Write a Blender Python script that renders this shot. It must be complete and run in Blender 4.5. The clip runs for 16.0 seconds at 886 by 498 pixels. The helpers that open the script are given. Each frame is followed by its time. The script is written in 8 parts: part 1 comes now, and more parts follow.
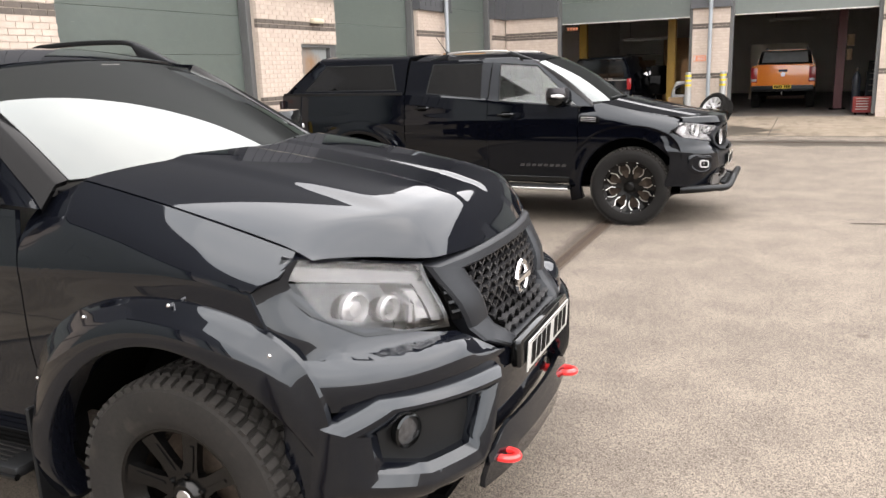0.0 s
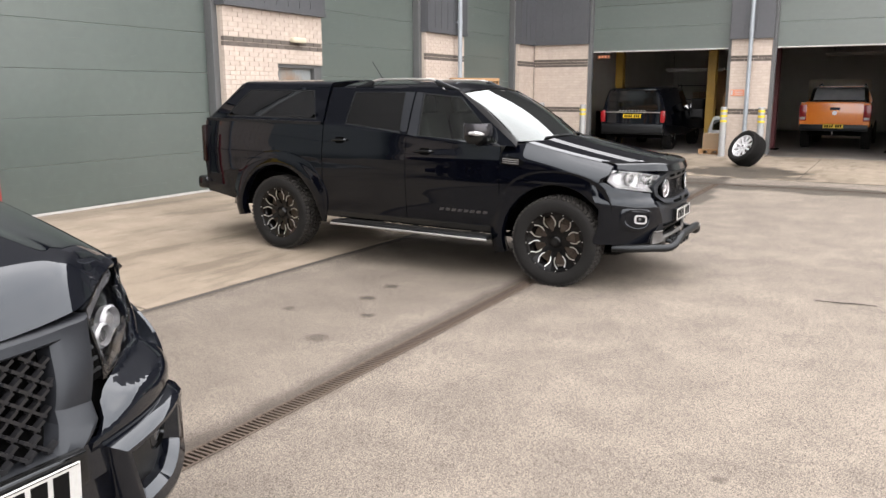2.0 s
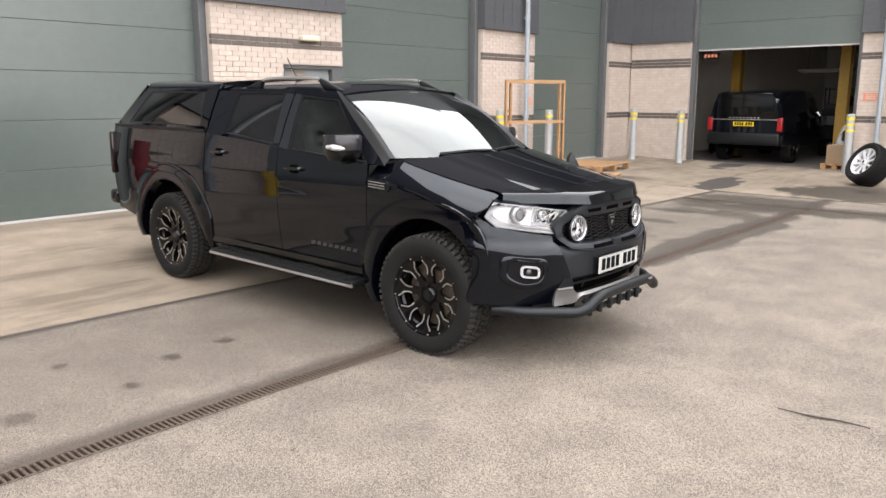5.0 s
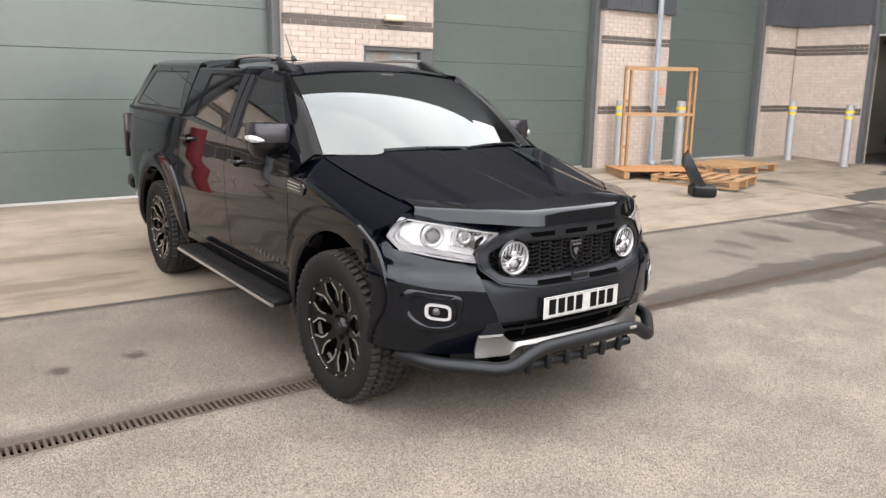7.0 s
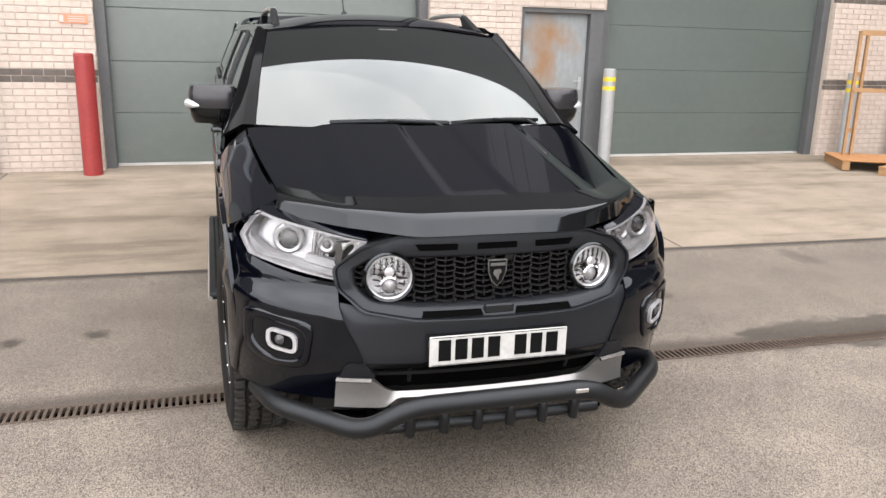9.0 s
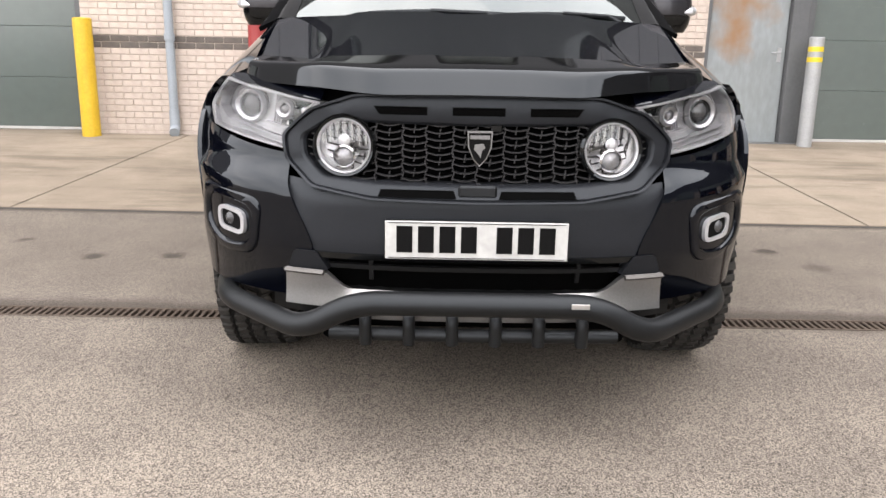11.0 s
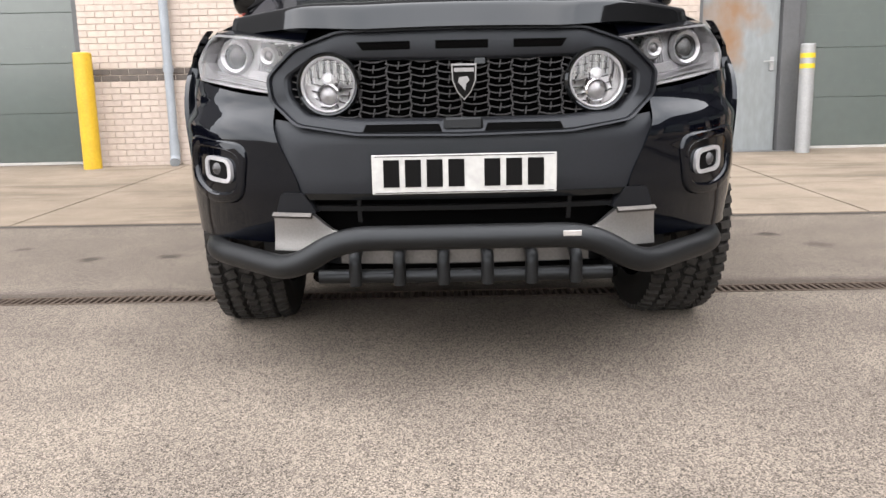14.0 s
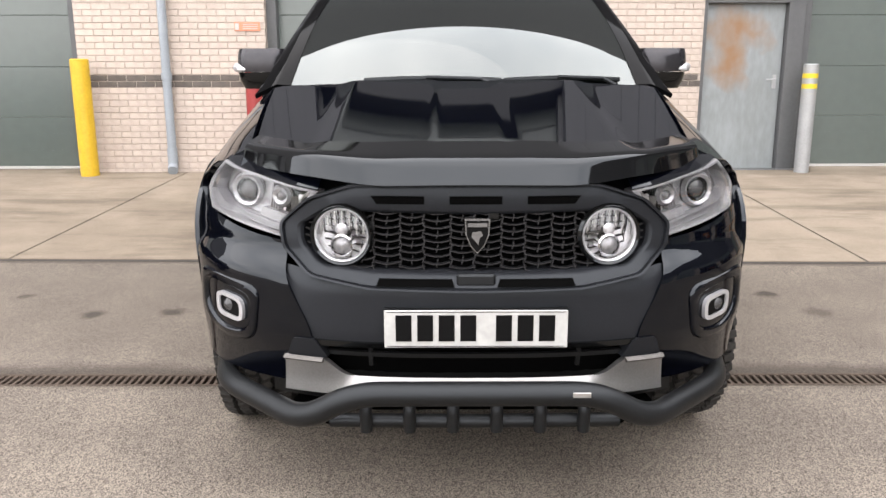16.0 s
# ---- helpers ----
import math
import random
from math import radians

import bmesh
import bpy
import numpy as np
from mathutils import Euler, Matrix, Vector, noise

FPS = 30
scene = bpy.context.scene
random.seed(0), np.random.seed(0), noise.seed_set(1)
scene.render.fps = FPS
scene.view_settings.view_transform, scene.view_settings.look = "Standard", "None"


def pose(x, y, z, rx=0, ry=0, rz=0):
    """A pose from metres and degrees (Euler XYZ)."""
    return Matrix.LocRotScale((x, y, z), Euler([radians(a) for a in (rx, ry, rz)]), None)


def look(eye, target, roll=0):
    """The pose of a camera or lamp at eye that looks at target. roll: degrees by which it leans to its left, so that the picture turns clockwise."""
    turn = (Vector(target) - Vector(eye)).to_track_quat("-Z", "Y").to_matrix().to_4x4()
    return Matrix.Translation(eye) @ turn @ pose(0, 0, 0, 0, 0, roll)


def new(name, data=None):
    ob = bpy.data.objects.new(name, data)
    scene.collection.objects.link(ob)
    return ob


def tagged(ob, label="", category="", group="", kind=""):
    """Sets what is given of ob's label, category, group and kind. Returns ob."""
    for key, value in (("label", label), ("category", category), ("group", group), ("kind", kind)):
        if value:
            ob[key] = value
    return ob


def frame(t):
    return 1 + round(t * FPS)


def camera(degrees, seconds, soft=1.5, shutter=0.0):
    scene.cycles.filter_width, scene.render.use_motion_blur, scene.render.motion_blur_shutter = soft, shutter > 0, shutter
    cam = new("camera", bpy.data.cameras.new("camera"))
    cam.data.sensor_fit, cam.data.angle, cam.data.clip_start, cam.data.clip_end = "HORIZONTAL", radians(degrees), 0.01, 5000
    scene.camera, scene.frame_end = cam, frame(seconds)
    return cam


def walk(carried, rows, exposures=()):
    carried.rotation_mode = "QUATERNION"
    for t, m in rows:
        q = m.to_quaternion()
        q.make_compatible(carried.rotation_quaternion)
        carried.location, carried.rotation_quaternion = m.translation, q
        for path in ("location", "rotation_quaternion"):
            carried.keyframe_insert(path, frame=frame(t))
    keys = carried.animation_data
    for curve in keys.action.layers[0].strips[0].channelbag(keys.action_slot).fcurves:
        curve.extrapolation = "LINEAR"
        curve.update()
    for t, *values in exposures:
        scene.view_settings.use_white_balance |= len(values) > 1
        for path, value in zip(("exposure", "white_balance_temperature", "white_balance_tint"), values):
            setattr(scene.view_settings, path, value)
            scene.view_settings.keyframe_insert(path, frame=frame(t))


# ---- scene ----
cam = camera(59.3, 16.0)
METRES, EYE, TILT, LEAN, TURN = 10.7, 1.70, 0.0, 0.0, 25.6
ROWS = [
    (0.0, 0.0, 0.0, 0.0, -0.47, -13.06, 2.03),
    (0.5, 0.0416, 0.0198, 0.0012, 2.64, -12.99, 1.67),
    (1.0, 0.0792, 0.0478, 0.0033, 3.51, -12.25, 1.08),
    (1.5, 0.1169, 0.0735, 0.0037, 5.03, -12.19, 0.19),
    (2.0, 0.15, 0.1071, 0.0042, 5.13, -11.41, 0.05),
    (2.5, 0.1843, 0.1353, 0.0033, 5.32, -11.15, -0.1),
    (3.0, 0.2181, 0.1715, 0.0041, 5.68, -10.4, -0.1),
    (3.5, 0.2459, 0.2079, 0.0036, 6.76, -9.52, -0.17),
    (4.0, 0.2766, 0.2409, 0.0029, 10.15, -10.07, -0.0),
    (6.5, 0.4033, 0.4227, 0.0011, 26.22, -11.51, -0.78),
    (7.0, 0.4218, 0.4621, 0.0008, 30.37, -12.05, -0.97),
    (7.5, 0.4426, 0.5024, -0.0004, 36.41, -13.04, -1.01),
    (8.0, 0.455, 0.5466, -0.0012, 39.55, -13.37, -0.48),
    (10.5, 0.482, 0.7038, -0.0288, 64.17, -15.07, -1.95),
    (11.0, 0.4801, 0.7115, -0.052, 65.85, -13.84, -0.99),
    (11.5, 0.4814, 0.7125, -0.0666, 65.75, -9.47, 0.01),
    (12.0, 0.4835, 0.713, -0.0778, 66.47, -7.44, 0.24),
    (12.5, 0.4842, 0.7131, -0.082, 67.08, -8.44, 0.11),
    (13.0, 0.4845, 0.7135, -0.0822, 66.85, -9.53, 0.39),
    (13.5, 0.4849, 0.7139, -0.0823, 66.36, -9.97, 0.92),
    (14.0, 0.4851, 0.7142, -0.0814, 65.85, -10.51, 1.2),
    (14.5, 0.4848, 0.7145, -0.0767, 65.47, -11.97, 1.75),
    (15.0, 0.4823, 0.7161, -0.0647, 65.24, -12.94, 0.95),
    (15.5, 0.4801, 0.7156, -0.0471, 65.16, -13.08, 0.5),
    (16.0, 0.4757, 0.7137, -0.0333, 65.59, -12.7, 0.09),
]
walk(cam, [(t, pose(0, 0, EYE, TILT, LEAN, TURN) @ pose(METRES * x, METRES * y, METRES * z, 90 + pitch, roll, yaw)) for t, x, y, z, yaw, pitch, roll in ROWS],
     exposures=[(0.0, 1.73, 7120, 18), (3.5, 1.71, 6880, 18), (7.0, 1.67, 6880, 18), (16.0, 1.65, 6880, 18)])

# ---- sky and sun: a bright, even overcast ----
world = bpy.data.worlds.new("overcast")
scene.world = world
world.use_nodes = True
wn, wl = world.node_tree.nodes, world.node_tree.links
wn.clear()
w_out, w_bg = wn.new("ShaderNodeOutputWorld"), wn.new("ShaderNodeBackground")
w_sky, w_mix, w_noise, w_ramp = wn.new("ShaderNodeTexSky"), wn.new("ShaderNodeMix"), wn.new("ShaderNodeTexNoise"), wn.new("ShaderNodeValToRGB")
w_co, w_map = wn.new("ShaderNodeTexCoord"), wn.new("ShaderNodeMapping")
w_sky.sky_type, w_sky.sun_disc = "NISHITA", False
w_sky.sun_elevation, w_sky.sun_rotation = radians(52), radians(60)
w_map.inputs["Scale"].default_value = (1.0, 1.0, 2.2)
w_noise.inputs["Scale"].default_value, w_noise.inputs["Detail"].default_value, w_noise.inputs["Roughness"].default_value = 1.9, 5.0, 0.55
w_ramp.color_ramp.elements[0].position, w_ramp.color_ramp.elements[0].color = 0.32, (8.5, 9.3, 9.8, 1)
w_ramp.color_ramp.elements[1].position, w_ramp.color_ramp.elements[1].color = 0.68, (12.3, 12.9, 13.1, 1)
w_mix.data_type, w_mix.inputs["Factor"].default_value = "RGBA", 0.9
wl.new(w_co.outputs["Generated"], w_map.inputs["Vector"])
wl.new(w_map.outputs["Vector"], w_noise.inputs["Vector"])
wl.new(w_noise.outputs["Fac"], w_ramp.inputs["Fac"])
wl.new(w_sky.outputs["Color"], w_mix.inputs["A"])
wl.new(w_ramp.outputs["Color"], w_mix.inputs["B"])
wl.new(w_mix.outputs["Result"], w_bg.inputs["Color"])
w_xyz, w_rise = wn.new("ShaderNodeSeparateXYZ"), wn.new("ShaderNodeMapRange")   # an overcast sky is brightest overhead
for key, value in zip(("From Min", "From Max", "To Min", "To Max"), (0.0, 1.0, 0.106, 0.178)):
    w_rise.inputs[key].default_value = value
wl.new(w_co.outputs["Generated"], w_xyz.inputs[0])
wl.new(w_xyz.outputs["Z"], w_rise.inputs["Value"])
wl.new(w_rise.outputs["Result"], w_bg.inputs["Strength"])
wl.new(w_bg.outputs["Background"], w_out.inputs["Surface"])

sun = new("sun", bpy.data.lights.new("sun", "SUN"))
sun.data.energy, sun.data.angle, sun.data.color = 0.5, radians(110), (1.0, 0.96, 0.9)
sun.matrix_world = look((20, -12, 30), (0, 0, 0))

# ---- materials ----
def surface(name, a, b=None, scale=6.0, fine=60.0, rough=0.6, rough2=None, metal=0.0, bump=0.0, bump_scale=None, coat=0.0,
            island=0.0, detail=6.0, spots=None, spec=0.5, stretch=(1, 1, 1), tint=(1, 1, 1)):
    """A node material: two colours mixed by a coarse and a fine noise, with roughness and relief that follow the grain."""
    m = bpy.data.materials.new(name)
    m.use_nodes = True
    n, l = m.node_tree.nodes, m.node_tree.links
    p = n["Principled BSDF"]
    b = b or tuple(0.8 * c for c in a)
    co, mp = n.new("ShaderNodeTexCoord"), n.new("ShaderNodeMapping")
    mp.inputs["Scale"].default_value = stretch
    l.new(co.outputs["Object"], mp.inputs["Vector"])
    n1, n2 = n.new("ShaderNodeTexNoise"), n.new("ShaderNodeTexNoise")
    for q, s in ((n1, scale), (n2, fine)):
        q.inputs["Scale"].default_value, q.inputs["Detail"].default_value = s, detail
        l.new(mp.outputs["Vector"], q.inputs["Vector"])
    add = n.new("ShaderNodeMath")
    add.operation = "MULTIPLY_ADD"
    add.inputs[1].default_value = 0.5
    l.new(n1.outputs["Fac"], add.inputs[0])
    half = n.new("ShaderNodeMath")
    half.operation = "MULTIPLY"
    half.inputs[1].default_value = 0.5
    l.new(n2.outputs["Fac"], half.inputs[0])
    l.new(half.outputs[0], add.inputs[2])
    ramp = n.new("ShaderNodeValToRGB")
    ramp.color_ramp.elements[0].position, ramp.color_ramp.elements[1].position = 0.36, 0.64
    ramp.color_ramp.elements[0].color, ramp.color_ramp.elements[1].color = (*b, 1), (*a, 1)
    l.new(add.outputs[0], ramp.inputs["Fac"])
    colour = ramp.outputs["Color"]
    if spots:
        sc, level, col = spots
        n3, r3, mx = n.new("ShaderNodeTexNoise"), n.new("ShaderNodeValToRGB"), n.new("ShaderNodeMix")
        n3.inputs["Scale"].default_value, n3.inputs["Detail"].default_value = sc, 5.0
        l.new(co.outputs["Object"], n3.inputs["Vector"])
        r3.color_ramp.elements[0].position, r3.color_ramp.elements[1].position = level, level + 0.12
        l.new(n3.outputs["Fac"], r3.inputs["Fac"])
        mx.data_type = "RGBA"
        mx.inputs["B"].default_value = (*col, 1)
        l.new(r3.outputs["Color"], mx.inputs["Factor"])
        l.new(colour, mx.inputs["A"])
        colour = mx.outputs["Result"]
    if island:
        info, hsv, mr = n.new("ShaderNodeObjectInfo"), n.new("ShaderNodeHueSaturation"), n.new("ShaderNodeMapRange")
        geo, sm = n.new("ShaderNodeNewGeometry"), n.new("ShaderNodeMath")
        sm.operation = "ADD"
        l.new(info.outputs["Random"], sm.inputs[0])
        l.new(geo.outputs["Random Per Island"], sm.inputs[1])
        mr.inputs["From Max"].default_value = 2.0
        mr.inputs["To Min"].default_value, mr.inputs["To Max"].default_value = 1 - island, 1 + island
        l.new(sm.outputs[0], mr.inputs["Value"])
        l.new(mr.outputs["Result"], hsv.inputs["Value"])
        l.new(colour, hsv.inputs["Color"])
        colour = hsv.outputs["Color"]
    l.new(colour, p.inputs["Base Color"])
    rr = n.new("ShaderNodeMapRange")
    rr.inputs["To Min"].default_value, rr.inputs["To Max"].default_value = rough, rough if rough2 is None else rough2
    l.new(n1.outputs["Fac"], rr.inputs["Value"])
    l.new(rr.outputs["Result"], p.inputs["Roughness"])
    p.inputs["Metallic"].default_value = metal
    p.inputs["Specular IOR Level"].default_value = spec
    p.inputs["Specular Tint"].default_value = (*tint, 1)
    p.inputs["Coat Weight"].default_value, p.inputs["Coat Roughness"].default_value = coat, 0.02
    if bump:
        bp = n.new("ShaderNodeBump")
        bp.inputs["Strength"].default_value, bp.inputs["Distance"].default_value = 1.0, bump
        src = n2
        if bump_scale:
            src = n.new("ShaderNodeTexNoise")
            src.inputs["Scale"].default_value, src.inputs["Detail"].default_value = bump_scale, 3.0
            l.new(co.outputs["Object"], src.inputs["Vector"])
        l.new(src.outputs["Fac"], bp.inputs["Height"])
        l.new(bp.outputs["Normal"], p.inputs["Normal"])
    return m


def glass(name, tint, rough=0.0, r0=0.07, power=4.5, sheen=(1, 1, 1)):
    """A window pane: tinted see-through glass whose mirror gloss grows towards grazing angles."""
    m = bpy.data.materials.new(name)
    m.use_nodes = True
    n, l = m.node_tree.nodes, m.node_tree.links
    n.remove(n["Principled BSDF"])
    clear, gloss, both = n.new("ShaderNodeBsdfTransparent"), n.new("ShaderNodeBsdfGlossy"), n.new("ShaderNodeMixShader")
    clear.inputs["Color"].default_value = (*[c ** 0.5 for c in tint], 1)
    gloss.inputs["Color"].default_value, gloss.inputs["Roughness"].default_value = (*sheen, 1), rough
    lw, pw, ma = n.new("ShaderNodeLayerWeight"), n.new("ShaderNodeMath"), n.new("ShaderNodeMath")
    lw.inputs["Blend"].default_value = 0.5
    pw.operation, pw.inputs[1].default_value = "POWER", power
    ma.operation, ma.inputs[1].default_value, ma.inputs[2].default_value = "MULTIPLY_ADD", 1 - r0, r0
    l.new(lw.outputs["Facing"], pw.inputs[0])
    l.new(pw.outputs[0], ma.inputs[0])
    l.new(ma.outputs[0], both.inputs["Fac"])
    l.new(clear.outputs[0], both.inputs[1])
    l.new(gloss.outputs[0], both.inputs[2])
    l.new(both.outputs[0], n["Material Output"].inputs["Surface"])
    return m


def rusty_door():
    """Grey-blue paint with one rust bloom high on the leaf and pale streaks below it."""
    m = surface("weathered_steel_door", (0.215, 0.235, 0.24), (0.165, 0.18, 0.18), scale=2.0, fine=18, rough=0.5, stretch=(1, 1, 0.35))
    n, l = m.node_tree.nodes, m.node_tree.links
    p = n["Principled BSDF"]
    old = p.inputs["Base Color"].links[0].from_socket
    co, mp, dist, no = n.new("ShaderNodeTexCoord"), n.new("ShaderNodeMapping"), n.new("ShaderNodeVectorMath"), n.new("ShaderNodeTexNoise")
    mp.inputs["Location"].default_value = (0, -12.40, -1.05)
    mp.inputs["Scale"].default_value = (0.0, 1.0, 0.6)
    dist.operation = "LENGTH"
    no.inputs["Scale"].default_value, no.inputs["Detail"].default_value = 3.2, 7.0
    l.new(co.outputs["Object"], mp.inputs["Vector"])
    l.new(co.outputs["Object"], no.inputs["Vector"])
    l.new(mp.outputs["Vector"], dist.inputs[0])
    ad, rg, mx = n.new("ShaderNodeMath"), n.new("ShaderNodeMapRange"), n.new("ShaderNodeMix")
    ad.operation, ad.inputs[1].default_value = "MULTIPLY_ADD", 1.15
    l.new(no.outputs["Fac"], ad.inputs[0])
    l.new(dist.outputs["Value"], ad.inputs[2])
    for k, x in zip(("From Min", "From Max", "To Min", "To Max"), (0.52, 0.98, 0.92, 0.0)):
        rg.inputs[k].default_value = x
    l.new(ad.outputs[0], rg.inputs["Value"])
    mx.data_type = "RGBA"
    mx.inputs["B"].default_value = (0.20, 0.105, 0.045, 1)
    l.new(rg.outputs["Result"], mx.inputs["Factor"])
    l.new(old, mx.inputs["A"])
    l.new(mx.outputs["Result"], p.inputs["Base Color"])
    return m


def paving(name, low, high, chip, chip_scale, drains, spots, bump, wet, streak=None):
    """Paving with stone chips, worn patches, dirt along the drains, other darker bands, and oil spots of their own
    shapes.
    """
    m = bpy.data.materials.new(name)
    m.use_nodes = True
    n, l = m.node_tree.nodes, m.node_tree.links
    p = n["Principled BSDF"]
    co = n.new("ShaderNodeTexCoord")

    def noise_node(scale, detail=5.0, rough=0.55):
        q = n.new("ShaderNodeTexNoise")
        q.inputs["Scale"].default_value, q.inputs["Detail"].default_value, q.inputs["Roughness"].default_value = scale, detail, rough
        l.new(co.outputs["Object"], q.inputs["Vector"])
        return q

    def value(op, a, b=None, c=None):
        q = n.new("ShaderNodeMath")
        q.operation = op
        for i, v in enumerate((a, b, c)):
            if v is None:
                continue
            if isinstance(v, (int, float)):
                q.inputs[i].default_value = v
            else:
                l.new(v, q.inputs[i])
        return q.outputs[0]

    def ranged(v, a, b, c, d):
        q = n.new("ShaderNodeMapRange")
        q.interpolation_type = "SMOOTHSTEP"
        for k, x in zip(("From Min", "From Max", "To Min", "To Max"), (a, b, c, d)):
            q.inputs[k].default_value = x
        l.new(v, q.inputs["Value"])
        return q.outputs["Result"]

    def blend(fac, a, b):
        q = n.new("ShaderNodeMix")
        q.data_type = "RGBA"
        for k, v in (("Factor", fac), ("A", a), ("B", b)):
            if isinstance(v, (tuple, float)):
                q.inputs[k].default_value = (*v, 1) if isinstance(v, tuple) else v
            else:
                l.new(v, q.inputs[k])
        return q.outputs["Result"]
    big, mid, tiny = noise_node(0.22), noise_node(2.3), noise_node(38, 3.0)
    base = value("MULTIPLY_ADD", mid.outputs["Fac"], 0.45, value("MULTIPLY", big.outputs["Fac"], 0.55))
    colour = blend(ranged(base, 0.36, 0.64, 0, 1), low, high)
    if streak:
        mp = n.new("ShaderNodeMapping")
        mp.inputs["Scale"].default_value = (2.4, 0.55, 1.0)
        l.new(co.outputs["Object"], mp.inputs["Vector"])
        for scale, at, k in ((0.9, 0.50, 0.65), (2.6, 0.54, 0.4)):
            q = noise_node(scale, 7.0, 0.62)
            l.new(mp.outputs["Vector"], q.inputs["Vector"])
            colour = blend(ranged(q.outputs["Fac"], at, at + 0.16, 0.0, k), colour, streak)
    vor = n.new("ShaderNodeTexVoronoi")
    vor.inputs["Scale"].default_value = chip_scale
    l.new(co.outputs["Object"], vor.inputs["Vector"])
    sep = n.new("ShaderNodeSeparateColor")
    l.new(vor.outputs["Color"], sep.inputs["Color"])
    hsv = n.new("ShaderNodeHueSaturation")
    l.new(colour, hsv.inputs["Color"])
    grain = value("MULTIPLY_ADD", tiny.outputs["Fac"], 0.24, value("MULTIPLY_ADD", sep.outputs["Red"], chip, 0.88 - chip * 0.5))
    l.new(grain, hsv.inputs["Value"])
    colour = hsv.outputs["Color"]
    xyz = n.new("ShaderNodeSeparateXYZ")
    l.new(co.outputs["Object"], xyz.inputs[0])
    edge = noise_node(1.6, 6.0, 0.65)
    shift = value("MULTIPLY_ADD", edge.outputs["Fac"], 0.9, -0.45)
    gloss = None
    for axis, at, w, strength, col, skew in drains:
        place = value("MULTIPLY_ADD", value("SUBTRACT", xyz.outputs["Y"], 7.0), skew, xyz.outputs[axis]) if skew else xyz.outputs[axis]
        d = value("ABSOLUTE", value("SUBTRACT", place, at))
        mask = ranged(value("ADD", d, value("MULTIPLY", shift, w)), w * 0.15, w * 0.75, strength, 0.0)
        colour = blend(mask, colour, col)
    blur, fray = noise_node(1.1, 6.0, 0.6), noise_node(5.0, 5.0, 0.6)
    rag = value("MULTIPLY_ADD", blur.outputs["Fac"], 1.9, value("MULTIPLY_ADD", fray.outputs["Fac"], 0.8, -1.35))
    for x, y, rx, ry, k in wet:
        dx = value("DIVIDE", value("SUBTRACT", xyz.outputs["X"], x), rx)
        dy = value("DIVIDE", value("SUBTRACT", xyz.outputs["Y"], y), ry)
        d = value("SQRT", value("MULTIPLY_ADD", dx, dx, value("MULTIPLY", dy, dy)))
        mask = ranged(value("ADD", d, rag), 0.80, 1.0, k, 0.0)
        colour = blend(mask, colour, (0.040, 0.034, 0.027))
        gloss = mask if gloss is None else value("MAXIMUM", gloss, mask)
    warp = noise_node(7.0, 4.0)
    for x, y, r, k in spots:
        v = n.new("ShaderNodeVectorMath")
        v.operation = "DISTANCE"
        v.inputs[1].default_value = (x, y, 0)
        flat = n.new("ShaderNodeCombineXYZ")
        l.new(xyz.outputs["X"], flat.inputs["X"])
        l.new(xyz.outputs["Y"], flat.inputs["Y"])
        l.new(flat.outputs[0], v.inputs[0])
        d = value("ADD", v.outputs["Value"], value("MULTIPLY_ADD", warp.outputs["Fac"], r * 1.6, -r * 0.8))
        colour = blend(ranged(d, r * 0.35, r, k, 0.0), colour, (0.028, 0.023, 0.019))
    l.new(colour, p.inputs["Base Color"])
    if gloss is not None:
        l.new(value("MULTIPLY_ADD", gloss, -0.35, 0.88), p.inputs["Roughness"])
    else:
        p.inputs["Roughness"].default_value = 0.85
    p.inputs["Specular IOR Level"].default_value = 0.25
    bp = n.new("ShaderNodeBump")
    bp.inputs["Strength"].default_value, bp.inputs["Distance"].default_value = 0.6, bump
    l.new(value("ADD", vor.outputs["Distance"], tiny.outputs["Fac"]), bp.inputs["Height"])
    l.new(bp.outputs["Normal"], p.inputs["Normal"])
    return m


M_TARMAC = paving("worn_tarmac", (0.118, 0.100, 0.083), (0.170, 0.145, 0.119), 1.6, 270,
                  (("X", -2.005, 0.26, 0.8, (0.040, 0.032, 0.026), 0.02), ("Y", 17.25, 0.55, 0.7, (0.045, 0.037, 0.030), 0.0), ("X", -4.22, 0.12, 0.7, (0.05, 0.042, 0.034), 0.0), ("X", -3.1, 1.7, 0.40, (0.092, 0.077, 0.062), 0.0)),
                  ((-2.93, 6.99, 0.10, 0.8), (-2.62, 6.55, 0.09, 0.75), (-3.30, 6.40, 0.07, 0.6), (-2.98, 7.45, 0.10, 0.8), (-3.42, 11.0, 0.09, 0.8), (-3.05, 11.15, 0.12, 0.5), (-2.6, 5.9, 0.12, 0.5), (0.35, 5.2, 0.05, 0.5)),
                  0.0035, ((-2.12, 14.2, 0.36, 3.0, 0.8), (-3.0, 17.7, 1.4, 0.65, 0.75), (-3.5, 15.9, 0.5, 0.4, 0.6), (-2.7, 15.9, 0.5, 0.4, 0.65), (-3.3, 13.9, 0.35, 0.14, 0.55), (0.3, 17.1, 4.6, 0.62, 0.8), (-3.0, 16.7, 1.2, 0.6, 0.7), (-3.4, 14.6, 0.38, 0.16, 0.6), (-3.7, 15.7, 0.5, 0.2, 0.6), (-3.0, 13.4, 0.3, 0.13, 0.5), (-3.8, 12.9, 0.25, 0.12, 0.45)))
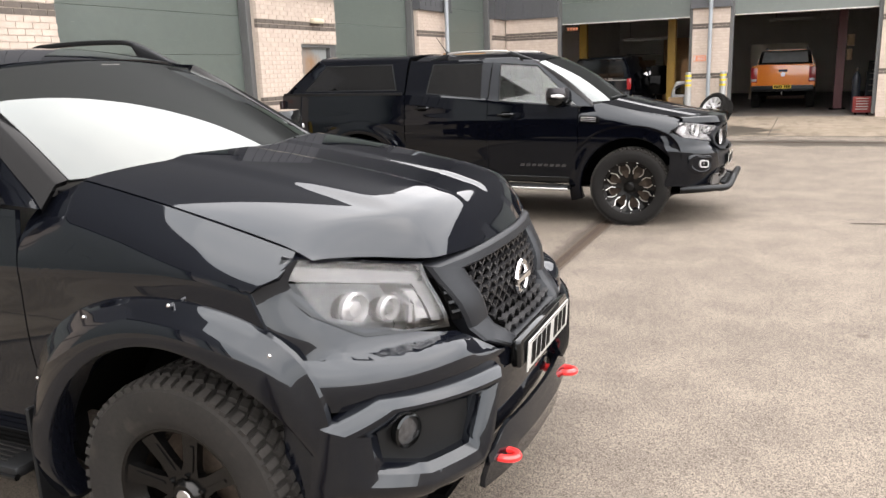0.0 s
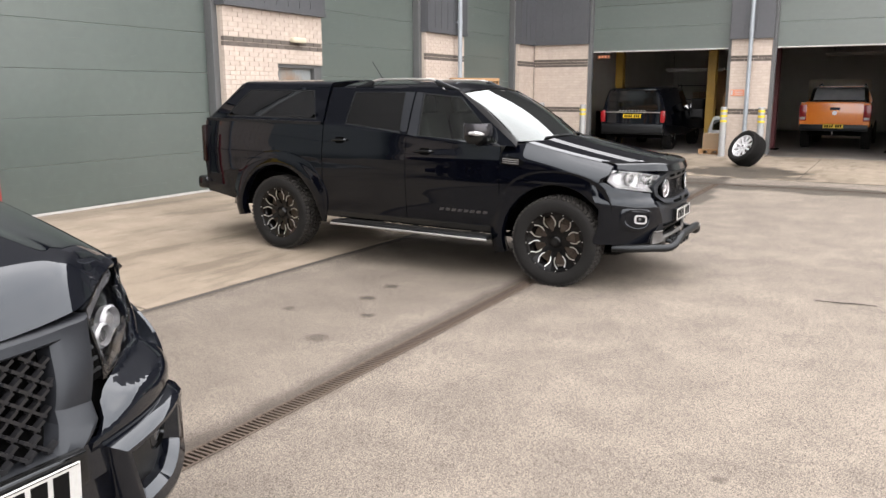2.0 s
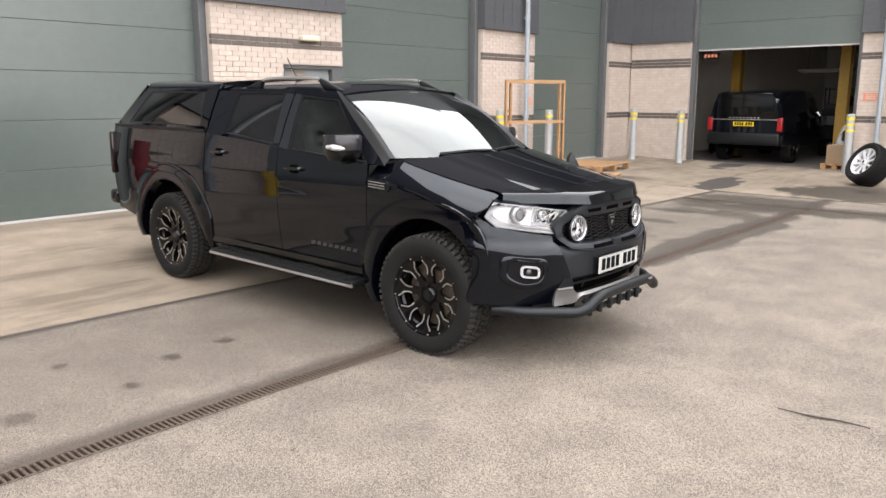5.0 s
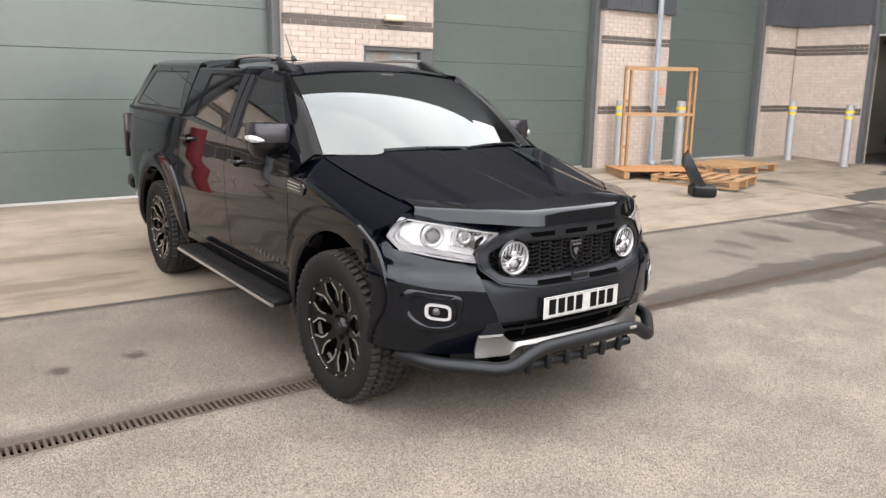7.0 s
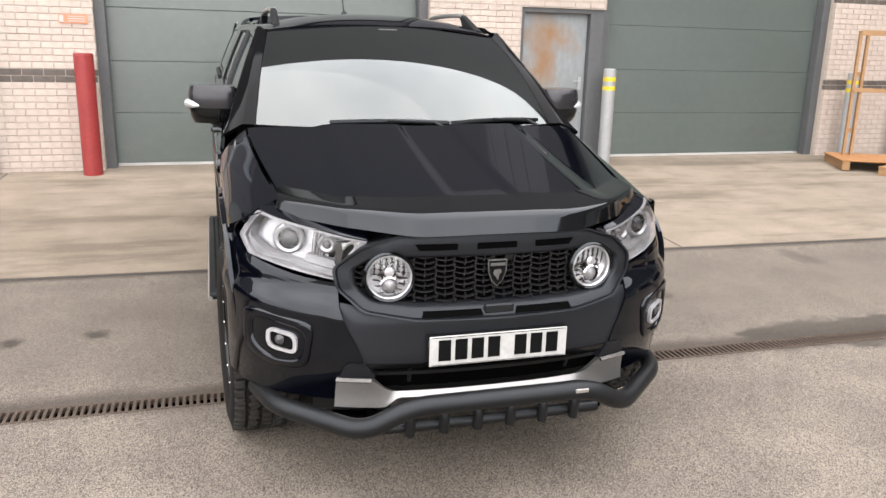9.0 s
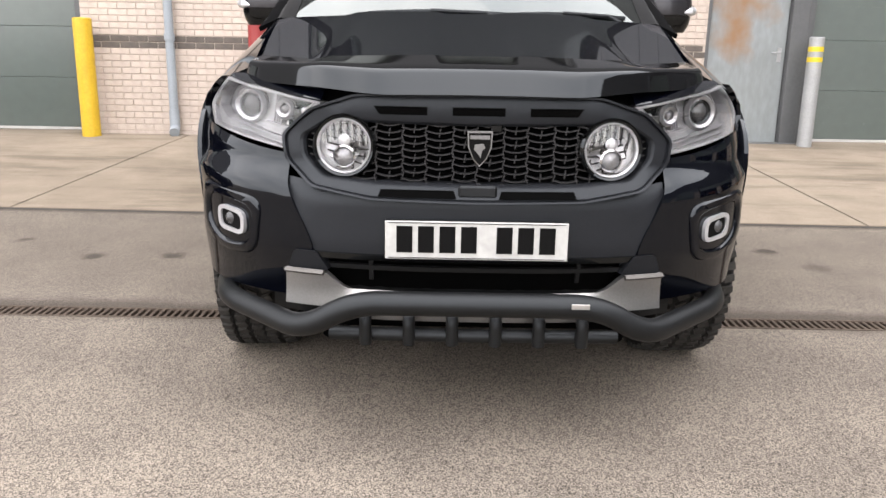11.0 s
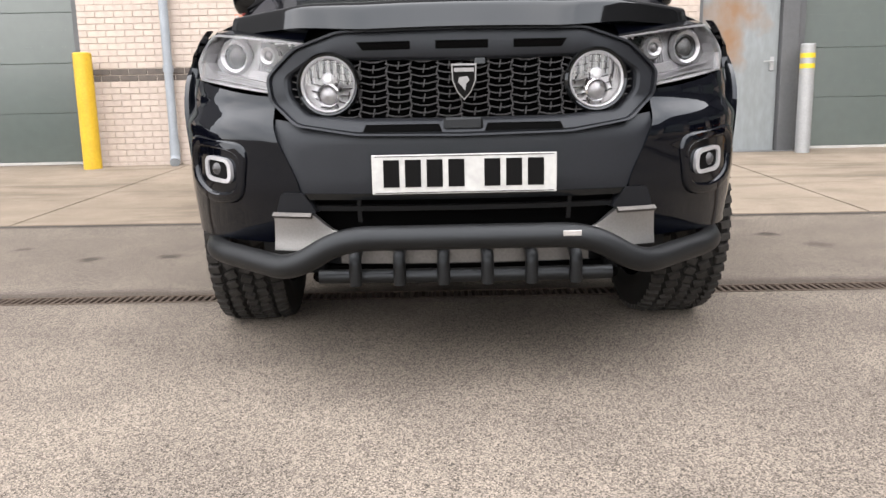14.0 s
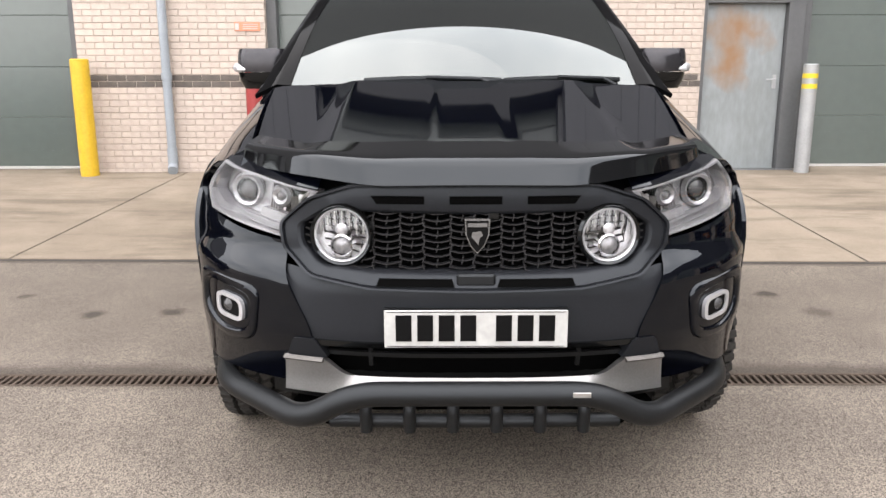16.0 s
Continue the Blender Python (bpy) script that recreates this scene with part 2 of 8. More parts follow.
M_CONCRETE = paving("apron_concrete", (0.172, 0.140, 0.106), (0.240, 0.199, 0.154), 0.18, 220,
                    # Darker band on the concrete along the foot of the west front.
                    (("X", -8.35, 0.5, 0.35, (0.09, 0.075, 0.058), 0.0),),
                    ((-2.05, 20.0, 0.32, 0.6), (-1.25, 20.3, 0.24, 0.8), (-1.1, 21.3, 0.16, 0.75), (-3.0, 20.4, 0.30, 0.5), (-6.3, 18.9, 0.28, 0.6), (-5.9, 17.3, 0.22, 0.4)),
                    0.0012, ((-2.15, 19.75, 1.2, 1.2, 0.9), (-0.95, 18.9, 0.5, 0.32, 0.7), (-0.9, 19.9, 0.24, 0.18, 0.6), (-6.1, 19.0, 0.5, 0.26, 0.6), (-5.6, 17.4, 0.2, 0.09, 0.6)), (0.098, 0.078, 0.057))
M_JOINT = surface("joint_filler", (0.040, 0.034, 0.028), scale=8, rough=0.9)
M_BRICK = surface("cream_brick", (0.452, 0.382, 0.330), (0.363, 0.303, 0.257), scale=9, fine=90, rough=0.8, bump=0.002, bump_scale=120, island=0.09)
M_BRICK_DARK = surface("brown_brick", (0.100, 0.083, 0.070), (0.065, 0.055, 0.048), scale=9, fine=90, rough=0.8, bump=0.002, bump_scale=120, island=0.14)
M_MORTAR = surface("mortar", (0.39, 0.335, 0.288), scale=20, rough=0.9, bump=0.002)
M_DOORGREEN = surface("green_door_sheet", (0.077, 0.095, 0.086), (0.066, 0.082, 0.074), scale=0.7, fine=9, rough=0.28, rough2=0.38, bump=0.0006, bump_scale=160, spec=0.85)
M_CLAD = surface("grey_cladding", (0.060, 0.062, 0.068), (0.049, 0.052, 0.057), scale=1.2, fine=12, rough=0.4, rough2=0.55)
M_UPPER = surface("dark_upper_cladding", (0.016, 0.017, 0.019), (0.012, 0.013, 0.014), scale=1.2, fine=12, rough=0.5, rough2=0.6)
M_FRAME = surface("grey_steel_frame", (0.080, 0.083, 0.085), scale=3, fine=30, rough=0.5)
M_STEELDOOR = rusty_door()
M_PIPE = surface("grey_downpipe", (0.252, 0.282, 0.306), scale=5, rough=0.45)
M_YELLOW = surface("yellow_paint", (0.560, 0.364, 0.021), (0.462, 0.287, 0.014), scale=6, fine=40, rough=0.5, spots=(7, 0.66, (0.245, 0.168, 0.035)))
M_RED = surface("red_paint", (0.252, 0.027, 0.024), (0.204, 0.018, 0.018), scale=6, fine=40, rough=0.5)
M_GALV = surface("galvanised_steel", (0.330, 0.336, 0.336), (0.270, 0.276, 0.276), scale=9, fine=50, rough=0.5, metal=0.3)
M_TAPE = surface("yellow_tape", (0.637, 0.465, 0.022), scale=10, rough=0.45)
M_IRON = surface("cast_iron_grate", (0.085, 0.063, 0.048), (0.045, 0.034, 0.027), scale=20, rough=0.8, bump=0.002, spec=0.2)
# Near-zero black: shade of recesses and undersides put into colour; black parts too.
M_DARK = surface("shade_and_black_parts", (0.0016, 0.0016, 0.0016), scale=4, rough=0.9, spec=0.02)
M_WOOD = surface("pallet_wood", (0.330, 0.192, 0.090), (0.240, 0.132, 0.060), scale=3, fine=40, rough=0.8, bump=0.002, stretch=(1, 1, 8))
M_PLY = surface("orange_plywood", (0.36, 0.17, 0.062), (0.28, 0.125, 0.045), scale=2.5, fine=30, rough=0.75, bump=0.001)
M_CARD = surface("cardboard", (0.252, 0.174, 0.108), scale=4, rough=0.85)
M_WHITE = surface("white_paint", (0.42, 0.41, 0.39), scale=4, rough=0.5)
M_SIGN = surface("orange_sign", (0.595, 0.210, 0.112), scale=12, rough=0.5)
M_SHOPWALL = surface("workshop_wall", (0.80, 0.77, 0.73), (0.68, 0.655, 0.62), scale=1.0, rough=0.8)
M_SHOPFLOOR = surface("workshop_floor", (0.17, 0.155, 0.14), (0.10, 0.092, 0.083), scale=1.2, rough=0.5)
M_PAINT = surface("black_car_paint", (0.0012, 0.0015, 0.0030), (0.0009, 0.0011, 0.0023), scale=2, fine=20, rough=0.015, rough2=0.03, spec=0.38, tint=(0.88, 0.95, 1.0))
M_GLOSSPLASTIC = surface("gloss_black_plastic", (0.003, 0.003, 0.003), scale=3, rough=0.05, rough2=0.09, spec=0.45, tint=(0.88, 0.95, 1.0))
M_ACRYLIC = surface("smoked_acrylic", (0.004, 0.004, 0.0043), scale=3, rough=0.03, rough2=0.06, spec=0.42, tint=(0.88, 0.95, 1.0))
M_MATT = surface("matt_black_plastic", (0.0046, 0.0046, 0.0049), (0.0034, 0.0034, 0.0036), scale=4, fine=200, rough=0.40, rough2=0.5, bump=0.0002, bump_scale=900, spec=0.32, tint=(0.88, 0.95, 1.0))
M_RUBBER = surface("tyre_rubber", (0.0100, 0.0095, 0.009), (0.0065, 0.0062, 0.006), scale=7, fine=60, rough=0.75, rough2=0.85, spots=(9, 0.62, (0.009, 0.0082, 0.0074)), spec=0.16)
M_RIM = surface("satin_black_alloy", (0.0025, 0.0025, 0.0025), scale=5, rough=0.18, rough2=0.24, spec=0.3)
M_MILLED = surface("milled_alloy", (0.72, 0.71, 0.69), scale=30, rough=0.35, metal=1.0)
M_CHROME = surface("chrome", (0.72, 0.72, 0.73), (0.68, 0.68, 0.69), scale=3, rough=0.06, rough2=0.1, metal=1.0)
M_SATIN = surface("satin_silver", (0.50, 0.49, 0.48), (0.45, 0.44, 0.43), scale=4, fine=120, rough=0.3, rough2=0.4, metal=0.9)
M_LAMPWHITE = surface("white_lamp_plastic", (0.42, 0.42, 0.415), scale=5, rough=0.3)
M_LAMPDARK = surface("dim_lamp_glass", (0.05, 0.05, 0.052), (0.03, 0.03, 0.031), scale=60, rough=0.12, rough2=0.2)
M_CHROMEWHITE = surface("bright_chrome_surround", (0.50, 0.50, 0.515), (0.43, 0.43, 0.445), scale=4, rough=0.28, rough2=0.34, metal=0.55)
M_CLEAR = glass("clear_lens", (0.92, 0.92, 0.92), r0=0.022, power=6.0)
M_WINDSCREEN = glass("windscreen_glass", (0.006, 0.008, 0.007), r0=0.095, power=3.7, sheen=(0.95, 1.0, 0.98))
M_TINT = glass("tinted_glass", (0.02, 0.022, 0.022))
M_SIDEGLASS = glass("side_glass", (0.34, 0.40, 0.37), r0=0.05)
M_INTERIOR = surface("interior_trim", (0.085, 0.082, 0.078), (0.06, 0.058, 0.055), scale=6, fine=80, rough=0.7, spec=0.3)
M_PLATE = surface("white_plate", (0.40, 0.40, 0.385), scale=12, rough=0.35)
M_PLATEY = surface("yellow_plate", (0.75, 0.50, 0.02), scale=12, rough=0.35)
M_INK = surface("black_ink", (0.003, 0.003, 0.003), scale=9, rough=0.7, spec=0.08)
M_ORANGE = surface("orange_car_paint", (0.75, 0.22, 0.03), (0.66, 0.18, 0.025), scale=2, rough=0.25, coat=1.0)
M_SMOKED = surface("smoked_lamp_lens", (0.006, 0.001, 0.001), scale=9, rough=0.1)
M_REDLENS = surface("red_lamp_lens", (0.27, 0.012, 0.015), scale=9, rough=0.15)
M_REDHOOK = surface("red_tow_hook", (0.80, 0.03, 0.03), scale=9, rough=0.3, coat=0.5)
M_REFLECTOR = surface("lamp_reflector", (0.64, 0.64, 0.65), (0.50, 0.50, 0.51), scale=30, fine=120, rough=0.25, rough2=0.38, metal=0.6)
M_DUSTY = surface("dusty_tyre_rubber", (0.014, 0.0125, 0.011), (0.008, 0.0073, 0.0066), scale=9, fine=70, rough=0.85, spec=0.3, spots=(14, 0.58, (0.022, 0.0195, 0.0165)))
M_OCHRE = surface("ochre_lift_paint", (0.30, 0.175, 0.018), (0.22, 0.125, 0.014), scale=4, fine=30, rough=0.5)
M_MAROON = surface("maroon_lift_paint", (0.11, 0.023, 0.027), (0.075, 0.015, 0.018), scale=4, fine=30, rough=0.5)
M_PALEBOARD = surface("pale_board", (0.74, 0.68, 0.57), scale=3, rough=0.7)
M_BROWNBOARD = surface("brown_board", (0.27, 0.15, 0.068), (0.20, 0.11, 0.05), scale=3, fine=30, rough=0.7)
# Pale grey base colour stands in for sky mirrored in a window.
M_SKYGLASS = surface("sky_grey_glass", (0.30, 0.32, 0.33), (0.24, 0.26, 0.27), scale=5, rough=0.18, rough2=0.3)
M_BLUE = surface("faded_blue_paint", (0.014, 0.020, 0.032), scale=4, rough=0.5)
M_SATINBLACK = surface("satin_black_moulding", (0.0105, 0.0113, 0.0135), (0.0082, 0.0088, 0.0106), scale=5, fine=120, rough=0.36, rough2=0.46, bump=0.00015, bump_scale=900, spec=0.26, tint=(0.88, 0.95, 1.0))
M_LAMPGREY = surface("lamp_bowl_grey", (0.30, 0.30, 0.31), (0.20, 0.20, 0.21), scale=24, fine=90, rough=0.2, rough2=0.3, metal=0.3)
M_DULLSILVER = surface("dull_silver", (0.22, 0.22, 0.22), scale=20, rough=0.35, metal=0.9)
M_MIRRORCAP = surface("mirror_cap_grey", (0.034, 0.033, 0.036), (0.026, 0.025, 0.028), scale=6, fine=60, rough=0.16, rough2=0.22, metal=0.5)
M_SMOKY = surface("smoky_lamp_plastic", (0.185, 0.183, 0.19), (0.14, 0.138, 0.143), scale=6, rough=0.25, rough2=0.35)
M_LAMPSTRIP = surface("grey_light_guide", (0.105, 0.105, 0.11), (0.075, 0.075, 0.08), scale=14, fine=80, rough=0.2, rough2=0.3)
M_FACET = surface("faceted_reflector", (0.38, 0.38, 0.39), (0.27, 0.27, 0.28), scale=24, fine=90, rough=0.14, rough2=0.22, metal=0.5)
# Gloss cut far down to take bright reflections off pillars and an open door.
M_PILLAR = surface("low_gloss_pillar_black", (0.0025, 0.0025, 0.0027), (0.002, 0.002, 0.0022), scale=8, fine=90, rough=0.06, rough2=0.10, spec=0.07)
M_PAINT_FLAKE = surface("black_metallic_car_paint", (0.0030, 0.0036, 0.0056), (0.0024, 0.0028, 0.0045), scale=3, fine=300, rough=0.015, rough2=0.035, spec=0.55, tint=(0.88, 0.95, 1.0))
M_TREAD = surface("scuffed_tread_rubber", (0.026, 0.024, 0.022), (0.015, 0.014, 0.013), scale=9, fine=80, rough=0.8, rough2=0.9, spec=0.25)
M_TREAD_DARK = surface("tread_rubber", (0.027, 0.0245, 0.022), (0.015, 0.014, 0.0125), scale=9, fine=80, rough=0.8, rough2=0.9, spec=0.25)
M_WHEELSILVER = surface("silver_wheel_paint", (0.60, 0.60, 0.61), (0.52, 0.52, 0.53), scale=6, fine=80, rough=0.32, rough2=0.42, metal=0.25)
M_BRUSHED = surface("brushed_skid_metal", (0.30, 0.295, 0.29), (0.25, 0.245, 0.24), scale=5, fine=160, rough=0.36, rough2=0.46, metal=0.9)
M_MESH = surface("grille_mesh_plastic", (0.009, 0.009, 0.010), (0.006, 0.006, 0.007), scale=6, fine=120, rough=0.35, rough2=0.45, spec=0.4)
# Darker copy of the brushed skid metal: shade and dim reflection as colour.
M_SKIDSHADE = surface("shaded_skid_metal", (0.13, 0.122, 0.115), (0.09, 0.085, 0.08), scale=6, fine=120, rough=0.45, rough2=0.55, metal=0.7)

# ---- mesh helpers ----
def part(name, bm, material, parent=None, label="", smooth=32, flip=True):
    """Links a bmesh as one mesh object, under a thing or a part."""
    if flip:
        bmesh.ops.recalc_face_normals(bm, faces=bm.faces)
    me = bpy.data.meshes.new(name)
    bm.to_mesh(me)
    bm.free()
    if smooth:
        me.shade_smooth()
        me.set_sharp_from_angle(angle=radians(smooth))
    me.materials.append(material)
    ob = new(name, me)
    ob.parent = parent
    if label:
        ob["label"] = label
    return ob


def empty(name, m, label, category, group="", kind=""):
    ob = new(name)
    ob.matrix_basis = m
    ob.empty_display_size = 0.1
    return tagged(ob, label, category, group, kind)


def ramp01(a, b, x):
    t = min(1.0, max(0.0, (x - a) / (b - a)))
    return t * t * (3 - 2 * t)


def mix(a, b, t):
    return a + (b - a) * t


def span(a, b, n):
    return [a + (b - a) * i / (n - 1) for i in range(n)]


def box(bm, c, s, m=None, bevel=0.0, seg=1):
    """A box of centre c and size s, turned by m, with bevelled edges."""
    made = bmesh.ops.create_cube(bm, size=1.0)["verts"]
    for v in made:
        v.co = Vector((v.co.x * s[0], v.co.y * s[1], v.co.z * s[2]))
    if bevel:
        edges = list({e for v in made for e in v.link_edges})
        made = bmesh.ops.bevel(bm, geom=edges, offset=bevel, segments=seg, affect="EDGES", profile=0.5)["verts"]
    mm = Matrix.Translation(c) @ (m.to_4x4() if m is not None else Matrix())
    for v in {v for v in made}:
        v.co = mm @ v.co
    return bm


def loft(bm, rings, closed=True, caps=True):
    """Joins rings of points, all of one length, with quads."""
    vs = [[bm.verts.new(p) for p in r] for r in rings]
    n = len(vs[0])
    for a, b in zip(vs, vs[1:]):
        for i in range(n if closed else n - 1):
            j = (i + 1) % n
            bm.faces.new((a[i], a[j], b[j], b[i]))
    if caps and closed:
        bm.faces.new(vs[0][::-1])
        bm.faces.new(vs[-1])
    return bm


def tube(bm, pts, r, seg=12, caps=True):
    """A round bar along points; r is one radius or one for each point."""
    pts = [Vector(p) for p in pts]
    rings, up = [], None
    for i, p in enumerate(pts):
        d = (pts[min(i + 1, len(pts) - 1)] - pts[max(i - 1, 0)]).normalized()
        if up is None:
            up = d.orthogonal().normalized()
        up = (up - d * up.dot(d)).normalized()
        w = d.cross(up)
        rad = r[i] if isinstance(r, (list, tuple)) else r
        rings.append([p + rad * (up * math.cos(2 * math.pi * k / seg) + w * math.sin(2 * math.pi * k / seg)) for k in range(seg)])
    return loft(bm, rings, True, caps)


def arc_points(pts, radius, n=6):
    """Rounds the corners of a polyline."""
    pts = [Vector(p) for p in pts]
    out = [pts[0]]
    for a, b, c in zip(pts, pts[1:], pts[2:]):
        da, dc = (a - b), (c - b)
        r = min(radius, 0.45 * da.length, 0.45 * dc.length)
        p, q = b + da.normalized() * r, b + dc.normalized() * r
        for k in range(n + 1):
            t = k / n
            out.append(p * (1 - t) ** 2 + b * 2 * t * (1 - t) + q * t * t)
    return out + [pts[-1]]


def lathe(bm, profile, seg=48, m=None):
    """Turns (radius, height) pairs round the y axis; height counts towards -y."""
    mm = m or Matrix()
    rings = []
    for k in range(seg):
        a = 2 * math.pi * k / seg
        rings.append([mm @ Vector((r * math.cos(a), -h, r * math.sin(a))) for r, h in profile])
    vs = [[bm.verts.new(p) for p in ring] for ring in rings]
    for k in range(seg):
        a, b = vs[k], vs[(k + 1) % seg]
        for i in range(len(profile) - 1):
            bm.faces.new((a[i], a[i + 1], b[i + 1], b[i]))
    return bm


def sheet(bm, f, us, vs, th=0.012, away=(0, 0, 0)):
    """A curved sheet f(u, v) with a thickness th, laid towards the point away."""
    pts = [[Vector(f(u, v)) for v in vs] for u in us]
    nu, nv = len(us), len(vs)
    away = Vector(away)

    def normal(i, j):
        a = pts[min(i + 1, nu - 1)][j] - pts[max(i - 1, 0)][j]
        b = pts[i][min(j + 1, nv - 1)] - pts[i][max(j - 1, 0)]
        n = a.cross(b)
        if n.length < 1e-9:
            return (away - pts[i][j]).normalized()
        n.normalize()
        return n if n.dot(away - pts[i][j]) > 0 else -n
    top = [[bm.verts.new(pts[i][j]) for j in range(nv)] for i in range(nu)]
    low = [[bm.verts.new(pts[i][j] + th * normal(i, j)) for j in range(nv)] for i in range(nu)]
    for i in range(nu - 1):
        for j in range(nv - 1):
            bm.faces.new((top[i][j], top[i + 1][j], top[i + 1][j + 1], top[i][j + 1]))
            bm.faces.new((low[i][j], low[i][j + 1], low[i + 1][j + 1], low[i + 1][j]))
    for i in range(nu - 1):
        for j in (0, nv - 1):
            bm.faces.new((top[i][j], low[i][j], low[i + 1][j], top[i + 1][j]))
    for j in range(nv - 1):
        for i in (0, nu - 1):
            bm.faces.new((top[i][j], low[i][j], low[i][j + 1], top[i][j + 1]))
    return bm


def rounded(corners, r, n=4):
    """A 2D polygon with rounded corners."""
    out, k = [], len(corners)
    for i in range(k):
        a, b, c = (Vector(corners[(i + d) % k]) for d in (-1, 0, 1))
        da, dc = a - b, c - b
        rr = min(r, 0.45 * da.length, 0.45 * dc.length)
        p, q = b + da.normalized() * rr, b + dc.normalized() * rr
        for j in range(n + 1):
            t = j / n
            out.append(tuple(p * (1 - t) ** 2 + b * 2 * t * (1 - t) + q * t * t))
    return out


def along(corners, n):
    """n points on each side of a polygon."""
    out, k = [], len(corners)
    for i in range(k):
        a, b = Vector(corners[i]), Vector(corners[(i + 1) % k])
        out += [tuple(a.lerp(b, j / n)) for j in range(n)]
    return out


def prism(bm, poly, f, d0, d1):
    """Pushes a 2D polygon through the map f(a, b, depth), from depth d0 to d1, with fan caps."""
    lo = [bm.verts.new(f(a, b, d0)) for a, b in poly]
    hi = [bm.verts.new(f(a, b, d1)) for a, b in poly]
    n = len(poly)
    for i in range(n):
        j = (i + 1) % n
        bm.faces.new((lo[i], lo[j], hi[j], hi[i]))
    bm.faces.new(lo[::-1])
    bm.faces.new(hi)
    return bm


def collar(bm, outer, inner, f, d0, d1, soft=0.0, wide=0.22):
    """A frame between two polygons of equal length, mapped by f(a, b, depth); soft slopes its edges back."""
    steps = ((outer, d0), (outer, d1), (inner, d1), (inner, d0))
    if soft:
        part_way = lambda q: [(mix(a, c, q), mix(b, d, q)) for (a, b), (c, d) in zip(outer, inner)]
        steps = ((outer, d0), (outer, d1 - soft), (part_way(wide * 0.4), d1 - soft * 0.35), (part_way(wide), d1), (part_way(1 - wide), d1), (part_way(1 - wide * 0.4), d1 - soft * 0.35), (inner, d1 - soft), (inner, d0))
    rings = [[bm.verts.new(f(a, b, d)) for a, b in poly] for poly, d in steps]
    n = len(outer)
    for r in range(len(rings)):
        a, b = rings[r], rings[(r + 1) % len(rings)]
        for i in range(n):
            j = (i + 1) % n
            bm.faces.new((a[i], a[j], b[j], b[i]))
    return bm

# ---- the yard: tarmac, drains, concrete aprons ----
FACE_W, FACE_N = -8.42, 23.4          # the brick faces of the two building fronts
DOOR_W, DOOR_N = -8.70, 23.66         # the planes of their shutters
DRAIN_X, DRAIN_Y = -1.955, 17.25
SKEW = 0.02                           # the long drain drifts towards the west front by this much a metre
NORTH_RISE, SHOP_Z = 0.07, 0.06         # how far the north apron climbs, and the floor behind it
EDGE_W, EDGE_N = -4.22, 18.55         # where the concrete aprons begin


TURN_W = Matrix.Translation((FACE_W, 12, 0)) @ pose(0, 0, 0, 0, 0, 2.0) @ Matrix.Translation((-FACE_W, -12, 0))   # the west front is a little off square


def ground_z(x, y):
    west = 0.17 * min(1.0, max(0.0, (EDGE_W - x) / (EDGE_W - FACE_W)))
    north = NORTH_RISE * min(1.0, max(0.0, (y - EDGE_N) / (FACE_N - EDGE_N)))
    return max(west, north)


def tarmac():
    bm = bmesh.new()
    xs = [-400, -60, -20, DRAIN_X - 0.07, DRAIN_X + 0.07, 12, 60, 400]
    ys = [-400, -60, -18, DRAIN_Y - 0.07, DRAIN_Y + 0.07, 60, 400]
    vs = [[bm.verts.new((x - (SKEW * (y - 7.0) if abs(x - DRAIN_X) < 0.1 else 0.0), y, 0)) for y in ys] for x in xs]
    for i in range(len(xs) - 1):
        for j in range(len(ys) - 1):
            long_drain = i == 3 and j == 2
            cross_drain = j == 3 and 2 <= i <= 4
            if not (long_drain or cross_drain):
                bm.faces.new((vs[i][j], vs[i + 1][j], vs[i + 1][j + 1], vs[i][j + 1]))
    return tagged(part("ground", bm, M_TARMAC, smooth=0), "worn pale grey tarmac yard with fine stone chippings", "ground", kind="structure")


ground = tarmac()


def apron_slab(name, x0, x1, y0, y1):
    """One concrete bay, which rises towards the building, 12 mm proud of the tarmac."""
    bm = bmesh.new()
    g = 0.010
    sheet(bm, lambda u, v: (u, v, ground_z(u, v) + 0.008), span(x0 + g, x1 - g, 9), span(y0 + g, y1 - g, 9), 0.10, (0, 0, -50))
    return part(name, bm, M_CONCRETE, smooth=20)


apron = empty("pavement", Matrix(), "pale concrete apron slabs with oil stains before the shutters", "pavement", kind="structure")
bm = bmesh.new()
sheet(bm, lambda u, v: (u, v, ground_z(u, v) + 0.0025), span(FACE_W - 0.7, EDGE_W, 5), span(-26.6, EDGE_N, 3), 0.05, (0, 0, -50))
sheet(bm, lambda u, v: (u, v, ground_z(u, v) + 0.0015), span(FACE_W - 0.7, 22, 25), span(EDGE_N, FACE_N + 0.4, 9), 0.05, (0, 0, -50))
part("joint_bed", bm, M_JOINT, apron, "dark joint filler")
west_joints = [5.75 + 6.3 * k for k in range(-5, 2)] + [EDGE_N]
for y0, y1 in zip(west_joints, west_joints[1:]):
    apron_slab("slab", FACE_W - 0.68, EDGE_W - 0.035, y0, y1).parent = apron
north_joints = [FACE_W - 0.68, -4.9, -0.9, 3.1, 7.1, 11.1, 15.1, 19.1]
for x0, x1 in zip(north_joints, north_joints[1:]):
    apron_slab("slab", x0, x1, EDGE_N + 0.035, FACE_N + 0.36).parent = apron

# ---- the two building fronts ----
COURSE, BRICK_L, BRICK_H = 0.075, 0.215, 0.065
BRICK_TOP = 3.12
bricks_to_lay = []                     # filled by piers, laid at the end of the file


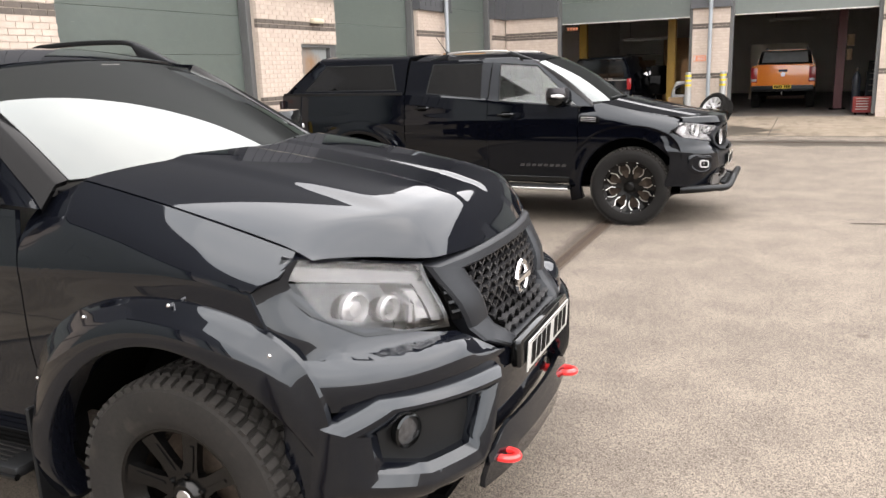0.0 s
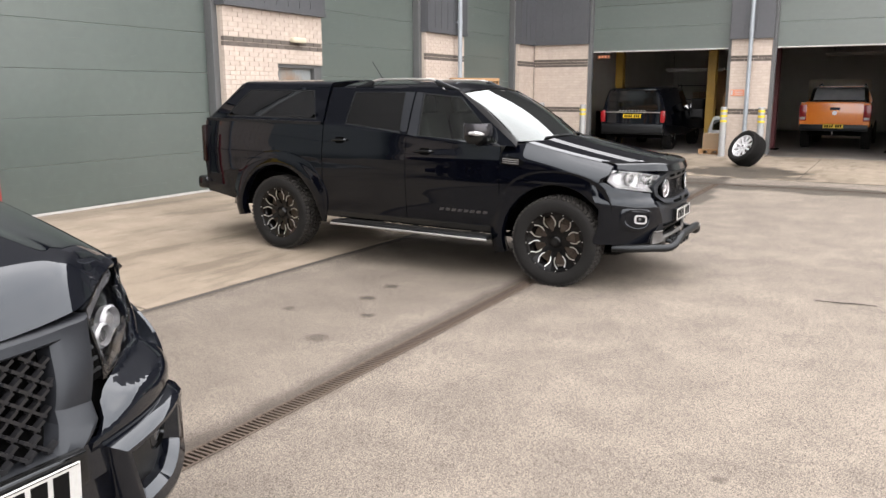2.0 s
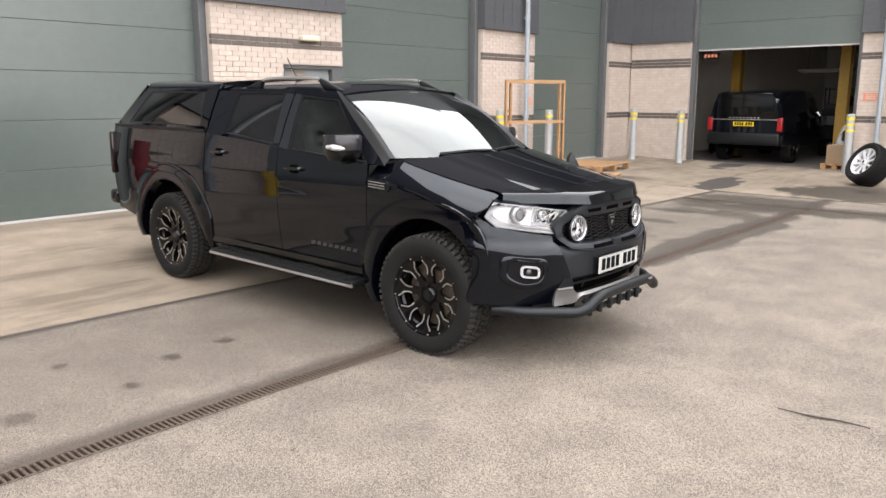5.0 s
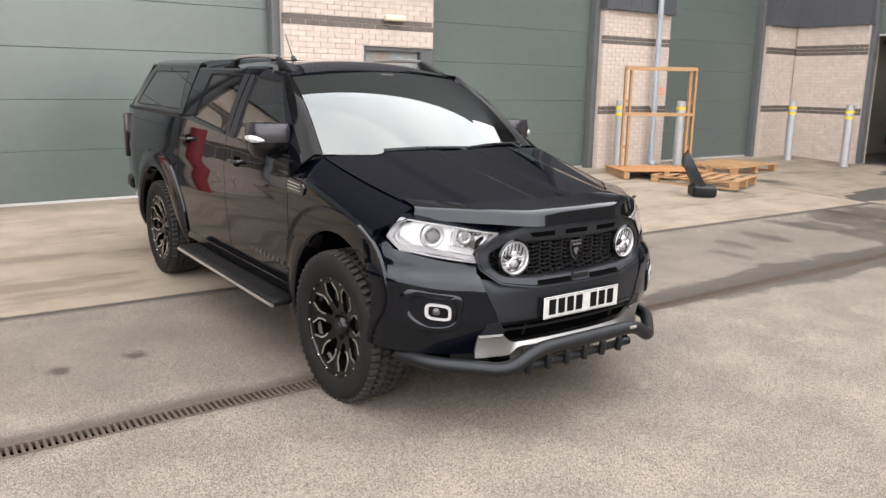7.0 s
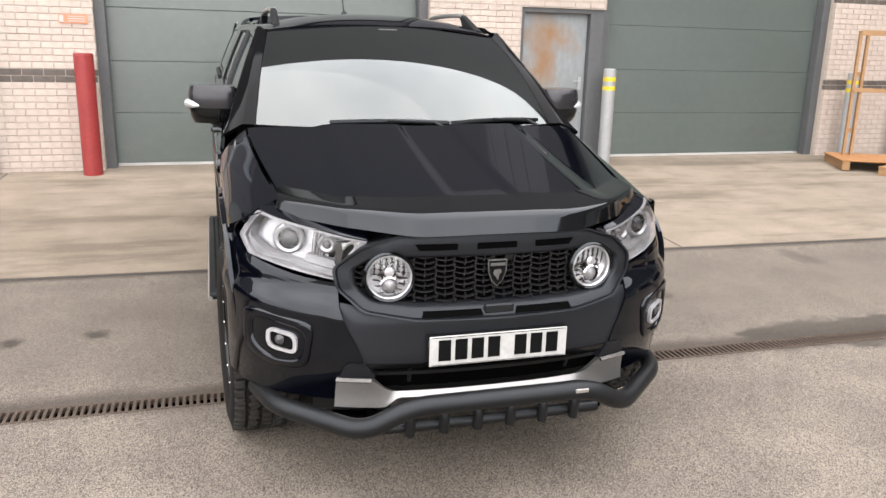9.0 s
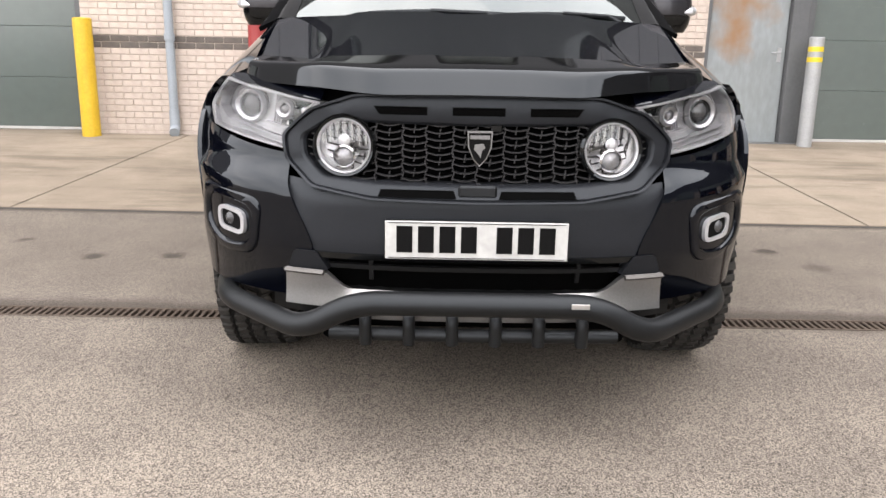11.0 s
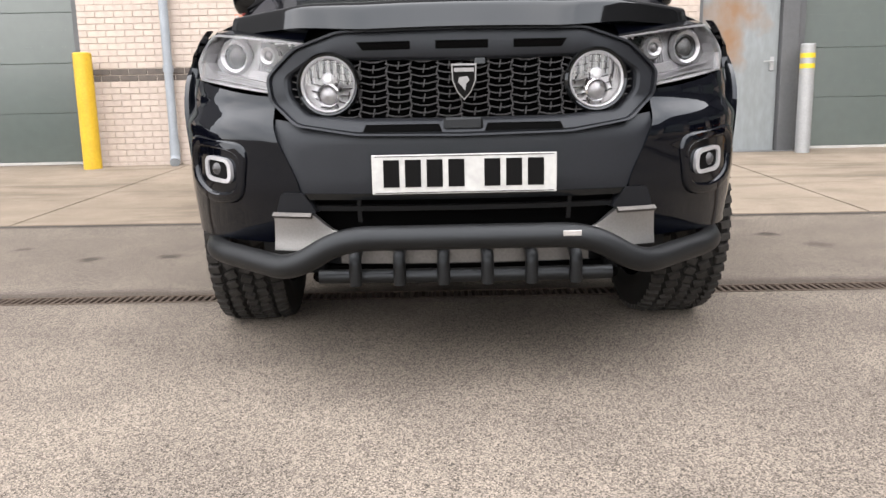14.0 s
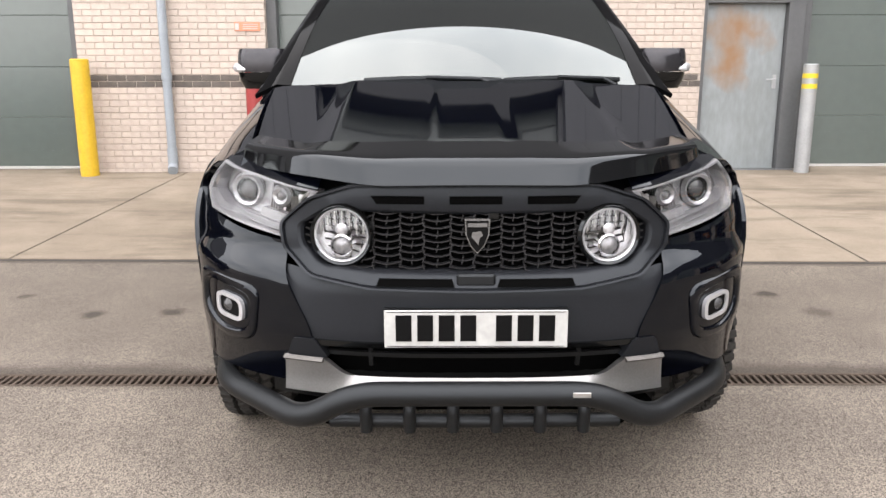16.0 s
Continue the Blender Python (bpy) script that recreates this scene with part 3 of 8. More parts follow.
def pier(name, axis, face, a0, a1, label, door=None, keep=0.0):
    """A brick pier with a grey clad head. axis 'y': its face looks along +x; axis 'x': its face looks along -y."""
    t = tagged(new(name), label, "brick pier", kind="structure")
    t.empty_display_size = 0.1

    def put(bm, lo, hi, z0, z1, d0, d1):
        """A block from lo to hi along the face, d0 to d1 behind it."""
        ca, sa, cz, sz, cd, sd = (lo + hi) / 2, hi - lo, (z0 + z1) / 2, z1 - z0, (d0 + d1) / 2, d1 - d0
        if axis == "y":
            box(bm, (face - cd, ca, cz), (sd, sa, sz))
        else:
            box(bm, (ca, face + cd, cz), (sa, sd, sz))
    bm = bmesh.new()
    spans = [(a0 + 0.006, a1 - 0.006, 0.0, BRICK_TOP)]
    if door:
        spans = [(a0 + 0.006, door[0], 0.0, BRICK_TOP), (door[1], a1 - 0.006, door[2], BRICK_TOP), (door[0], door[1], door[2], BRICK_TOP)]
    for s0, s1, z0, z1 in spans:
        if s1 > s0:
            put(bm, s0, s1, z0, z1, 0.007, 0.50)
    part("mortar", bm, M_MORTAR, t, "pale mortar", smooth=0)
    bm = bmesh.new()
    put(bm, a0 - 0.03, a1 + 0.03, BRICK_TOP, 5.2, -0.07, 0.50)
    put(bm, a0 - 0.04, a1 + 0.04, BRICK_TOP - 0.05, BRICK_TOP + 0.012, -0.085, 0.30)
    for k in range(1, int((a1 - a0) / 0.3)):
        put(bm, a0 + 0.3 * k - 0.006, a0 + 0.3 * k + 0.006, BRICK_TOP + 0.05, 5.2, -0.078, -0.06)
    part("cladding", bm, M_CLAD, t, "dark grey steel cladding", smooth=0)
    bricks_to_lay.append((t, axis, face, a0, a1, door, keep))
    return t


def shutter(name, axis, plane, a0, a1, z0, z1, floor):
    """A green sectional shutter in its grey frame; z0 is its lower edge now."""
    t = tagged(new(name), "dark green sectional shutter, closed" if z0 - floor < 0.1 else "dark green sectional shutter, raised over an open bay",
               "shutter door", kind="structure")
    t.empty_display_size = 0.1

    def put(bm, lo, hi, q0, q1, d0, d1, bevel=0.0):
        c, s = ((lo + hi) / 2, (q0 + q1) / 2, (d0 + d1) / 2), (hi - lo, q1 - q0, d1 - d0)
        if axis == "y":
            box(bm, (plane - c[2], c[0], c[1]), (s[2], s[0], s[1]), bevel=bevel)
        else:
            box(bm, (c[0], plane + c[2], c[1]), (s[0], s[2], s[1]), bevel=bevel)
    z = z0 + 0.035
    while z < z1 - 0.02:
        h = min(0.61, z1 - z)
        bm = bmesh.new()
        put(bm, a0, a1, z, z + h - 0.004, 0.0, 0.045, 0.004)
        for k in (0.2, 0.4):
            if h > 0.5:
                put(bm, a0 + 0.01, a1 - 0.01, z + k - 0.0015, z + k + 0.0015, -0.0022, 0.01)
        part("panel", bm, M_DOORGREEN, t, smooth=0)
        z += h
    bm = bmesh.new()
    put(bm, a0, a1, z0, z0 + 0.033, -0.006, 0.045, 0.004)
    part("bottom_seal", bm, M_WHITE, t, "pale bottom seal", smooth=0)
    for lo, hi in ((a0 - 0.11, a0 + 0.012), (a1 - 0.012, a1 + 0.11)):
        bm = bmesh.new()
        put(bm, lo, hi, floor - 0.05, 4.6, -0.16, -0.004, 0.006)
        part("jamb", bm, M_FRAME, t, "grey steel jamb", smooth=0)
    return t


PIERS_W = [(-22.63, -20.2), (-16.28, -13.85), (-9.93, -7.5), (-1.95, 0.45), (4.53, 6.78), (10.74, 13.23), (17.05, 18.92), (22.35, 23.45)]
STEEL_DOOR = (12.0, 13.236, 2.22)
for i, (a0, a1) in enumerate(PIERS_W):
    pier(f"wall_pier_west_{i + 1}", "y", FACE_W, a0, a1, "cream brick pier with two brown brick bands", STEEL_DOOR if i == 5 else None, 2.1 if i in (4, 5) else 3.2 if i == 6 else 0.0).matrix_basis = TURN_W
for i, ((_, a0), (a1, _)) in enumerate(zip(PIERS_W, PIERS_W[1:])):
    shutter(f"door_west_{i + 1}", "y", DOOR_W, a0 + 0.10, a1 - 0.10, 0.178, 4.6, 0.17).matrix_basis = TURN_W

PIERS_N = [(-8.79, -7.16), (-3.24, -2.26), (1.42, 2.43), (6.56, 7.57), (11.47, 12.48), (16.38, 17.39)]
for i, (a0, a1) in enumerate(PIERS_N):
    pier(f"wall_pier_north_{i + 1}", "x", FACE_N, a0, a1, "cream brick pier with two brown brick bands")
for i, ((_, a0), (a1, _)) in enumerate(zip(PIERS_N, PIERS_N[1:])):
    shutter(f"door_north_{i + 1}", "x", DOOR_N, a0 + 0.08, a1 - 0.08, 2.84 if i < 2 else 0.21, 4.6, 0.2)

# the clad upper walls and the roofs
bm = bmesh.new()
box(bm, (FACE_W - 0.25, 0.0, 9.1), (0.42, 46.8, 9.0))
tagged(part("wall_west_upper", bm, M_UPPER, smooth=0), "grey ribbed steel cladding above the shutters", "wall", kind="structure").matrix_basis = TURN_W
bm = bmesh.new()
box(bm, (5.0, FACE_N + 0.25, 7.2), (27.8, 0.42, 5.2))
tagged(part("wall_north_upper", bm, M_UPPER, smooth=0), "grey ribbed steel cladding above the open bays", "wall", kind="structure")
bm = bmesh.new()
box(bm, (-19.0, 0.0, 13.7), (20.4, 48.4, 0.2))
box(bm, (5.0, 34.4, 9.9), (28.2, 22.0, 0.2))
tagged(part("roof", bm, M_CLAD, smooth=0), "grey sheet roof of the workshop units", "roof", kind="structure")

for name, c, d in (("wall_west_back", (-28.8, 0.0, 5.5), (0.3, 48.0, 11.0)), ("wall_west_end", (-19.0, -23.6, 5.5), (20.0, 0.3, 11.0)), ("wall_west_far", (-19.4, 23.9, 5.5), (18.5, 0.3, 11.0)),
                   ("wall_north_back", (5.0, 45.0, 4.9), (28.0, 0.3, 9.8)), ("wall_north_west", (-9.3, 34.4, 4.9), (0.15, 21.0, 9.8)), ("wall_north_east", (18.9, 34.4, 4.9), (0.3, 21.0, 9.8))):
    bm = bmesh.new()
    box(bm, c, d)
    tagged(part(name, bm, M_CLAD, smooth=0), "plain grey clad wall", "wall", kind="structure")

# the workshop behind the open bays
for name, c, d in (("wall_workshop_west", (-9.1, 34.0, 2.7), (0.2, 20.6, 5.4)), ("wall_workshop_east", (7.2, 34.0, 2.7), (0.2, 20.6, 5.4)), ("wall_workshop_north", (-0.95, 40.1, 2.7), (16.1, 0.2, 5.4))):
    bm = bmesh.new()
    box(bm, c, d)
    tagged(part(name, bm, M_SHOPWALL, smooth=0), "grey painted workshop wall in shade", "wall", kind="structure")
bm = bmesh.new()
box(bm, (-0.8, 31.9, SHOP_Z - 0.10), (16.2, 16.3, 0.2))
tagged(part("floor_workshop", bm, M_SHOPFLOOR, smooth=0), "oil-stained workshop floor", "floor", kind="structure")
bm = bmesh.new()
box(bm, (-0.8, 32.0, 5.4), (16.2, 16.0, 0.12))
for k in range(5):
    box(bm, (-0.8, 26.0 + 3 * k, 5.15), (16.0, 0.15, 0.35))
tagged(part("ceiling_workshop", bm, M_SHOPWALL, smooth=0), "grey workshop ceiling with steel beams", "ceiling", kind="structure")


# the steel door in the west front
def steel_door():
    y0, y1, top = STEEL_DOOR
    t = tagged(new("door_1"), "grey steel door with rust stains, shut", "door", kind="structure")
    t.empty_display_size = 0.1
    bm = bmesh.new()
    box(bm, (FACE_W - 0.14, (y0 + y1) / 2 - 0.085, 1.175), (0.05, y1 - y0 - 0.26, 2.01), bevel=0.005)
    part("leaf", bm, M_STEELDOOR, t, smooth=0)
    for a in (y0 + 0.025, y1 - 0.107):
        bm = bmesh.new()
        box(bm, (FACE_W - 0.10, a, 1.19), (0.14, 0.05 if a < 12.5 else 0.205, 2.06), bevel=0.005)
        part("frame", bm, M_FRAME, t, smooth=0)
    bm = bmesh.new()
    box(bm, (FACE_W - 0.10, (y0 + y1) / 2, top - 0.03), (0.14, y1 - y0, 0.06), bevel=0.005)
    part("frame", bm, M_FRAME, t, smooth=0)
    bm = bmesh.new()
    box(bm, (FACE_W - 0.108, y1 - 0.29, 1.24), (0.014, 0.05, 0.17), bevel=0.004)
    tube(bm, [(FACE_W - 0.11, y1 - 0.29, 1.27), (FACE_W - 0.06, y1 - 0.29, 1.27), (FACE_W - 0.055, y1 - 0.41, 1.265)], 0.010, 8)
    part("door_handle", bm, M_GALV, t, "grey lever handle")
    bm = bmesh.new()
    box(bm, (FACE_W - 0.05, (y0 + y1) / 2, 0.172), (0.22, y1 - y0, 0.02), bevel=0.004)
    part("threshold", bm, M_FRAME, t, smooth=0)
    t.matrix_basis = TURN_W


steel_door()


def bollard(m, h, r, body, bands, label):
    t = empty("bollard", m, label, "bollard", "bollards before the shutters")
    bm = bmesh.new()
    tube(bm, [(0, 0, -0.05), (0, 0, h - 0.022)], r, 24)
    part("post", bm, body, t)
    bm = bmesh.new()
    tube(bm, [(0, 0, h - 0.021), (0, 0, h - 0.018), (0, 0, h - 0.006), (0, 0, h)], [r * 0.985, r * 1.004, r * 0.97, r * 0.85], 24)
    part("cap", bm, body, t)
    for z in bands:
        bm = bmesh.new()
        rings = [[(rr * math.cos(2 * math.pi * k / 24), rr * math.sin(2 * math.pi * k / 24), zz) for k in range(24)]
                 for rr, zz in ((r + 0.0005, z - 0.028), (r + 0.002, z - 0.027), (r + 0.002, z + 0.027), (r + 0.0005, z + 0.028))]
        loft(bm, rings, True, False)
        part("band", bm, M_TAPE, t, "yellow tape band")
    return t


def on_ground(x, y, rz=0):
    return pose(x, y, ground_z(x, y) + 0.008, 0, 0, rz)


bollard(on_ground(-7.93, 4.66), 1.36, 0.105, M_YELLOW, (), "yellow painted steel bollard at the brick pier")
bollard(on_ground(-8.0, 6.68), 1.36, 0.105, M_RED, (), "red painted steel bollard at the brick pier")
for x, y in ((-8.24, 13.24), (-8.36, 17.34), (-8.10, 18.72), (-8.12, 22.45), (-6.95, 22.65), (-3.27, 23.15), (-2.35, 23.15)):
    bollard(on_ground(x, y), 1.28, 0.085, M_GALV, (1.14, 1.02) if y < 22.9 else (1.18, 1.05, 0.92), "galvanised grey bollard with yellow tape bands")


def downpipe(x, y, nx, ny, label):
    """A round rainwater pipe on a pier, with sockets and brackets."""
    t = tagged(new("downpipe"), label, "drainpipe", "rainwater pipes")
    t.matrix_basis = (TURN_W if nx else Matrix()) @ pose(x + nx * 0.09, y + ny * 0.09, ground_z(x, y))
    bm = bmesh.new()
    tube(bm, [(0, 0, 0.16), (0, 0, 5.0)], 0.052, 16)
    part("pipe", bm, M_PIPE, t)
    bm = bmesh.new()
    tube(bm, arc_points([(0, 0, 0.30), (0, 0, 0.08), (nx * 0.10, ny * 0.10 + 0.02, 0.035)], 0.08), 0.06, 16)
    part("shoe", bm, M_PIPE, t)
    for z in (1.15, 3.2):
        bm = bmesh.new()
        tube(bm, [(0, 0, z - 0.04), (0, 0, z + 0.04)], 0.062, 16)
        box(bm, (-nx * 0.05, -ny * 0.05, z), (0.10 if nx else 0.03, 0.10 if ny else 0.03, 0.03))
        part("bracket", bm, M_PIPE, t)


downpipe(FACE_W, 5.60, 1, 0, "pale blue-grey round downpipe on the brick pier")
downpipe(FACE_W + 0.08, 18.38, 1, 0, "pale blue-grey round downpipe on the brick pier")
downpipe(-2.75, FACE_N - 0.08, 0, -1, "pale blue-grey round downpipe on the brick pier")


def notice(m, w, h, label):
    """A small orange notice on a brick face: plain bars stand for its writing."""
    t = empty("notice_sign", m, label, "sign")
    bm = bmesh.new()
    box(bm, (0, -0.004, 0), (w, 0.006, h), bevel=0.001)
    part("plate", bm, M_SIGN, t, smooth=0)
    bm = bmesh.new()
    box(bm, (-w * 0.40, -0.0085, 0), (w * 0.15, 0.003, h * 0.75))
    part("symbol_field", bm, M_WHITE, t, smooth=0)
    for k in range(3):
        bm = bmesh.new()
        box(bm, (w * 0.12, -0.0085, h * (0.25 - 0.25 * k)), (w * 0.6, 0.003, h * 0.09))
        part("writing_bar", bm, M_WHITE, t, smooth=0)


notice(TURN_W @ pose(FACE_W + 0.012, 6.57, 1.89, 0, 0, 90), 0.30, 0.10, "small orange notice on the brick pier")
notice(TURN_W @ pose(FACE_W + 0.012, 18.68, 1.62, 0, 0, 90), 0.30, 0.14, "small orange notice on the brick pier")
notice(pose(-3.02, FACE_N - 0.012, 1.72, 0, 0, 0), 0.34, 0.16, "small orange notice on the brick pier")

lamp = empty("wall_light", TURN_W @ pose(FACE_W, 12.5, 2.63), "small cream bulkhead light above the steel door", "wall lamp")
bm = bmesh.new()
box(bm, (0.05, 0, 0.0), (0.10, 0.34, 0.09), bevel=0.02, seg=3)
part("housing", bm, surface("aged_cream_plastic", (0.52, 0.47, 0.36), scale=8, rough=0.5), lamp)

# ---- pickup trucks: x forward from the front axle, y to the truck's left, z up from the ground ----
class Truck:
    """The shape of one pickup's body as functions of place."""

    def __init__(self, base, hub, half, belt0, belt1, nose, front, edge, roof, screen, curl=(0.045, 0.9), sweep=None, crest=0.09, lid=0.70, dome=0.0, axle=0.0):
        self.axle = axle              # where the front wheels stand
        self.base, self.hub, self.hw, self.belt0, self.belt1 = base, hub, half, belt0, belt1
        self.nose0, self.nose1, self.power = nose
        self.front, self.edge_k, self.roof = front, edge, roof
        self.curl, self.sweep, self.crest, self.lid, self.dome = curl, sweep or (lambda y, z: 0.0), crest, lid, dome
        self.screen = screen          # rake of the windscreen: base x, base z, top x, top z

    def belt(self, x):
        t = min(1.0, max(0.0, (-0.62 - x) / 2.03))
        return mix(self.belt0, self.belt1, t)

    def half(self, x):
        return self.hw - 0.018 * ramp01(0.1, 0.5, x) - 0.05 * ramp01(-3.9, -4.45, x) ** 2

    def side(self, x, z):
        """Half the body's width at x and z."""
        b, zb = self.half(x), self.belt(x)
        if z < 0.95:
            b -= 0.055 * ((0.95 - z) / 0.5) ** 2
        else:
            b -= 0.034 * ((min(z, zb) - 0.95) / 0.4) ** 2
        b += 0.007 * math.exp(-((z - 1.13 - 0.02 * x) / 0.05) ** 2) - 0.006 * math.exp(-((z - 0.72) / 0.09) ** 2)
        if z > zb:
            b -= 0.012 * ramp01(zb, zb + 0.02, z) + 0.33 * (z - zb) + 0.22 * (z - zb) ** 2
        return b

    def edge(self, x):
        """Height of the bonnet's side edge."""
        a, b, c = self.edge_k
        if x < -0.39:
            return mix(a, self.belt0, min(1.0, (-0.39 - x) / 0.23))
        return a + b * (x + 0.39) + c * (x + 0.39) ** 2

    def fx(self, y, z):
        """How far forward the front stands at y and z."""
        q = min(1.0, abs(y) / self.hw)
        x = self.nose0 + self.nose1 * (1 - q ** self.power) ** 0.4545
        return x + self.front(z) + self.sweep(abs(y), z)

    def on_front(self, y, z, d=0.0):
        """A point on the front, moved out by d."""
        e = 0.004
        dx = (self.fx(y + e, z) - self.fx(y - e, z)) / (2 * e)
        n = Vector((1.0, -dx, 0.0)).normalized()
        return Vector((self.fx(y, z), y, z)) + d * n

    def bonnet(self, u, v):
        ye = mix(0.80, self.lid, u ** 1.6) * self.hw / 0.93
        x0 = -0.40 + 0.17 * (1 - v * v)
        x1 = self.fx((0.95 + 0.2 * v * v if self.lid < 0.75 else 1.0) * ye * v, 1.05) - 0.015
        x = mix(x0, x1, u)
        y = ye * v
        a = abs(y)
        z = self.edge(x) + 0.06 * (1 - abs(v) ** (3.6 if self.dome else 2.2)) + 0.012 * ramp01(0.52, 0.44, a) * (ramp01(0.90, 0.74, u) if self.dome else ramp01(1.0, 0.86, u)) - 0.007 * ramp01(0.14, 0.10, a) * ramp01(0.98, 0.8, u)
        z += self.dome * u * (1 - v ** 4) * (1 - max(0.0, (u - 0.86) / 0.14) ** 2)
        return Vector((x, y, z - self.curl[0] * (1 - 0.75 * abs(v) ** 2.5) * max(0.0, (u - self.curl[1]) / (1 - self.curl[1])) ** 2))

    def pane(self, u):
        """Half the windscreen's width."""
        return mix(0.762, 0.648, u)

    def shoulder(self, x, z):
        """Half the width of the front wing, which rolls over to the bonnet."""
        q = max(0.0, (z - (self.edge(x) - 0.15)) / 0.15)
        b = self.side(x, min(z, self.belt(x)))
        u = min(1.0, max(0.0, (x + 0.40) / (self.bonnet(1.0, 1.0).x + 0.40)))
        inner = mix(0.80, self.lid, u ** 1.6) * self.hw / 0.93 + 0.006
        return b - max(0.10, b - inner) * q * q

    def tip(self, z):
        """Half the width where the wing meets the front."""
        return min(0.900, self.shoulder(0.38, min(z, self.edge(0.38))))

    def glass(self, u, v):
        """The windscreen: u from its base to its top, v across."""
        bx, bz, tx, tz = self.screen
        w = self.pane(u)
        x = mix(bx, tx, u) - mix(0.21, 0.08, u) * v * v
        z = mix(bz, tz, u) + (0.016 if self.dome else 0.042) * math.sin(math.pi * u) - 0.045 * v * v * u
        return Vector((x, w * v, z))

    def roofz(self, x, y):
        w = 0.64
        bx, bz, tx, tz = self.screen
        z = self.roof - 0.075 * (abs(y) / w) ** 2.4
        t = max(0.0, (x - (tx - 0.45)) / 0.45)
        return z - (self.roof - tz - 0.004) * t ** 2 * (1 - 0.3 * (y / w) ** 2)


def flank(bm, k, sg, x0, x1, zlo, zhi, nx, nz, yfun=None, th=0.018, ends=None):
    """A panel of the body's side, between two heights that depend on x."""
    f = yfun or k.side

    def p(x, t):
        z = mix(zlo(x), zhi(x), t)
        if ends and x > 0.15:
            lo, w = zlo(x), (x - 0.15) / (x1 - 0.15)
            x = mix(0.15, ends(z), w)
            z = mix(lo, zhi(x), t)
            x = mix(0.15, ends(z), w)
            z = mix(lo, zhi(x), t)
        return (x, sg * f(x, z), z)
    return sheet(bm, p, span(x0, x1, nx), span(0, 1, nz), th, (mix(x0, x1, 0.5), 0, 0.9))


def wheel_arch(k, x, xc, r, sill):
    d = r * r - (x - xc) ** 2
    return max(sill, k.hub + math.sqrt(d)) if d > 0 else sill


def side_ring(bm, k, sg, outer, inner, n=8, th=0.022, proud=0.0):
    """A window frame on the body's side, between two outlines in x and z."""
    def f(a, b, d):
        return (a, sg * (k.side(a, b) + proud - d), b)
    return collar(bm, along(outer, n), along(inner, n), f, th, 0.0)


def side_pane(bm, k, sg, corners, inset=0.010, n=9, th=0.005):
    """A pane that follows the body's side; corners: bottom rear, top rear, top front, bottom front."""
    (a, b), (c, d), (e, g), (h, i) = corners

    def p(u, v):
        x = mix(mix(a, h, u), mix(c, e, u), v)
        z = mix(mix(b, i, u), mix(d, g, u), v)
        return (x, sg * (k.side(x, z) - inset), z)
    return sheet(bm, p, span(0, 1, n), span(0, 1, n), th, (mix(a, h, 0.5), 0, 1.3))


def tyre_mesh(bm, r, w, rim):
    pr = [(rim - 0.012, -w * 0.42), (rim + 0.004, -w * 0.47), (rim + 0.03, -w * 0.5), (mix(rim, r, 0.55), -w * 0.53), (r - 0.035, -w * 0.5), (r - 0.020, -w * 0.44),
          (r - 0.015, -w * 0.3), (r - 0.014, 0), (r - 0.015, w * 0.3), (r - 0.020, w * 0.44), (r - 0.035, w * 0.5), (mix(rim, r, 0.55), w * 0.53),
          (rim + 0.03, w * 0.5), (rim + 0.004, w * 0.47), (rim - 0.012, w * 0.42)]
    return lathe(bm, pr, 64)


def tread_mesh(bm, r, w, count):
    """Blocks of an all-terrain tread, in five staggered rows."""
    for k in range(count):
        for row, (h, wid, length, turn) in enumerate(((-0.40, 0.17, 0.62, 8), (-0.19, 0.16, 0.66, 24), (0.0, 0.15, 0.6, -20), (0.19, 0.16, 0.66, 24), (0.40, 0.17, 0.62, 8))):
            a = 2 * math.pi * (k + 0.5 * (row % 2)) / count
            rr = r - (0.006 if row in (0, 4) else 0.001)
            m = Matrix.Rotation(-a, 4, "Y") @ Matrix.Translation((rr - 0.007, h * w, 0)) @ Matrix.Rotation(radians(turn), 4, "X")
            if row in (0, 4):
                m = m @ Matrix.Rotation(radians(-14 if row == 0 else 14), 4, "Z")
            ln = 2 * math.pi * r / count * length
            vs = [bm.verts.new(m @ Vector((x, y, z))) for x, g in ((-0.015, 1.0), (0.007, 0.88)) for y, z in
                  ((-wid * w / 2 * g, -ln / 2 * g), (wid * w / 2 * g, -ln / 2 * g), (wid * w / 2 * g, ln / 2 * g), (-wid * w / 2 * g, ln / 2 * g))]
            bm.faces.new(vs[4:])
            for i in range(4):
                j = (i + 1) % 4
                bm.faces.new((vs[i], vs[j], vs[4 + j], vs[4 + i]))
    return bm


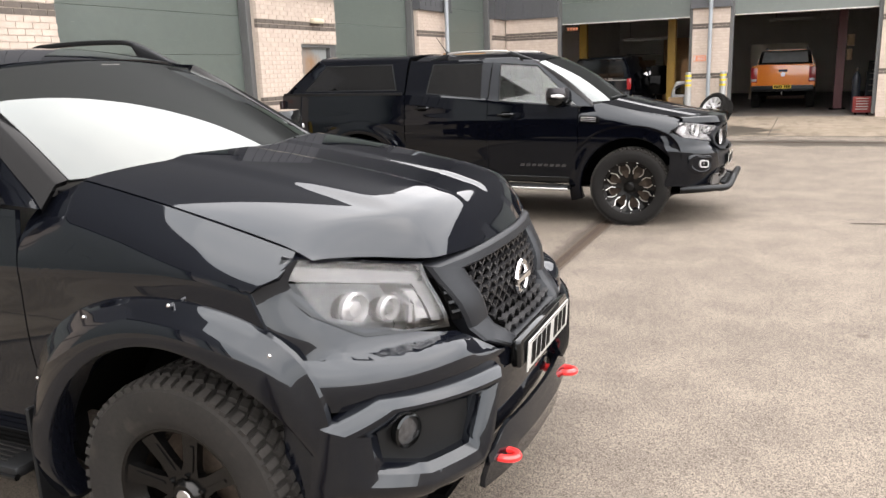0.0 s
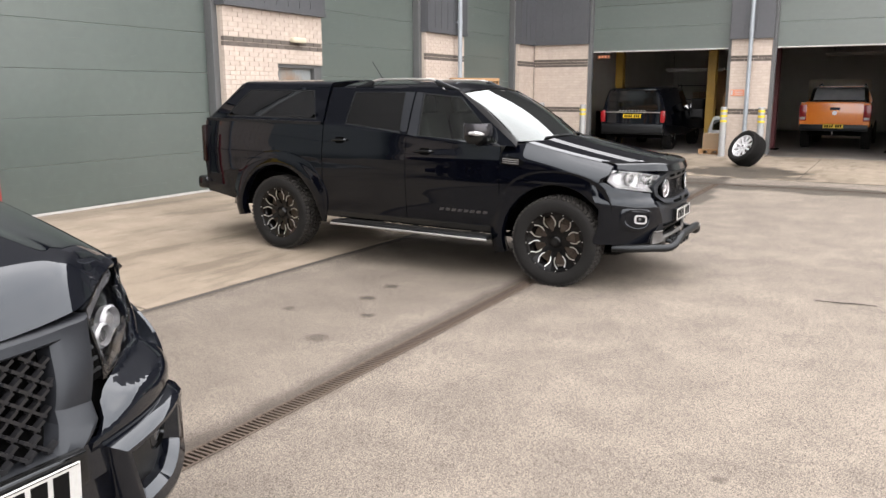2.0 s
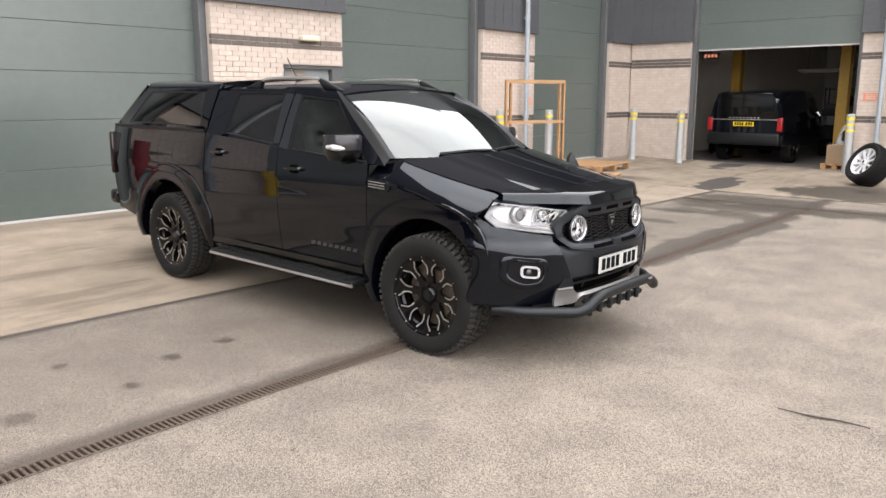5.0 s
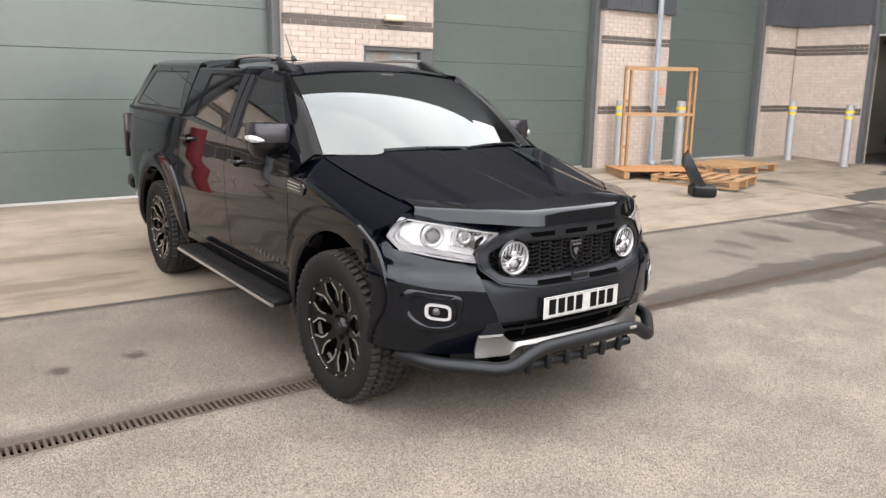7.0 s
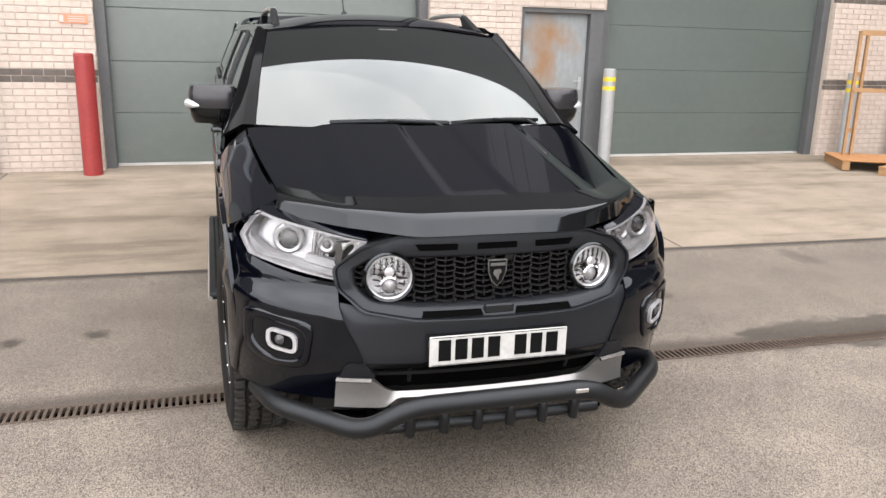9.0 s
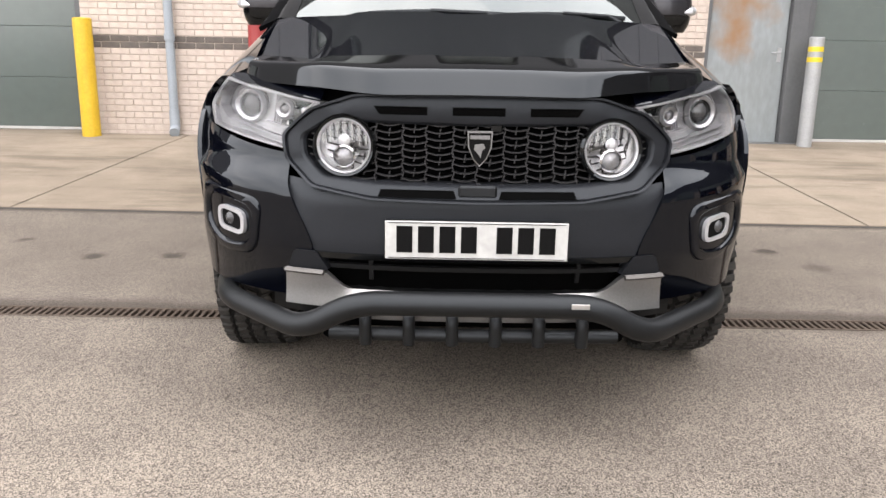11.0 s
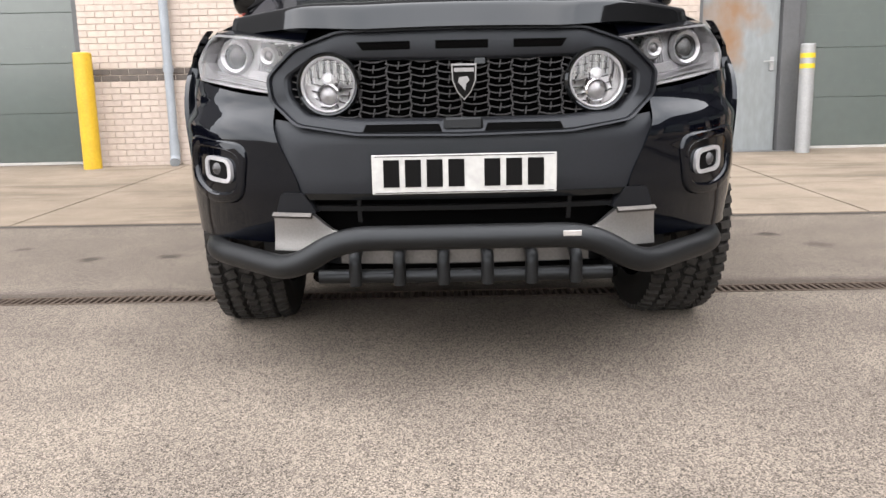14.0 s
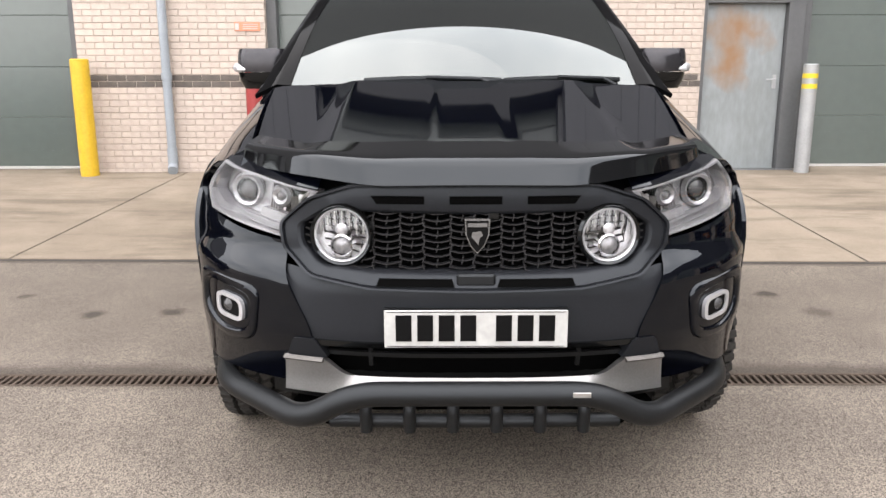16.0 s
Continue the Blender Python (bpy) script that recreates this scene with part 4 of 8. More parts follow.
def wheel(parent, m, r, w, rim, style, rubber=None, wall=None):
    """A wheel; its outer face looks along -y."""
    t = new("wheel")
    t.parent, t.matrix_basis, t.empty_display_size = parent, m, 0.1
    bm = bmesh.new()
    tyre_mesh(bm, r, w, rim)
    part("tyre", bm, wall or M_RUBBER, t, "black all-terrain tyre")
    bm = bmesh.new()
    tread_mesh(bm, r, w, 58)
    o = part("tread", bm, rubber or M_RUBBER, t, "tyre tread blocks", smooth=0)
    o["kind"] = "stuff"
    out = w * 0.46
    bm = bmesh.new()
    lathe(bm, [(rim - 0.006, -out), (rim - 0.03, -out + 0.03), (rim - 0.045, out - 0.06), (rim - 0.022, out - 0.025), (rim - 0.012, out - 0.004), (rim + 0.004, out),
               (rim + 0.006, out - 0.012), (rim - 0.012, out - 0.03), (rim - 0.02, 0), (rim - 0.006, -out)], 64)
    part("rim", bm, M_RIM if style != "silver" else M_WHEELSILVER, t)
    bm = bmesh.new()
    lathe(bm, [(0.0, -0.03), (rim - 0.05, -0.03), (rim - 0.05, -0.01), (0.0, -0.01)], 40)
    lathe(bm, [(0.0, 0.02), (rim * 0.62, 0.02), (rim * 0.62, -0.01), (0.0, -0.01)], 40)
    part("brake_disc", bm, M_IRON, t)
    n = 8 if style != "silver" else 10
    hubf = out - (0.055 if style == "split" else 0.035)

    def spoke_poly(kind):
        if kind == "silver":
            return [(0.028, 0.06), (0.020, 0.14), (0.024, rim - 0.015), (-0.024, rim - 0.015), (-0.020, 0.14), (-0.028, 0.06)]
        return [(0.036, 0.06), (0.026, 0.12), (0.030, rim - 0.018), (-0.030, rim - 0.018), (-0.026, 0.12), (-0.036, 0.06)]

    for s in range(n):
        turn = 2 * math.pi * (s + (0.5 if style == "paddle" else 0.0)) / n

        def f(a, b, d):
            dish = hubf + (out - 0.012 - hubf) * (max(0.0, b - 0.06) / (rim - 0.08)) ** 1.3 + d
            return (b * math.sin(turn) + a * math.cos(turn), -dish, b * math.cos(turn) - a * math.sin(turn))
        bm = bmesh.new()
        if style == "split":          # one eighth of the face round a petal-shaped opening
            h = [(0.012, 0.098), (0.031, 0.140), (0.046, 0.168), (0.050, 0.196), (0.031, 0.240), (0.0, 0.243)]
            g = [(0.027, 0.066), (0.058, 0.140), (0.0696, 0.168), (0.081, 0.196), (0.1025, 0.2475), (0.0, 0.268)]
            petal = h + [(-a, b) for a, b in h[-2::-1]]
            sector = g + [(-a, b) for a, b in g[-2::-1]]
            collar(bm, sector, petal, f, -0.026, 0.0)
            sp = part("spoke", bm, M_RIM, t, smooth=0)
            for sgn in (-1, 1):
                bm = bmesh.new()
                line = h[1:5]
                strip = [(sgn * a, b) for a, b in line] + [(sgn * (a + 0.0082), b + (0.004 if b > 0.2 else -0.001)) for a, b in line[::-1]]
                prism(bm, strip, f, -0.004, 0.0022)
                part("milled_edge", bm, M_MILLED, sp, "bright milled edge", smooth=0)
            continue
        prism(bm, spoke_poly(style), f, -0.028, 0.0)
        sp = part("spoke", bm, M_RIM if style != "silver" else M_WHEELSILVER, t, smooth=0)
        if style == "paddle":
            bm = bmesh.new()
            prism(bm, [(0.012, 0.09), (0.016, rim - 0.05), (0.004, rim - 0.05), (0.004, 0.09)], f, 0.0004, 0.004)
            part("rib", bm, M_RIM, sp, smooth=0)
    bm = bmesh.new()
    lathe(bm, [(0.0, hubf + 0.022), (0.042, hubf + 0.020), (0.052, hubf + 0.012), (0.058, hubf - 0.005), (0.088, hubf - 0.006), (0.092, hubf - 0.03), (0.0, hubf - 0.03)], 36)
    cap = part("hub_cap", bm, M_RIM if style != "silver" else M_WHEELSILVER, t)
    bm = bmesh.new()
    lathe(bm, [(0.0, 0.004), (0.026, 0.004), (0.028, 0.0)], 24, Matrix.Translation((0, -hubf - 0.02, 0)))
    part("emblem", bm, M_GLOSSPLASTIC if style != "paddle" else M_SATIN, cap)
    for s in range(6):
        a = 2 * math.pi * (s + 0.25) / 6
        bm = bmesh.new()
        lathe(bm, [(0.0, 0.012), (0.006, 0.012), (0.009, 0.006), (0.009, -0.006)], 6, Matrix.Translation((0.071 * math.sin(a), -hubf, 0.071 * math.cos(a))))
        part("wheel_nut", bm, M_RIM if style != "silver" else M_CHROME, t)
    if style == "split":
        for s in range(16):
            a = 2 * math.pi * (s + 0.5) / 16
            bm = bmesh.new()
            lathe(bm, [(0.0, 0.005), (0.0035, 0.004), (0.005, 0.0)], 8, Matrix.Translation(((rim - 0.010) * math.sin(a), -out + 0.006, (rim - 0.010) * math.cos(a))))
            part("rivet", bm, M_MILLED, t, "small bright rivet")
    return t


def flare(t, k, sg, xc, r0, r1, wide, a0, a1, material, studs=7, bolt=None):
    """A bolt-on wheel arch flare, with its round studs."""
    bm = bmesh.new()
    rings = []
    for a in span(a0, a1, 41):
        c, s = math.cos(radians(a)), math.sin(radians(a))
        rr = mix(r0 + 0.035, r1 + 0.035 * math.sin(radians(2 * a)) ** 2, ramp01(a0 - 12, a0 + 30, a))

        def at(r, y):
            return Vector((xc + r * c, sg * y, k.hub + r * s))
        body = k.side(xc + rr * c, min(k.hub + rr * s, k.belt(xc) - 0.02))
        out = mix(body + 0.012, wide, ramp01(a0 - 14, a0 + 60, a) * ramp01(a1 + 22, a1 - 22, a))
        rings.append([at(r0 + 0.002, out - 0.10), at(r0, out - 0.018), at(r0 + 0.008, out - 0.004), at(r0 + 0.022, out), at(mix(r0, rr, 0.55), mix(body, out, 0.93)),
                      at(mix(r0, rr, 0.66), mix(body, out, 0.72)), at(mix(r0, rr, 0.80), mix(body, out, 0.50)), at(rr - 0.004, body + 0.012), at(rr, body - 0.004), at(mix(r0, rr, 0.5), body - 0.06)])
    loft(bm, rings, True, True)
    fl = part("arch_flare", bm, material, t, smooth=40)
    for i in range(studs):
        a = radians(mix(a0 + 34, a1 - 12, i / (studs - 1)))
        rr = mix(r0, r1, 0.80) + 0.02
        x, z = xc + rr * math.cos(a), k.hub + rr * math.sin(a)
        bm = bmesh.new()
        body = k.side(x, min(z, k.belt(x) - 0.02))
        deg = math.degrees(a)
        yb = mix(body, mix(body + 0.012, wide, ramp01(a0 - 14, a0 + 60, deg) * ramp01(a1 + 22, a1 - 22, deg)), 0.47)
        lathe(bm, [(0.0, 0.004), (0.004, 0.0035), (0.0065, 0.0), (0.0065, -0.02)], 12, Matrix.Translation((x, sg * (yb + 0.004), z)) @ Matrix.Rotation(0 if sg < 0 else math.pi, 4, "Z"))
        part("stud", bm, bolt or M_CHROME, fl, "bolt head")
    return fl


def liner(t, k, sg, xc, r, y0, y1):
    # The liner's near-zero colour carries the shade inside the wheel arch.
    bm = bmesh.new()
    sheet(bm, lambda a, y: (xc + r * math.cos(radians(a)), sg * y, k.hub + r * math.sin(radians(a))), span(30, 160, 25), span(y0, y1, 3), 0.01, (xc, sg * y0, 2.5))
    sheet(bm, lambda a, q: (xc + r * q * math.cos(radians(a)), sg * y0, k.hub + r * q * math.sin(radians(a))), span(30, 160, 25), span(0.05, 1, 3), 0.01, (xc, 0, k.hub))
    part("wheel_arch_liner", bm, M_DARK, t, "wheel arch liner, near black with the arch's shade in its colour")


def body_sides(t, k, splits, sill, arches, paint):
    """Fenders, doors and bed sides on both flanks, with open shut lines between them."""
    a_front, split, a_rear, tail = splits
    for sg in (-1, 1):
        bm = bmesh.new()

        xe = lambda z: max(0.20, min(mix(0.47, 0.40, ramp01(0.98, 1.05, z)), k.fx(k.tip(z), z)))
        flank(bm, k, sg, a_front + 0.003, 0.46, lambda x: wheel_arch(k, x, k.axle, arches[0], sill), lambda x: k.edge(x) - 0.003, 60, 18, k.shoulder, ends=xe)
        part("front_wing", bm, paint, t)
        for x0, x1, name in ((split + 0.003, a_front - 0.003, "front_door"), (a_rear + 0.004, split - 0.003, "rear_door")):
            bm = bmesh.new()
            flank(bm, k, sg, x0, x1, lambda x: wheel_arch(k, x, -k.base, arches[1], sill), lambda x: k.belt(x), 26, 22)
            door = part(name, bm, paint, t)
            # the pull handle
            hx, hz = x0 + 0.22, k.belt(x0) - 0.15
            y = k.side(hx, hz)
            bm = bmesh.new()
            tube(bm, arc_points([(hx - 0.09, sg * (y - 0.01), hz - 0.004), (hx - 0.085, sg * (y + 0.032), hz - 0.002), (hx + 0.085, sg * (y + 0.032), hz + 0.004), (hx + 0.09, sg * (y - 0.01), hz + 0.006)], 0.03), 0.013, 10)
            part("handle", bm, M_GLOSSPLASTIC, door)
            # Flat near-black patch: the shade of the hollow behind the handle.
            bm = bmesh.new()
            prism(bm, rounded([(hx - 0.06, hz - 0.035), (hx + 0.06, hz - 0.035), (hx + 0.06, hz + 0.03), (hx - 0.06, hz + 0.03)], 0.03), lambda a, b, d: (a, sg * (k.side(a, b) + d), b), -0.004, 0.0015)
            part("handle_cup", bm, M_DARK, door)
        bm = bmesh.new()
        flank(bm, k, sg, tail, a_rear - 0.006, lambda x: wheel_arch(k, x, -k.base, arches[1], sill + 0.09 * ramp01(-k.base - 0.3, tail, x)), lambda x: k.belt(x), 60, 20)
        part("bed_side", bm, paint, t)
        bm = bmesh.new()
        box(bm, (mix(a_rear, a_front, 0.5), sg * 0.855, sill - 0.01), (a_front - a_rear, 0.05, 0.09), bevel=0.02)
        part("sill", bm, M_GLOSSPLASTIC, t)
        liner(t, k, sg, k.axle, arches[0] - 0.01, 0.58, 0.90)
        liner(t, k, sg, -k.base, arches[1] - 0.01, 0.58, 0.90)


def cab(t, k, rear_x, rear_pane, front_pane, split, rails, pillar_mat, paint):
    """Roof, windscreen, pillars, door frames, panes, wipers and the seats behind the glass."""
    bx, bz, tx, tz = k.screen
    top = k.roof - 0.07
    bm = bmesh.new()

    def rf(u, v):
        y = 0.64 * v
        x0 = k.glass(1.0, v).x - 0.004
        x = mix(x0, rear_x, u)
        return (x, y, k.roofz(x, y))
    sheet(bm, rf, span(0, 1, 30), span(-1, 1, 25), 0.02, (-1.9, 0, 0.5))
    part("roof", bm, paint, t)
    bm = bmesh.new()
    sheet(bm, lambda u, v: k.glass(u, v), span(0.0, 1.0, 16), span(-0.985, 0.985, 25), 0.005, (-2.0, 0, 0.9))
    ws = part("windscreen", bm, M_WINDSCREEN, t, "laminated windscreen that mirrors the sky")
    ws.visible_shadow = False
    # black band round the glass
    bm = bmesh.new()
    sheet(bm, lambda u, v: k.glass(u, v) + Vector((-0.004, 0, -0.006)), span(0.93, 1.0, 3), span(-0.985, 0.985, 25), 0.004, (-2.0, 0, 0.9))
    part("screen_band", bm, M_INK, t)
    bm = bmesh.new()
    sheet(bm, lambda u, v: k.glass(u, v) + Vector((-0.004, 0, -0.006)), span(0.0, 0.05, 3), span(-0.985, 0.985, 25), 0.004, (-2.0, 0, 0.9))
    part("screen_band", bm, M_INK, t)
    for sg in (-1, 1):
        rp, fp = rear_pane, front_pane
        f_outer = [(split + 0.004, k.belt(split) + 0.002), (split + 0.004, top), (fp[2][0] - 0.05, top - 0.018), (fp[3][0] + 0.16, k.belt(fp[3][0]) + 0.004)]
        r_outer = [(rear_x - 0.03, k.belt(rear_x) + 0.002), (rear_x - 0.02, top), (split - 0.004, top), (split - 0.004, k.belt(split) + 0.002)]
        for name, outer, pane, glassy in (("front_door_frame", f_outer, fp, M_SIDEGLASS), ("rear_door_frame", r_outer, rp, M_TINT)):
            bm = bmesh.new()
            side_ring(bm, k, sg, outer, pane)
            fr = part(name, bm, paint, t)
            bm = bmesh.new()
            side_pane(bm, k, sg, [(a + 0.0, b) for a, b in pane])
            g = part("window_pane", bm, glassy, fr, "dark tinted window" if glassy is M_TINT else "clear green-tinted window")
            g.visible_shadow = False
            bm = bmesh.new()
            inner = [(mix(sum(q[0] for q in pane) / 4, a, 0.965), mix(sum(q[1] for q in pane) / 4, b, 0.94)) for a, b in pane]
            side_ring(bm, k, sg, pane, inner, th=0.012, proud=-0.004)
            part("window_seal", bm, M_MATT, fr, "black rubber window seal")
        # windscreen pillar, between the glass and the door frame, and the roof's rail above the doors
        bm = bmesh.new()

        def pillar(u, v):
            a = k.glass(u, sg * 0.99)
            x = mix(f_outer[3][0] + 0.01, f_outer[2][0], u)
            z = mix(f_outer[3][1], f_outer[2][1], u)
            b = Vector((x, sg * k.side(x, z), z))
            e = a.lerp(b, 0.30) + Vector((0, sg * 0.016, 0.016))
            return a.lerp(e, v / 0.35) if v < 0.35 else e.lerp(b, (v - 0.35) / 0.65)
        sheet(bm, pillar, span(0, 1, 14), (0, 0.33, 0.37, 0.6, 0.8, 1), 0.02, (-1.5, 0, 1.2))
        part("windscreen_pillar", bm, pillar_mat, t)
        bm = bmesh.new()

        def cant(u, v):
            x = mix(f_outer[2][0] + 0.012, rear_x - 0.018, u)
            a = Vector((x, sg * 0.632, k.roofz(x, 0.632) + 0.001))
            z = top if u > 0.15 else mix(top - 0.03, top, u / 0.15)
            b = Vector((x, sg * k.side(x, z), z))
            mid = Vector((x, sg * (abs(b.y) - 0.006), a.z - 0.008))
            return a * (1 - v) ** 2 + mid * 2 * v * (1 - v) + b * v * v
        sheet(bm, cant, span(0, 1, 24), span(0, 1, 7), 0.02, (-1.9, 0, 1.2))
        part("roof_rail_panel", bm, paint, t)
        if rails:
            x0, x1, y, mt = rails
            def crest(x):
                s = min(1.0, max(0.0, (x - x0) / (x1 - x0)))
                return 0.006 + k.crest * (0.75 * ramp01(x1 + 0.03, x1 - 0.36, x) * ramp01(x0 - 0.03, x0 + 0.30, x) + 0.25 * math.sin(math.pi * s))

            def stretch(xa, xb, solid):
                """One length of the rail, either down to the roof or as a slim bar above it."""
                bm = bmesh.new()
                rings = []
                for x in span(xa, xb, 18):
                    z = k.roofz(x, y)
                    hi = z + crest(x)
                    cut = 1.0 if not solid else ramp01(0.78, 1.0, (x - xa) / (xb - xa))
                    lo = mix(z - 0.012, hi - 0.027, cut)
                    mid, hgt = (hi + lo) / 2, (hi - lo) / 2
                    ring = []
                    for q in range(16):
                        c, sn = math.cos(2 * math.pi * q / 16), math.sin(2 * math.pi * q / 16)
                        ring.append((x, sg * (y - 0.006 * (hi - z) / 0.06) + 0.021 * math.copysign(abs(c) ** 0.7, c), mid + hgt * math.copysign(abs(sn) ** 0.6, sn)))
                    rings.append(ring)
                loft(bm, rings)
                return bm
            rail = part("roof_rail", stretch(x1 - 0.27, x0 + 0.21, False), mt, t, "satin silver roof rail" if mt is M_SATIN else "black roof rail")
            for xa, xb in ((x1, x1 - 0.29), (x0, x0 + 0.23)):
                part("rail_foot", stretch(xa, xb, True), M_MATT, rail)
    # rear wall of the cab
    bm = bmesh.new()
    sheet(bm, lambda u, v: (rear_x - 0.02, mix(-0.86, 0.86, u) * mix(1.0, 0.73, v), mix(0.6, top, v)), span(0, 1, 4), span(0, 1, 4), 0.02, (-1.5, 0, 1.0))
    part("cab_back", bm, M_INTERIOR, t)
    # cowl and wipers
    bm = bmesh.new()
    sheet(bm, lambda u, v: Vector((k.glass(0, v).x + mix(-0.02, 0.10, u), 0.78 * v, bz - 0.012 - 0.02 * u - 0.02 * abs(v))), span(0, 1, 4), span(-1, 1, 15), 0.03, (-0.5, 0, 0))
    part("cowl", bm, M_MATT, t, "black plastic cowl")
    for y0, y1 in ((-0.42, 0.10), (0.16, 0.62)):
        w = new("wiper")
        w.parent, w.empty_display_size = t, 0.1

        def on_glass(u, y, up):
            v = y / k.pane(u)
            return k.glass(u, v) + Vector((0.5, 0, 0.85)) * up
        bm = bmesh.new()
        tube(bm, [on_glass(0.0, y1 + 0.02, 0.02) + Vector((0.05, 0, -0.015)), on_glass(0.012, y1 - 0.03, 0.026), on_glass(0.03, mix(y0, y1, 0.5), 0.022)], 0.008, 8)
        part("wiper_arm", bm, M_MATT, w)
        bm = bmesh.new()
        tube(bm, [on_glass(0.022 + 0.015 * math.sin(3.1 * q), mix(y0, y1 + 0.05, q), 0.012) for q in span(0, 1, 9)], 0.010, 6)
        part("wiper_blade", bm, M_MATT, w)
    # inside
    cabin = new("interior")
    cabin.parent, cabin.empty_display_size = t, 0.1
    bm = bmesh.new()
    box(bm, (-1.6, 0, 0.62), (2.0, 1.66, 0.10))
    box(bm, (0.10, 0, 0.74), (1.1, 1.10, 0.5))
    box(bm, (-0.56, 0, 0.92), (0.06, 1.62, 0.55))
    part("cabin_floor", bm, M_INTERIOR, cabin)
    bm = bmesh.new()
    sheet(bm, lambda u, v: (mix(bx - 0.08, bx - 0.62, u) - 0.12 * v * v, 0.80 * v, bz - 0.05 - 0.06 * u * u + 0.03 * math.exp(-((v + 0.45) / 0.22) ** 2) * u), span(0, 1, 8), span(-1, 1, 15), 0.25, (-0.8, 0, -3))
    part("dashboard", bm, M_INTERIOR, cabin, "dark dashboard")
    for y in (-0.37, 0.37):
        bm = bmesh.new()
        box(bm, (-1.32, y, 0.92), (0.52, 0.50, 0.16), bevel=0.06, seg=3)
        box(bm, (-1.62, y, 1.22), (0.17, 0.48, 0.60), Matrix.Rotation(radians(-14), 3, "Y"), bevel=0.07, seg=3)
        box(bm, (-1.73, y, 1.60), (0.10, 0.26, 0.18), Matrix.Rotation(radians(-10), 3, "Y"), bevel=0.04, seg=3)
        part("front_seat", bm, M_INTERIOR, cabin, "dark front seat with headrest")
    bm = bmesh.new()
    box(bm, (-2.42, 0, 1.18), (0.16, 1.34, 0.62), Matrix.Rotation(radians(-10), 3, "Y"), bevel=0.06, seg=3)
    for y in (-0.42, 0, 0.42):
        box(bm, (-2.46, y, 1.55), (0.09, 0.24, 0.16), bevel=0.04, seg=3)
    part("rear_bench", bm, M_INTERIOR, cabin, "dark rear bench")
    bm = bmesh.new()
    c, tilt = Vector((bx - 0.72, -0.37, bz - 0.10)), Matrix.Rotation(radians(-25), 3, "Y")
    tube(bm, [c + tilt @ Vector((0, 0.185 * math.cos(q), 0.185 * math.sin(q))) for q in span(0, 2 * math.pi, 33)], 0.015, 8)
    for q in (90, 210, 330):
        tube(bm, [c + Vector((0.03, 0, 0)), c + tilt @ Vector((0, 0.18 * math.sin(radians(q)), -0.18 * math.cos(radians(q))))], 0.014, 6)
    part("steering_wheel", bm, M_INTERIOR, cabin)
    bm = bmesh.new()
    box(bm, k.glass(0.86, 0) + Vector((-0.10, 0, -0.03)), (0.03, 0.25, 0.08), bevel=0.012, seg=2)
    box(bm, k.glass(0.93, 0) + Vector((-0.06, 0, -0.02)), (0.10, 0.12, 0.06), bevel=0.012, seg=2)
    part("interior_mirror", bm, M_INTERIOR, cabin)


def mirror(t, k, sg, x, z, cap_material):
    """A door mirror: lower shell, cap, glass, indicator and foot."""
    y = k.side(x, z - 0.06)
    mt = new("door_mirror")
    mt.parent, mt.empty_display_size = t, 0.1
    cy = y + 0.066

    def shell(bm, z0, z1, grow):
        rings = []
        for q in span(0, 1, 9):
            zz = mix(z0, z1, q)
            e = (zz - z) / 0.105
            s = max(0.15, 1 - 0.35 * abs(e) ** 3) + grow
            ring = []
            for a in range(20):
                c, sn = math.cos(2 * math.pi * a / 20), math.sin(2 * math.pi * a / 20)
                px = 0.125 * s * (abs(c) ** 0.62) * (1 if c > 0 else -0.72)
                py = 0.118 * (s ** 0.5) * math.copysign(abs(sn) ** 0.6, sn)
                ring.append((x + px - 0.02 * (py / 0.13), sg * (cy + py), zz))
            rings.append(ring)
        return loft(bm, rings)
    bm = bmesh.new()
    shell(bm, z - 0.105, z - 0.03, -0.02)
    part("lower_shell", bm, M_GLOSSPLASTIC, mt)
    bm = bmesh.new()
    shell(bm, z - 0.028, z + 0.078, 0.0)
    part("cap", bm, cap_material, mt, "dark mirror cap")
    bm = bmesh.new()
    tube(bm, [(x + 0.104, sg * (cy + 0.060), z - 0.016), (x + 0.086, sg * (cy + 0.092), z - 0.012), (x + 0.046, sg * (cy + 0.116), z - 0.008), (x - 0.02, sg * (cy + 0.122), z - 0.006)], [0.006, 0.018, 0.022, 0.012], 10)
    part("indicator", bm, M_REFLECTOR, mt, "clear indicator lens")
    bm = bmesh.new()
    box(bm, (x - 0.089, sg * cy, z + 0.005), (0.006, 0.18, 0.13), bevel=0.002)
    part("mirror_glass", bm, M_CHROME, mt, "mirror glass")
    bm = bmesh.new()
    tube(bm, [(x + 0.01, sg * (y - 0.02), z - 0.11), (x, sg * (y + 0.07), z - 0.085)], [0.045, 0.035], 10)
    part("foot", bm, M_MATT, mt)


